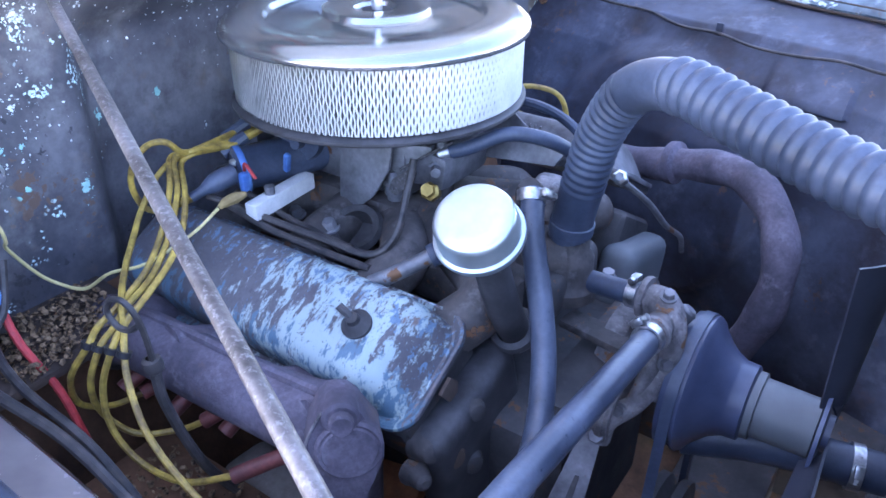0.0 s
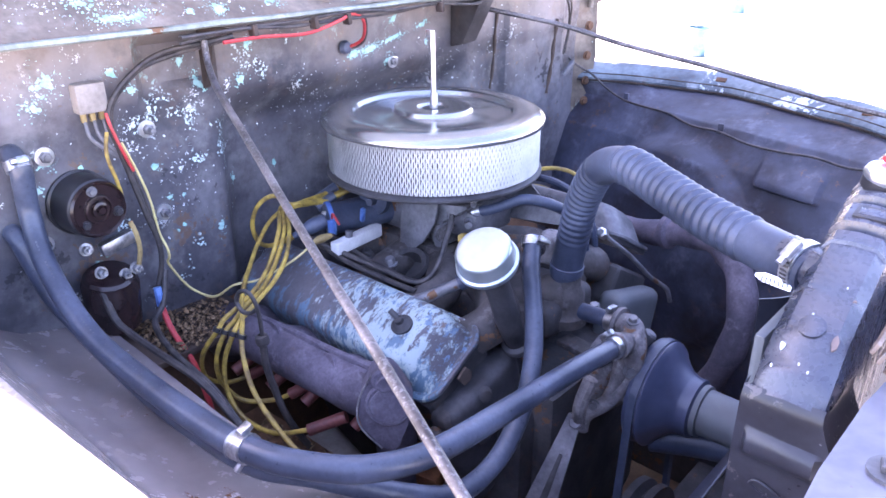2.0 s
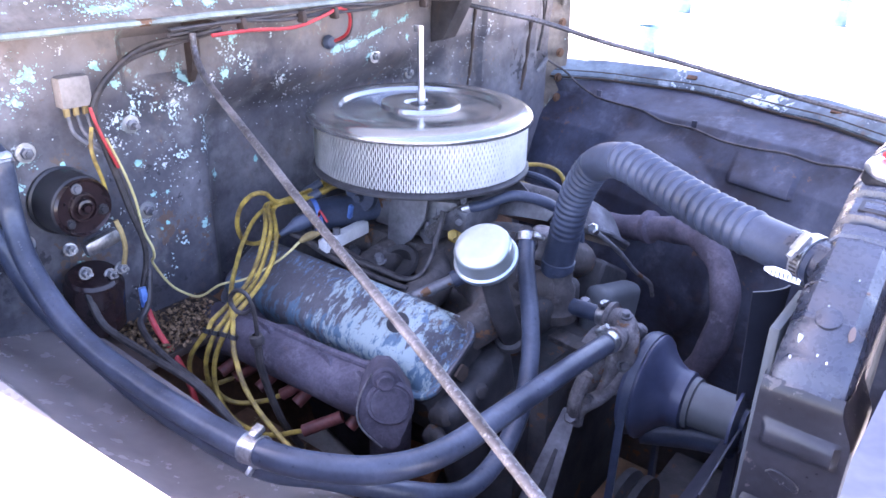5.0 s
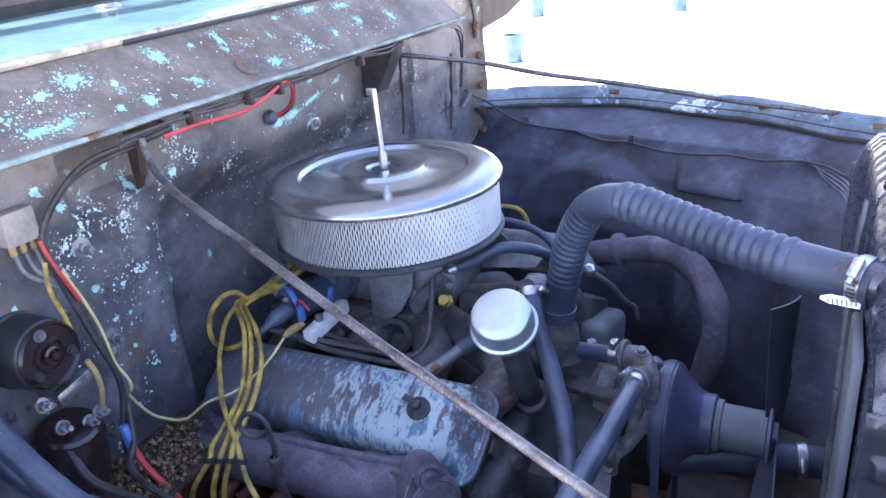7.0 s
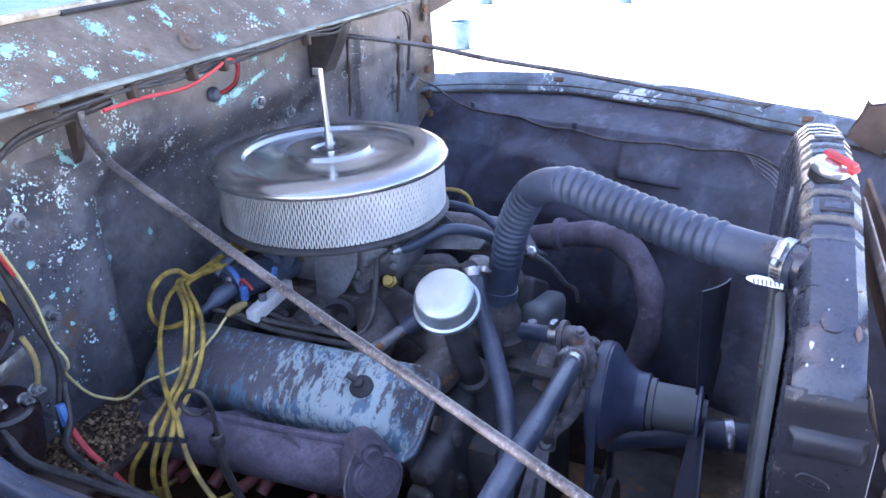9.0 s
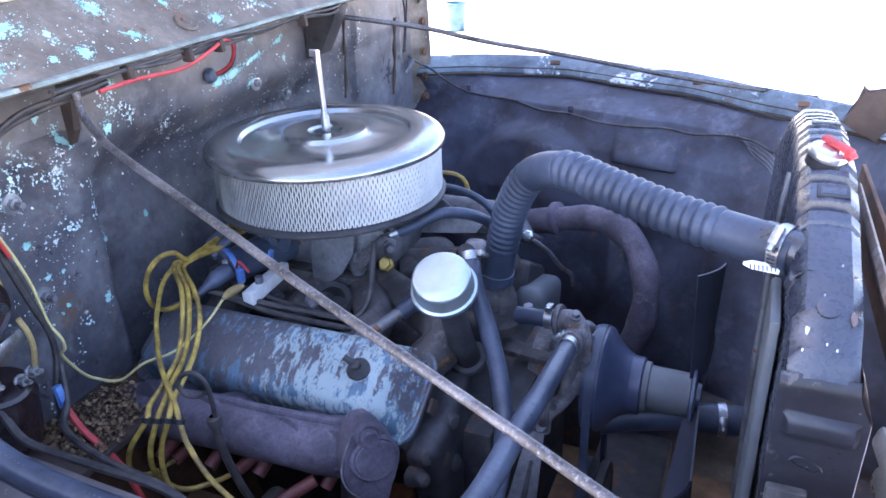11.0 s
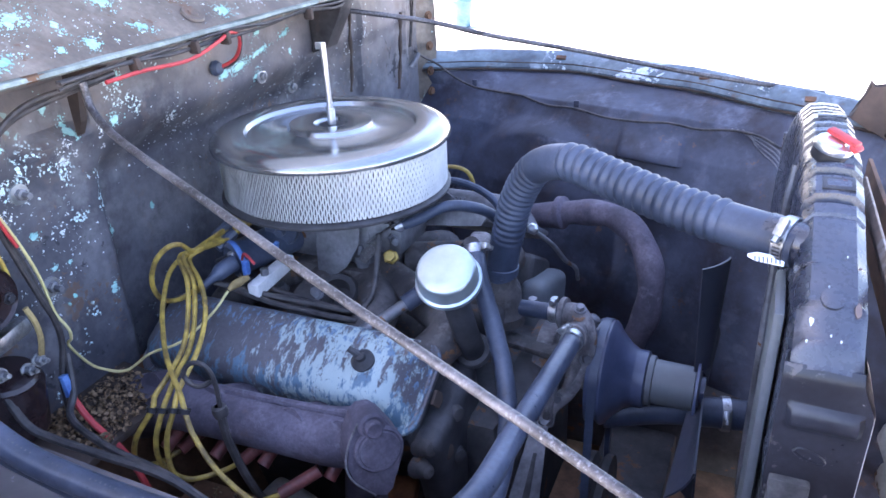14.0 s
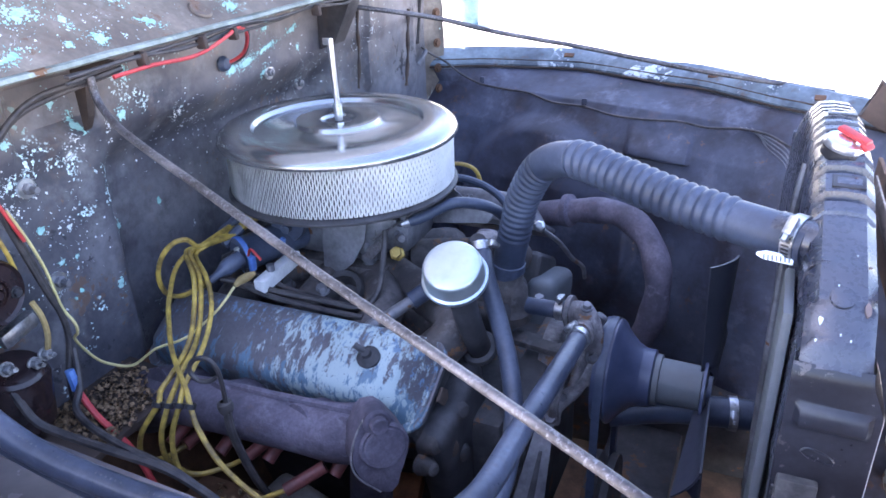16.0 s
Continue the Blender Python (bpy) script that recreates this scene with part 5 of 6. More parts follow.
part("overflow_pipe", tube(bmesh.new(), spline([(0.066, 0.62, 1.235), (0.060, 0.60, 1.16), (0.060, 0.58, 1.00), (0.062, 0.57, 0.80)], 6), 0.005, 8), m_alu, radiator, "thin overflow pipe")
part("inlet", rod((0.045, 0.4765, 1.210), (0.085, 0.456, 1.21), 0.0215, 24), m_radpaint, radiator)
for k in range(6):
    part("front_slat", box((0.0035, 0.32, 0.010), pose(0.146 + 0.0045 * k, 0.52 + 0.012 * k, 1.205 - 0.013 * k, 0, 24, 1.2), 0.001), m_slat, radiator, "rusty bent condenser slat")
part("plug_disc", lathe([(0.0105, -0.002), (0.0105, 0.0015), (0.0085, 0.0022), (0, 0.0022)], (0.1015, 0.372, tank_z(0.372) + 0.0002), (0, -0.52, 0.85), 24), m_radpaint, radiator, "round plug in the tank")
RC, RX = Vector((0.092, 0.560, 1.271)), Vector((0.22, -0.18, 1)).normalized()
radiator_cap = part("radiator_cap", lathe([(0.0196, 0.007), (0.0202, 0.010), (0.0185, 0.0145), (0.011, 0.015), (0.009, 0.017), (0, 0.017)], RC, RX, 32), m_bright, radiator, "chrome pressure cap")
part("cap_skirt", lathe([(0.016, -0.006), (0.0185, -0.004), (0.0188, 0.011), (0.018, 0.012), (0, 0.012)], RC, RX, 32), m_black, radiator_cap, "dark cap skirt")
lever_m = Matrix.Translation(RC + RX * 0.0195 + Vector((0.006, 0.003, 0))) @ pose(0, 0, 0, 4, 15, -38)
part("lever", box((0.036, 0.0105, 0.0055), lever_m, 0.0026), m_red, radiator_cap, "red safety lever")
part("lever_tab", box((0.010, 0.013, 0.0065), lever_m @ pose(0.0165, 0, -0.0035, 0, 28, 0), 0.003), m_red, radiator_cap, "red lever end")

# ---- brace rods ----
brace = thing("brace_rod", "worn bare steel brace rod from firewall to fender", "brace rod", group="brace rods")
part("rod", tube(bmesh.new(), spline([(x, 0.030 - 0.4474 * x, z) for x, z in ((-0.692, 1.350), (-0.684, 1.323), (-0.645, 1.304), (-0.575, 1.293), (-0.485, 1.284), (-0.39, 1.274), (-0.27, 1.261), (-0.09, 1.246), (0.04, 1.233), (0.19, 1.213))], 5), lambda t: 0.0046 - 0.0012 * t, 14), m_steel, brace)
part("foot", box((0.05, 0.03, 0.004), pose(0.20, -0.058, 1.197, 0, 8, -24), 0.001), m_steel, brace)
gus = prism([(0, 0), (0.068, 0), (0.060, -0.008), (0.022, -0.020), (0.014, -0.070), (0.004, -0.088), (0, -0.09)], 0.010, Matrix.Translation((-0.757, 0.378, 1.362)) @ Matrix.Rotation(radians(90), 4, "X"), 0.001)
part("gusset", gus, m_darkrust, brace, "dark triangular gusset")
brace_far = thing("brace_rod", "thin dark brace rod to the far fender", "brace rod", group="brace rods")
part("rod", tube(bmesh.new(), spline([(x, 1.28 + 0.4474 * x, z) for x, z in ((-0.717, 1.339), (-0.577, 1.313), (-0.463, 1.281), (-0.31, 1.246), (-0.127, 1.199), (0.077, 1.156), (0.125, 1.147))], 5), 0.0045, 12), m_steel, brace_far)
part("foot", box((0.04, 0.03, 0.004), pose(0.13, 1.336, 1.142, 0, 12, 24), 0.001), m_rust, brace_far)
part("gusset", prism([(0, 0), (0.075, 0), (0.06, -0.03), (0.03, -0.085), (0, -0.095)], 0.04, Matrix.Translation((-0.757, 0.955, 1.362)) @ Matrix.Rotation(radians(90), 4, "X"), 0.001), m_engine, brace_far, "dark triangular gusset")


# ---- firewall fittings ----
def wire(name, pts, r, material, parent, n=8, seg=8, label=""):
    return part(name, tube(bmesh.new(), spline(pts, n), r, seg), material, parent, label)


solenoid = thing("starter_coil", "round black canister with a bolted cap on the firewall", "ignition coil")
CAN_AT, CAN_AX = Vector((-0.722, 0.170, 1.151)), (1, 0.06, 0.02)
part("can", lathe([(0.0, -0.050), (0.043, -0.050), (0.0445, -0.046), (0.0445, -0.042), (0.0415, -0.040), (0.0405, -0.006), (0.039, 0.0), (0.036, 0.002)], CAN_AT, CAN_AX, 40), m_black, solenoid)
part("cap_ring", lathe([(0.0365, 0.0), (0.0380, 0.005), (0.0358, 0.009), (0.033, 0.005), (0.0200, 0.0045), (0.0187, 0.008), (0.016, 0.0085), (0.015, 0.005), (0.0115, 0.005), (0.0107, 0.011), (0.0076, 0.012), (0.0067, 0.007), (0.0045, 0.007), (0.0045, 0.015), (0, 0.015)], CAN_AT, CAN_AX, 40), m_bakelite, solenoid, "glossy dark brown cap with raised rings")
for k in range(3):
    a = radians(100 + 120 * k)
    bolt("terminal", CAN_AT + Vector((0.005, 0.0265 * math.cos(a), 0.0265 * math.sin(a))), (1, 0, 0), 0.005, 0.006, m_alu if k == 0 else m_black, solenoid, 0.007)

regulator = thing("starter_relay", "dark relay with bright bolt terminals on the firewall", "relay")
part("body", lathe([(0.0, -0.052), (0.030, -0.052), (0.037, -0.046), (0.038, 0.020), (0.034, 0.026), (0.034, 0.032), (0.030, 0.036), (0, 0.036)], (-0.735, 0.172, 1.020), (0.25, -0.05, 1), 32), m_bakelite, regulator, "rounded dark body")
part("bracket", box((0.016, 0.050, 0.021), pose(-0.728, 0.190, 1.094, 12), 0.0075), m_clamp, regulator, "bright metal clip")
for y, z in ((0.142, 1.104), (0.155, 1.066), (0.187, 1.052), (0.203, 1.056)):
    bolt("post", (-0.713, y, z), (1, -0.1, 0.2), 0.0062, 0.010, m_nut, regulator, 0.0085, "bright nut and washer")
    part("post_thread", rod((-0.705, y, z + 0.002), (-0.695, y - 0.001, z + 0.004), 0.0030, 8), m_nut, regulator)

resistor = thing("voltage_regulator", "small tan box with three wires on the firewall", "regulator")
part("box", box((0.022, 0.040, 0.039), pose(-0.753, 0.200, 1.288), 0.005), m_tan, resistor)
part("bracket", box((0.006, 0.054, 0.018), pose(-0.763, 0.198, 1.314, -6), 0.002), m_tan, resistor)
for k in range(3):
    y = 0.188 + 0.012 * k
    part("spade", box((0.006, 0.007, 0.013), pose(-0.752, y, 1.263), 0.002), m_boot, resistor)
    wire("lead", [(-0.750, y, 1.258), (-0.745, y + 0.003, 1.235), (-0.742, 0.222 + 0.004 * k, 1.205), (-0.740, 0.236, 1.195)], 0.0026, m_alu, resistor)

for n_, (y, z) in enumerate(((0.761, 1.259), (0.278, 1.228), (0.283, 1.102), (0.136, 1.220), (0.112, 1.105), (0.92, 1.20))):
    st = thing("firewall_bolt", "bolt with bright bare washer on the firewall", "bolt", group="firewall bolts")
    x = firewall_x(y, z)
    part("washer", lathe([(0.004, 0), (0.0125, 0), (0.0125, 0.0025), (0.004, 0.003)], (x, y, z), (1, 0, 0), 20, closed=True), m_bright, st)
    part("stud", lathe([(0.0075, 0.002), (0.0075, 0.009), (0.0045, 0.010), (0.0042, 0.020 if n_ in (1, 2) else 0.012), (0, 0.021 if n_ in (1, 2) else 0.013)], (x, y, z), (1, 0, 0), 6), m_alu, st)
grommet = tagged(part("grommet", lathe([(0.0, 0.0), (0.011, 0.0), (0.012, 0.004), (0.009, 0.011), (0.005, 0.013), (0, 0.013)], (-0.757, 0.640, 1.2985), (1, 0, 0), 20), m_rubber), "black rubber grommet in the firewall", "grommet")

# harness under the cowl seam
harness = thing("wiring_harness", "taped black wiring harness clipped under the cowl seam", "wiring")
S = [(-0.684, 0.30, 1.352), (-0.682, 0.41, 1.356), (-0.684, 0.50, 1.352), (-0.683, 0.60, 1.357), (-0.685, 0.70, 1.354), (-0.684, 0.80, 1.358), (-0.684, 0.90, 1.352), (-0.70, 0.98, 1.362), (-0.70, 1.10, 1.356), (-0.72, 1.22, 1.35), (-0.735, 1.30, 1.32), (-0.748, 1.325, 1.26), (-0.752, 1.31, 1.20)]
for k, (dz, dx) in enumerate(((0, 0), (0.006, 0.002), (-0.005, -0.003))):
    wire("strand", [(x + dx + 0.003 * math.sin(i * 2.1 + k), y, z + 0.004 + dz * 0.6 + 0.003 * math.cos(i * 1.7 + k * 2)) for i, (x, y, z) in enumerate(S)], 0.0023, m_wire, harness)
wire("strand", [(-0.684, 0.38, 1.352), (-0.700, 0.35, 1.345), (-0.728, 0.31, 1.337), (-0.738, 0.28, 1.326), (-0.740, 0.250, 1.307), (-0.742, 0.226, 1.283), (-0.742, 0.215, 1.255), (-0.740, 0.222, 1.215), (-0.738, 0.231, 1.170), (-0.732, 0.240, 1.118), (-0.730, 0.249, 1.079), (-0.730, 0.249, 1.045), (-0.730, 0.236, 1.0), (-0.728, 0.230, 0.955)], 0.0040, m_wire, harness)
wire("strand", [(-0.690, 0.37, 1.348), (-0.730, 0.315, 1.330), (-0.742, 0.276, 1.318), (-0.744, 0.245, 1.298), (-0.745, 0.223, 1.27), (-0.744, 0.222, 1.235), (-0.742, 0.232, 1.19), (-0.738, 0.242, 1.14), (-0.736, 0.252, 1.09)], 0.0034, m_wire, harness)
for y in (0.412, 0.52, 0.585, 0.80):
    part("clip", box((0.016, 0.008, 0.018), pose(-0.682, y, 1.356, 8), 0.003), m_darkrust, harness)
red_lead = thing("red_wire", "red insulated wire under the cowl seam", "wire")
wire("wire", [(-0.678, 0.36, 1.346), (-0.676, 0.42, 1.347), (-0.677, 0.50, 1.343), (-0.677, 0.56, 1.354), (-0.681, 0.595, 1.362), (-0.690, 0.624, 1.352), (-0.703, 0.640, 1.334), (-0.722, 0.652, 1.315), (-0.738, 0.650, 1.304), (-0.750, 0.641, 1.299)], 0.0026, m_red, red_lead)
black_lead = thing("wire", "black wire looping to the grommet", "wire")
wire("wire", [(-0.682, 0.59, 1.365), (-0.692, 0.628, 1.355), (-0.706, 0.646, 1.334), (-0.724, 0.657, 1.312), (-0.740, 0.654, 1.301), (-0.750, 0.645, 1.298)], 0.0030, m_wire, black_lead)
red_down = thing("red_wire", "faded red wire hanging down the firewall", "wire")
wire("wire", [(-0.737, 0.211, 1.268), (-0.734, 0.213, 1.250), (-0.731, 0.218, 1.228), (-0.731, 0.225, 1.206), (-0.731, 0.232, 1.186)], 0.0023, m_red, red_down)
yellow_loose = thing("yellow_wire", "thin pale yellow wire draped across the bay", "wire")
wire("wire", [(-0.735, 0.224, 1.226), (-0.732, 0.230, 1.205), (-0.733, 0.240, 1.175), (-0.735, 0.250, 1.136), (-0.733, 0.254, 1.089), (-0.720, 0.256, 1.066), (-0.723, 0.258, 1.05), (-0.738, 0.263, 1.034), (-0.743, 0.285, 0.993), (-0.737, 0.30, 0.974), (-0.712, 0.315, 0.968), (-0.68, 0.33, 0.992), (-0.648, 0.345, 1.004), (-0.635, 0.365, 1.012), (-0.632, 0.41, 1.022), (-0.634, 0.446, 1.034)], 0.0019, m_paleyel, yellow_loose)
part("sleeve", tube(bmesh.new(), spline([(-0.634, 0.448, 1.035), (-0.628, 0.457, 1.041), (-0.614, 0.472, 1.048)], 6), lambda t: 0.003 + 0.0035 * math.sin(math.pi * t), 10), m_boot, yellow_loose, "brown crimp sleeve")
yellow_short = thing("yellow_wire", "short yellow wire behind the round canister", "wire")
wire("wire", [(-0.730, 0.205, 1.245), (-0.725, 0.198, 1.226), (-0.722, 0.197, 1.208), (-0.722, 0.203, 1.180), (-0.725, 0.208, 1.15)], 0.0026, m_yellow, yellow_short)
tan_sleeve = thing("wire", "tan wrapped cable end beside the relay", "wire")
wire("sleeve", [(-0.712, 0.206, 1.124), (-0.709, 0.210, 1.105), (-0.709, 0.211, 1.082), (-0.710, 0.206, 1.060)], 0.0034, m_boot, tan_sleeve)
cables = thing("battery_cable", "black cables from the relay towards the floor", "cable")
wire("cable", [(-0.708, 0.150, 1.040), (-0.690, 0.152, 1.005), (-0.665, 0.158, 0.99), (-0.60, 0.165, 0.98), (-0.52, 0.175, 0.965), (-0.45, 0.18, 0.93)], 0.0052, m_wire, cables)
wire("cable", [(-0.730, 0.252, 1.03), (-0.712, 0.232, 0.99), (-0.69, 0.205, 0.975), (-0.62, 0.19, 0.965), (-0.53, 0.195, 0.94), (-0.46, 0.20, 0.88)], 0.0046, m_wire, cables)
red_cable = thing("battery_cable", "red cable with a blue joint going down behind the manifold", "cable")
wire("joint", [(-0.722, 0.232, 1.012), (-0.716, 0.230, 0.985)], 0.0058, m_blue, red_cable, label="blue crimp joint")
wire("cable", [(-0.717, 0.231, 0.987), (-0.69, 0.228, 0.955), (-0.655, 0.235, 0.91), (-0.63, 0.235, 0.86), (-0.62, 0.24, 0.80)], 0.0043, m_red, red_cable)

# dry leaves and grit on the ledge at the firewall's foot
litter = bmesh.new()
rng = random.Random(5)
for k in range(1000):
    p = Vector((rng.uniform(-0.755, -0.660), 0.20 + 0.14 * rng.random() ** 1.2, 0))
    p.z = 0.938 - 0.10 * (p.x + 0.715) + rng.uniform(0, 0.010)
    s = rng.uniform(0.0014, 0.0048)
    q = Euler((rng.uniform(-0.8, 0.8), rng.uniform(-0.8, 0.8), rng.uniform(0, 6.3)))
    vs = []
    for ax, ay in ((-1, -0.4), (0.1, -0.7), (1, 0.1), (0.2, 0.7), (-0.8, 0.5)):
        v = Vector((ax * s, ay * s, 0.3 * s * ax * ay))
        v.rotate(q)
        vs.append(litter.verts.new(p + v))
    litter.faces.new(vs)
for k in range(380):
    p = Vector((rng.uniform(-0.60, -0.36), rng.uniform(0.17, 0.31), 0.806 + rng.uniform(0, 0.008)))
    s = rng.uniform(0.002, 0.006)
    q = Euler((rng.uniform(-0.8, 0.8), rng.uniform(-0.8, 0.8), rng.uniform(0, 6.3)))
    vs = []
    for ax, ay in ((-1, -0.4), (0.1, -0.7), (1, 0.1), (0.2, 0.7), (-0.8, 0.5)):
        v = Vector((ax * s, ay * s, 0.3 * s * ax * ay))
        v.rotate(q)
        vs.append(litter.verts.new(p + v))
    litter.faces.new(vs)
bmesh.ops.solidify(litter, geom=litter.faces[:], thickness=0.0008)
lit = part("leaf_litter", litter, m_soil)
tagged(lit, "dry leaf bits and grit lying at the firewall's foot", "debris", kind="stuff")

# ---- ignition ----
coil = thing("ignition_coil", "blue-black ignition coil lying on the intake", "ignition coil")
ca, cbv = Vector((-0.674, 0.508, 1.046)), Vector((-0.618, 0.62, 1.056))
cd = (cbv - ca).normalized()
part("can", lathe([(0.0, 0.0), (0.022, 0.0), (0.027, 0.004), (0.0285, 0.012), (0.0265, 0.016), (0.0265, 0.115), (0.022, 0.118), (0, 0.118)], ca, cd, 32), m_rubber, coil)
part("tower", lathe([(0.012, 0.0), (0.011, 0.018), (0.008, 0.022), (0, 0.022)], ca, -cd, 16), m_black, coil)
part("blue_band", lathe([(0.0288, 0.004), (0.0295, 0.005), (0.0295, 0.011), (0.0288, 0.012)], ca, cd, 32), m_blue, coil, "blue rim of the coil")
for off in ((0.012, 0, 0.016), (-0.014, 0, -0.012)):
    bolt("terminal", ca + Vector(off), -cd, 0.005, 0.012, m_bright, coil, 0.007)
wire("red_jumper", [ca + Vector((0.03, -0.01, 0.012)), ca + Vector((0.045, -0.02, 0.028)), ca + Vector((0.060, -0.02, 0.014))], 0.002, m_red, coil)
part("blue_clip", box((0.008, 0.010, 0.022), Matrix.Translation(ca + Vector((0.052, -0.03, 0.012))), 0.002), m_blue, coil, "blue spade connector")
part("blue_clip", box((0.007, 0.007, 0.026), Matrix.Translation(ca + Vector((0.070, 0.02, 0.022))) @ pose(0, 0, 0, 10, 20, 0), 0.002), m_blue, coil, "blue spade connector")

ballast = thing("ballast_resistor", "white ceramic ballast resistor beside the coil", "resistor")
bmx, bl = along((-0.612, 0.473, 1.024), (-0.616, 0.572, 1.027))
part("block", box((bl, 0.018, 0.020), bmx, 0.002), m_ceramic, ballast)
part("strap", lathe([(0.006, 0), (0.006, 0.010), (0, 0.011)], (-0.613, 0.505, 1.035), (0, 0, 1), 8), m_alu, ballast, "grey fixing bolt")

distributor = thing("distributor", "black distributor cap with boots behind the air cleaner", "distributor")
part("cap", lathe([(0.045, -0.09), (0.045, -0.03), (0.055, -0.02), (0.055, 0.0), (0.048, 0.012), (0.045, 0.020), (0, 0.022)], (-0.715, 0.655, 1.05), (0, 0, 1), 32), m_black, distributor)
for k in range(8):
    a = 2 * math.pi * k / 8
    part("tower", lathe([(0.009, 0), (0.008, 0.022), (0, 0.022)], (-0.715 + 0.036 * math.cos(a), 0.655 + 0.036 * math.sin(a), 1.066), (0.3 * math.cos(a), 0.3 * math.sin(a), 1), 10), m_black, distributor)

# spark plug leads: four yellow leads in a bundle with a wide loop
TOP = Vector((-0.712, 0.575, 1.082))
loop_lead = thing("spark_plug_lead", "yellow spark plug lead curled in a wide loop", "spark plug lead", group="spark plug leads")
wire("lead", [(-0.705, 0.60, 1.085), (-0.712, 0.57, 1.076), (-0.707, 0.50, 1.075), (-0.698, 0.46, 1.081), (-0.698, 0.44, 1.10), (-0.708, 0.425, 1.10), (-0.721, 0.412, 1.083), (-0.732, 0.408, 1.052), (-0.731, 0.415, 1.022), (-0.707, 0.42, 1.02), (-0.68, 0.432, 1.034), (-0.669, 0.44, 1.041)], 0.0037, m_yellow, loop_lead, 10)
part("boot", tube(bmesh.new(), spline([(-0.671, 0.44, 1.039), (-0.664, 0.455, 1.046), (-0.658, 0.472, 1.052), (-0.652, 0.49, 1.056)], 5), lambda t: 0.006 + 0.0065 * step(0.2, 0.6, t), 12), m_rubber, loop_lead, "grey rubber boot")
part("ferrule", rod((-0.683, 0.431, 1.032), (-0.670, 0.439, 1.040), 0.0050, 10), m_brass, loop_lead, "bright yellow sleeve")
RUNS = [[(-0.702, 0.47, 1.076), (-0.719, 0.455, 1.07), (-0.679, 0.42, 1.055), (-0.655, 0.385, 1.026), (-0.633, 0.345, 1.006), (-0.625, 0.305, 0.99), (-0.624, 0.275, 0.978), (-0.614, 0.257, 0.972),
         (-0.639, 0.242, 0.928), (-0.655, 0.25, 0.88), (-0.66, 0.285, 0.85), (-0.65, 0.315, 0.85)],
        [(-0.697, 0.47, 1.079), (-0.711, 0.455, 1.071), (-0.673, 0.425, 1.051), (-0.644, 0.385, 1.024), (-0.624, 0.345, 1.003), (-0.614, 0.305, 0.991), (-0.608, 0.28, 0.978), (-0.600, 0.26, 0.973),
         (-0.607, 0.245, 0.935), (-0.612, 0.25, 0.891), (-0.595, 0.27, 0.856), (-0.562, 0.30, 0.856), (-0.540, 0.315, 0.868)],
        [(-0.700, 0.475, 1.074), (-0.707, 0.46, 1.064), (-0.666, 0.43, 1.053), (-0.636, 0.40, 1.034), (-0.617, 0.365, 1.014), (-0.600, 0.325, 1.004), (-0.594, 0.285, 0.986), (-0.586, 0.264, 0.974),
         (-0.595, 0.25, 0.933), (-0.59, 0.245, 0.886), (-0.562, 0.25, 0.851), (-0.509, 0.26, 0.847), (-0.465, 0.287, 0.859)],
        [(-0.72, 0.47, 1.066), (-0.729, 0.44, 1.05), (-0.710, 0.40, 1.029), (-0.693, 0.375, 1.015), (-0.651, 0.33, 1.003), (-0.615, 0.30, 0.996), (-0.587, 0.28, 0.984), (-0.573, 0.268, 0.973),
         (-0.554, 0.255, 0.952), (-0.515, 0.24, 0.925), (-0.467, 0.235, 0.898), (-0.41, 0.237, 0.875), (-0.36, 0.27, 0.84)]]
for k in range(4):
    sp = thing("spark_plug_lead", "yellow spark plug lead in a clipped bundle", "spark plug lead", group="spark plug leads")
    wire("lead", [(-0.708 + 0.005 * k, 0.60, 1.078), (-0.706 + 0.005 * k, 0.53, 1.070)] + RUNS[k], 0.0035, m_yellow, sp, 8)
    a, b = Vector(RUNS[k][-2]), Vector(RUNS[k][-1])
    part("plug_boot", rod(b, b + (b - a).normalized() * 0.045 + Vector((0, 0.014, 0.010)), 0.0085, 12), m_plug, sp, "faded red plug boot")
    part("separator", lathe([(0.0042, -0.003), (0.0072, -0.003), (0.0072, 0.003), (0.0042, 0.003)], RUNS[k][7], (0.05, 0.5, 1), 12, closed=True), m_black, sp, "black wire separator")
sep = tagged(part("wire_separator", rod((-0.616, 0.257, 0.972), (-0.572, 0.268, 0.973), 0.003, 8), m_black), "black separator bar across the plug leads", "wire clip")
for k, pts in enumerate(([(-0.705, 0.64, 1.085), (-0.712, 0.60, 1.09), (-0.708, 0.565, 1.082)], [(-0.66, 0.63, 1.085), (-0.675, 0.585, 1.083), (-0.690, 0.545, 1.075)])):
    st = thing("spark_plug_lead", "short yellow lead with black boot by the distributor", "spark plug lead", group="spark plug leads")
    wire("lead", pts, 0.0042, m_yellow, st)
    part("boot", tube(bmesh.new(), [Vector(pts[-1]), Vector(pts[-1]) + Vector((-0.012, -0.03, -0.016))], 0.0085, 10), m_rubber, st)
far_lead = thing("spark_plug_lead", "yellow spark plug lead arching behind the air cleaner", "spark plug lead", group="spark plug leads")
wire("lead", [(-0.56, 0.86, 1.04), (-0.535, 0.895, 1.065), (-0.505, 0.925, 1.070), (-0.475, 0.945, 1.060), (-0.462, 0.955, 1.035), (-0.46, 0.965, 0.98)], 0.0040, m_yellow, far_lead)
wire("lead", [(-0.58, 0.85, 1.02), (-0.55, 0.885, 1.035), (-0.52, 0.915, 1.030), (-0.50, 0.935, 1.005), (-0.495, 0.95, 0.96)], 0.0040, m_yellow, far_lead)

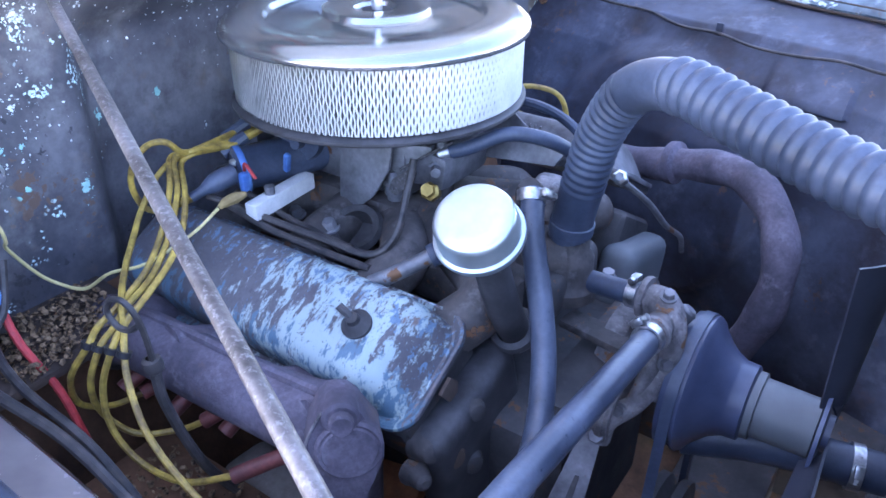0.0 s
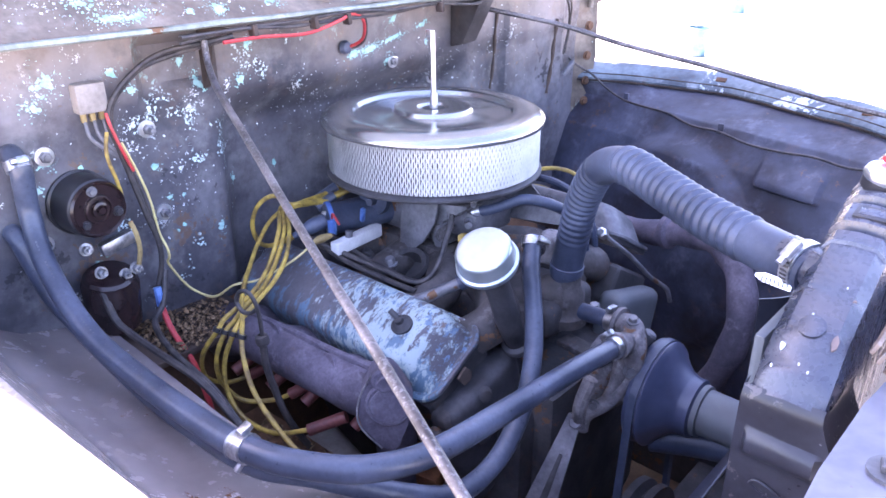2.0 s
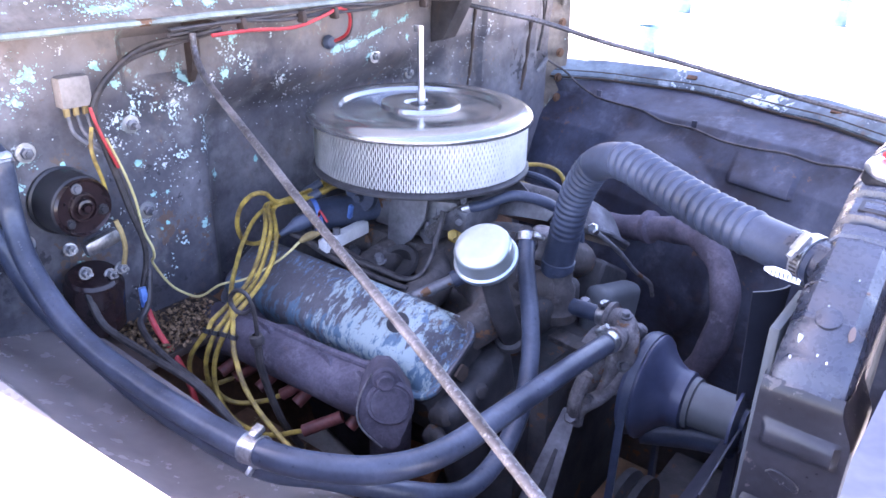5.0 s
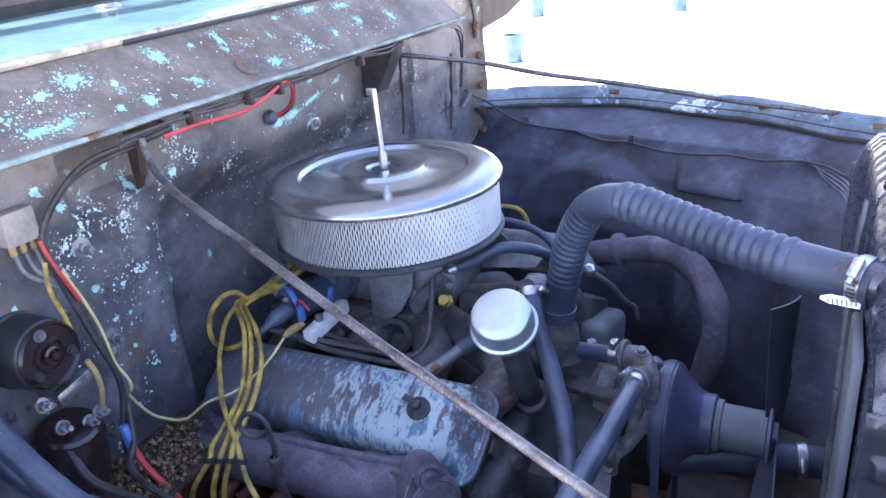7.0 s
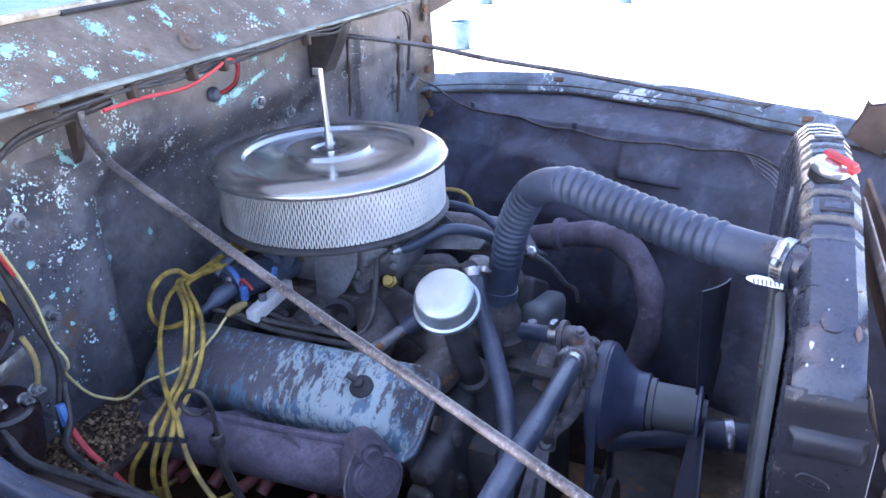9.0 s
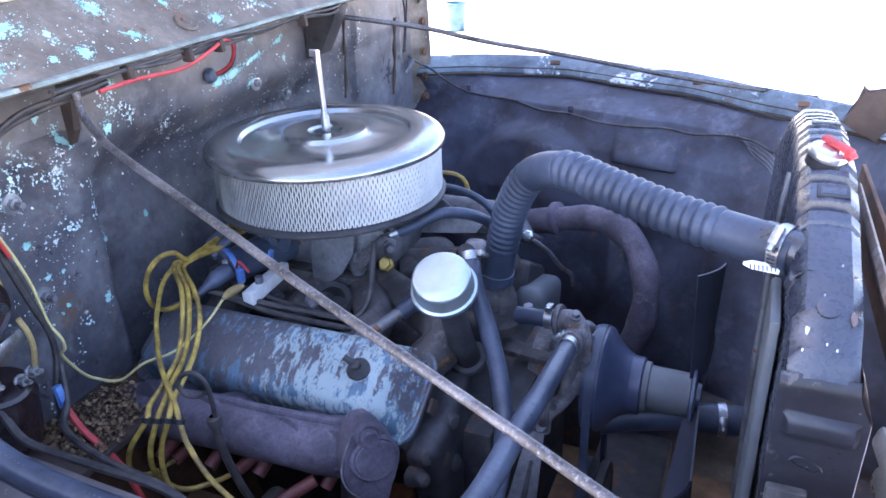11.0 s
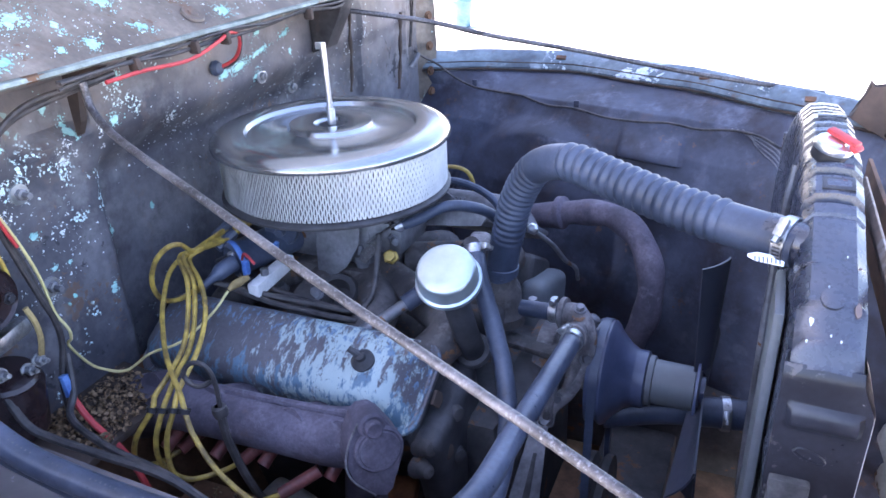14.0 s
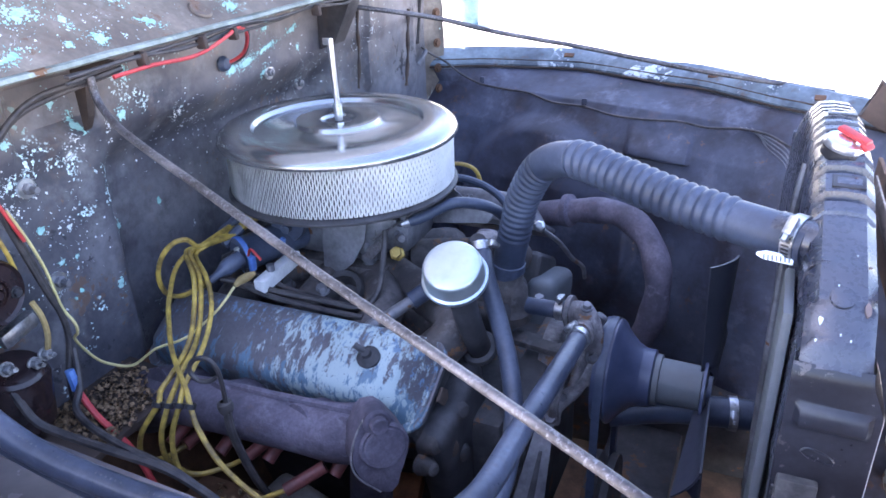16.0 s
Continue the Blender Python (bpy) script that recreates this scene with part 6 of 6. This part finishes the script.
black_leads = thing("wiring", "black wires lying along the rocker cover", "wiring")
wire("wire", [(-0.668, 0.46, 1.035), (-0.60, 0.485, 1.015), (-0.53, 0.50, 1.005), (-0.47, 0.51, 1.0), (-0.45, 0.53, 1.02), (-0.455, 0.56, 1.06), (-0.46, 0.58, 1.09)], 0.0045, m_wire, black_leads)
wire("wire", [(-0.66, 0.47, 1.028), (-0.59, 0.478, 1.008), (-0.52, 0.488, 0.998), (-0.46, 0.497, 0.992)], 0.0045, m_wire, black_leads)
wire("wire", [(-0.655, 0.50, 1.03), (-0.58, 0.51, 1.005), (-0.50, 0.515, 0.995)], 0.004, m_wire, black_leads)

dipstick = thing("dipstick", "black oil dipstick with a ring handle in its tube", "dipstick")
wire("handle", [(-0.503, 0.256, 1.0), (-0.500, 0.252, 1.040), (-0.501, 0.248, 1.062), (-0.511, 0.246, 1.071), (-0.527, 0.245, 1.066), (-0.537, 0.245, 1.050), (-0.528, 0.246, 1.038), (-0.512, 0.247, 1.040), (-0.501, 0.249, 1.048)], 0.0029, m_wire, dipstick)
part("collar", lathe([(0.004, 0.008), (0.0085, 0.006), (0.0095, 0.0), (0.0085, -0.006), (0.006, -0.008)], (-0.505, 0.256, 1.0), (-0.1, -0.1, 1), 14), m_wire, dipstick)
wire("tube", [(-0.505, 0.256, 0.997), (-0.502, 0.258, 0.95), (-0.495, 0.28, 0.86), (-0.49, 0.33, 0.76)], 0.0052, m_wire, dipstick)
for k, px in enumerate((-0.66, -0.585, -0.515, -0.42)):
    spk = thing("spark_plug", "spark plug with red boot under the manifold", "spark plug", group="spark plugs")
    part("boot", rod((px, 0.30 + 0.01 * k, 0.862), (px + 0.01, 0.36, 0.888), 0.009, 12), m_plug, spk)
    part("hex", rod((px + 0.01, 0.358, 0.887), (px + 0.012, 0.375, 0.895), 0.012, 6), m_ceramic if k == 0 else m_alu, spk)

# cable along the far inner fender
fender_cable = thing("fender_cable", "thin black cable clipped along the far inner fender", "cable")
FC = [(-0.755, 1.34, 1.19), (-0.742, 1.36, 1.172), (-0.72, 1.395, 1.148), (-0.68, 1.402, 1.118), (-0.627, 1.398, 1.098), (-0.56, 1.383, 1.094), (-0.50, 1.365, 1.094), (-0.43, 1.333, 1.085), (-0.356, 1.308, 1.088), (-0.29, 1.288, 1.080), (-0.22, 1.270, 1.081), (-0.15, 1.252, 1.088), (-0.09, 1.232, 1.086), (-0.03, 1.215, 1.094), (0.02, 1.185, 1.096), (0.06, 1.14, 1.09)]
wire("cable", FC, 0.0027, m_wire, fender_cable)
for c in (FC[4], FC[8]):
    part("clip", box((0.012, 0.006, 0.022), Matrix.Translation(Vector(c) + Vector((0, 0.004, 0.006))), 0.002), m_fender, fender_cable)
for k in range(4):
    wire("tail", [(-0.03 + 0.01 * k, 1.225, 1.094), (0.02, 1.19, 1.09 - 0.006 * k), (0.055, 1.14, 1.085 - 0.009 * k), (0.07, 1.10, 1.07 - 0.011 * k)], 0.0014, m_alu, fender_cable)
wire("branch", [(-0.755, 1.32, 1.155), (-0.748, 1.33, 1.17), (-0.746, 1.345, 1.182)], 0.006, m_alu, fender_cable, label="bare grey cable end")

# faint unknown things far off on the sunlit ground, tub shapes stand in
for bx, by, bs in ((-3.46, 8.34, 0.30), (-4.75, 12.7, 0.38), (-2.35, 12.8, 0.36)):
    tub = thing("far_pale_shape", "tub-shaped stand-in for an unknown pale blue thing on the bright ground", "tub", group="tubs")
    part("shell", lathe([(0, 0.01), (0.32 * bs, 0), (0.42 * bs, bs), (0.45 * bs, bs), (0.45 * bs, bs * 1.04), (0.40 * bs, bs * 1.04), (0.31 * bs, 0.03), (0, 0.03)], (bx, by, 0.01), (0, 0, 1), 24), m_cowltop, tub)
    part("rim", lathe([(0.45 * bs, bs), (0.48 * bs, bs * 1.02), (0.45 * bs, bs * 1.05)], (bx, by, 0.01), (0, 0, 1), 24), m_cowltop, tub)

# loose flakes of old turquoise and white paint
def on_firewall(a, b):
    return (firewall_x(a, b), a, b)


def on_cowl(a, b):
    return cowl_face((a + 0.2) / 1.4, b)


def flakes(spots, place, scale_b, out, material, parent, seed, label):
    """Irregular flakes gathered round spots (a, b, spread a, spread b, lean, how many)."""
    rnd = random.Random(seed)
    bm = bmesh.new()
    o = Vector(out).normalized()
    for a, b, sa, sb, lean, n in spots:
        for k in range(int(n * (1.7 if scale_b < 1 else 2.2))):
            g = abs(rnd.gauss(0, 1))
            w = rnd.uniform(0, 2 * math.pi)
            da = sa * g * math.cos(w)
            db = sb * g * math.sin(w) + lean * da
            s = (0.0005 + 0.0027 * rnd.random() ** 2.5) * ((1.5 if g < 0.5 else max(0.35, 1.1 - 0.4 * g)) if material is m_flake else 0.60) * rnd.uniform(0.6, 1.2)
            ca, cb = a + da, b + db / scale_b
            if scale_b < 1 and not 0.05 < cb < 0.95:
                continue
            if scale_b == 1 and cb > 1.352:
                continue
            m = rnd.randint(6, 9)
            ph = rnd.uniform(0, 6.3)
            sq = rnd.uniform(0.45, 1.0)
            lift = o * rnd.uniform(0.0006, 0.0012)
            ring = []
            for i in range(m):
                t = 2 * math.pi * i / m
                r = s * rnd.uniform(0.6, 1.25)
                u, v = r * math.cos(t), r * sq * math.sin(t)
                p = place(ca + u * math.cos(ph) - v * math.sin(ph), cb + (u * math.sin(ph) + v * math.cos(ph)) / scale_b)
                ring.append(Vector(p) + lift)
            top = [bm.verts.new(p) for p in ring]
            low = [bm.verts.new(p - o * 0.0008) for p in ring]
            bm.faces.new(top)
            for i in range(m):
                bm.faces.new((low[i], low[(i + 1) % m], top[(i + 1) % m], top[i]))
    ob = part("paint_flakes", bm, material, parent, label)
    ob["kind"] = "stuff"
    return ob


flakes([(0.315, 0.67, 0.022, 0.016, 0.2, 150), (0.445, 0.73, 0.013, 0.015, 0, 190), (0.373, 0.17, 0.010, 0.009, 0, 110), (0.563, 0.76, 0.008, 0.016, 0, 70), (0.555, 0.58, 0.004, 0.010, 0, 30), (0.460, 0.23, 0.013, 0.008, -0.3, 60), (0.613, 0.18, 0.013, 0.009, 0, 130),
        (0.331, 0.19, 0.005, 0.006, 0, 26), (0.511, 0.76, 0.006, 0.006, 0, 34), (0.792, 0.86, 0.030, 0.008, 0, 120), (0.881, 0.80, 0.025, 0.007, 0, 90), (0.979, 0.39, 0.013, 0.016, 0, 80), (0.791, 0.35, 0.010, 0.010, 0.3, 50), (0.88, 0.48, 0.010, 0.011, 0, 50), (0.704, 0.86, 0.010, 0.006, 0, 30),
        (0.716, 0.37, 0.012, 0.014, 0, 26), (0.222, 0.19, 0.022, 0.010, 0, 110), (0.257, 0.19, 0.020, 0.007, 0.2, 90), (0.355, 0.49, 0.006, 0.014, 0, 30), (0.266, 0.60, 0.020, 0.009, 0.2, 60), (0.655, 0.60, 0.004, 0.006, 0, 10), (0.20, 0.45, 0.03, 0.02, 0, 60)],
       on_cowl, 0.1165, (0.57, 0, 0.82), m_flake, cowl, 3, "flaking turquoise paint")
flakes([(0.696, 0.24, 0.020, 0.012, 0, 45), (0.247, 0.42, 0.030, 0.030, 0, 70), (0.15, 0.50, 0.05, 0.04, 0, 70), (0.40, 0.45, 0.10, 0.04, 0, 40), (0.60, 0.5, 0.10, 0.04, 0, 40), (0.85, 0.40, 0.10, 0.04, 0, 60)],
       on_cowl, 0.1165, (0.57, 0, 0.82), m_whiteflake, cowl, 4, "chalky white paint spots")
flakes([(0.662, 1.284, 0.014, 0.006, 0.2, 70), (0.700, 1.288, 0.022, 0.007, 0.22, 130), (0.755, 1.300, 0.030, 0.004, 0.22, 90), (0.835, 1.318, 0.015, 0.005, 0.3, 40), (0.749, 1.262, 0.009, 0.012, 0, 40), (0.759, 1.333, 0.012, 0.006, 0.5, 45), (0.846, 1.285, 0.006, 0.006, 0, 14),
        (0.451, 1.327, 0.010, 0.010, 0, 30), (0.369, 1.281, 0.007, 0.010, 0, 60), (0.349, 1.311, 0.008, 0.008, 0, 26), (0.432, 1.275, 0.011, 0.012, 0, 40)],
       on_firewall, 1.0, (1, 0, 0), m_flake, firewall, 5, "flaking turquoise paint")
flakes([(0.237, 1.313, 0.006, 0.007, 0, 34), (0.151, 1.312, 0.022, 0.016, 0, 55), (0.132, 1.285, 0.016, 0.014, 0, 36), (0.261, 1.287, 0.008, 0.007, 0, 26), (0.119, 1.178, 0.012, 0.008, 0, 34), (0.133, 1.213, 0.014, 0.012, 0, 40), (0.282, 1.172, 0.006, 0.005, 0, 22),
        (0.296, 1.122, 0.004, 0.005, 0, 14), (0.319, 1.119, 0.003, 0.004, 0, 8), (0.439, 1.105, 0.004, 0.008, 0, 14), (0.523, 1.109, 0.004, 0.006, 0, 10), (0.376, 1.053, 0.005, 0.012, 0, 18)],
       on_firewall, 1.0, (1, 0, 0), m_flake, firewall, 6, "flaking turquoise paint")
flakes([(0.255, 1.236, 0.018, 0.016, 0, 55), (0.250, 1.205, 0.014, 0.020, 0, 34), (0.278, 1.228, 0.012, 0.012, 0, 24), (0.410, 1.270, 0.004, 0.008, 0, 30), (0.14, 1.30, 0.034, 0.024, 0, 30), (0.278, 1.09, 0.012, 0.008, 0, 40), (0.32, 1.16, 0.05, 0.07, 0, 90), (0.60, 1.22, 0.14, 0.05, 0, 90), (0.90, 1.21, 0.12, 0.05, 0, 110), (1.10, 1.27, 0.08, 0.05, 0, 90)],
       on_firewall, 1.0, (1, 0, 0), m_whiteflake, firewall, 7, "chalky white paint spots")

# small screws and levers on the carburetor
for k in range(8):
    a = 2 * math.pi * (k + 0.5) / 8
    bolt("carb_screw", (-0.56 + 0.066 * math.cos(a), 0.655 + 0.052 * math.sin(a), 1.084), (0, 0, 1), 0.0045, 0.005, m_bright, carburetor, 0.006)
part("inlet_nut", lathe([(0, 0), (0.009, 0), (0.009, 0.016), (0.006, 0.018), (0.006, 0.030), (0, 0.030)], (-0.462, 0.622, 1.068), (0.6, -0.8, 0.1), 6), m_alu, carburetor, "grey inlet nut")
part("throttle_lever", prism([(0, 0), (0.012, -0.004), (0.034, 0.020), (0.036, 0.030), (0.026, 0.032), (0.004, 0.014)], 0.003, Matrix.Translation((-0.500, 0.585, 1.040)) @ Matrix.Rotation(radians(78), 4, "X"), 0.0008), m_steel, carburetor, "worn steel throttle lever")
wire("choke_rod", [(-0.486, 0.588, 1.068), (-0.462, 0.60, 1.085), (-0.44, 0.625, 1.10)], 0.0018, m_steel, carburetor)
part("vacuum_pod", lathe([(0, 0), (0.020, 0), (0.026, 0.004), (0.027, 0.012), (0.024, 0.018), (0.008, 0.021), (0.006, 0.034), (0, 0.034)], (-0.628, 0.585, 1.075), (0.35, -0.9, 0.1), 28), m_rubber, carburetor, "round black vacuum pod")
# seam lines of the far fender rail
for name, dy, z, r, mat in (("rail_seam", -0.031, 1.1462, 0.0018, m_darkrust), ("rail_edge", 0.017, 1.1655, 0.0028, m_rail), ("rail_lip", -0.0385, 1.131, 0.0030, m_darkrust)):
    part(name, tube(bmesh.new(), [(-0.77 + 0.03 * i, lerp_table(EDGE, -0.77 + 0.03 * i) + dy, z) for i in range(35)], r, 8), mat, inner_fender_1)


def tank_chip(x, y, w, h, seed, material):
    """A thin ragged chip lying on the tank's sloping top."""
    rnd = random.Random(seed)
    bm = bmesh.new()
    ring = []
    for i in range(11):
        t = 2 * math.pi * i / 11
        k = rnd.uniform(0.7, 1.2)
        px, py = x + w * k * math.cos(t), y + h * k * math.sin(t)
        ring.append((px, py, tank_z(py)))
    top = [bm.verts.new((a, b, c + 0.0010)) for a, b, c in ring]
    low = [bm.verts.new((a, b, c - 0.0006)) for a, b, c in ring]
    bm.faces.new(top)
    for i in range(11):
        bm.faces.new((low[i], low[(i + 1) % 11], top[(i + 1) % 11], top[i]))
    return part("paint_chip", bm, material, radiator, "bare spot in the black paint")


for k, (cx, cy, cw, ch, cm) in enumerate(((0.0865, 0.356, 0.0032, 0.0042, m_whiteflake), (0.1215, 0.366, 0.0045, 0.0090, m_rustspot), (0.0845, 0.343, 0.0014, 0.0014, m_whiteflake), (0.1030, 0.349, 0.0013, 0.0016, m_whiteflake), (0.1110, 0.346, 0.0014, 0.0012, m_whiteflake), (0.0975, 0.384, 0.0015, 0.0014, m_whiteflake),
                                           (0.1210, 0.405, 0.0024, 0.0018, m_rustspot), (0.1110, 0.418, 0.0012, 0.0010, m_whiteflake))):
    tank_chip(cx, cy, cw * 0.62, ch * 0.5, 40 + k, cm)

wiper = thing("windscreen_wiper", "chrome windscreen wiper pivot and arm on the cowl", "wiper")
part("pivot", lathe([(0.024, 0.0), (0.022, 0.006), (0.013, 0.010), (0.012, 0.030), (0.014, 0.032), (0.014, 0.040), (0.009, 0.044), (0, 0.044)], (-1.060, 0.648, 1.470), (0.15, 0, 1), 24), m_clamp, wiper, "chrome pivot on a round base")
part("arm", tube(bmesh.new(), spline([(-1.060, 0.648, 1.508), (-1.075, 0.60, 1.510), (-1.095, 0.50, 1.510), (-1.115, 0.36, 1.508), (-1.13, 0.22, 1.506)], 5), 0.0050, 8), m_bright, wiper, "thin bright arm")
part("blade", box((0.010, 0.42, 0.014), pose(-1.118, 0.34, 1.497, 0, 0, 5), 0.003), m_black, wiper, "black rubber blade")

for name, pts, r in (("panel_crack", [(-0.757, 1.061, 1.325), (-0.7565, 1.055, 1.28), (-0.757, 1.052, 1.23), (-0.7565, 1.046, 1.19), (-0.757, 1.041, 1.165)], 0.0040), ("panel_crack", [(-0.757, 1.285, 1.285), (-0.756, 1.275, 1.24), (-0.756, 1.268, 1.18), (-0.757, 1.255, 1.12)], 0.0050)):
    line = spline(pts, 8)
    line = [p + Vector((0, 0.0022 * noise.noise((p.z * 60, 1, p.y)), 0)) for p in line]
    part(name, tube(bmesh.new(), line, lambda t: r * (0.45 + 0.55 * abs(math.sin(t * 9 + 1))), 8), m_darkrust, firewall, "dark rusted seam")
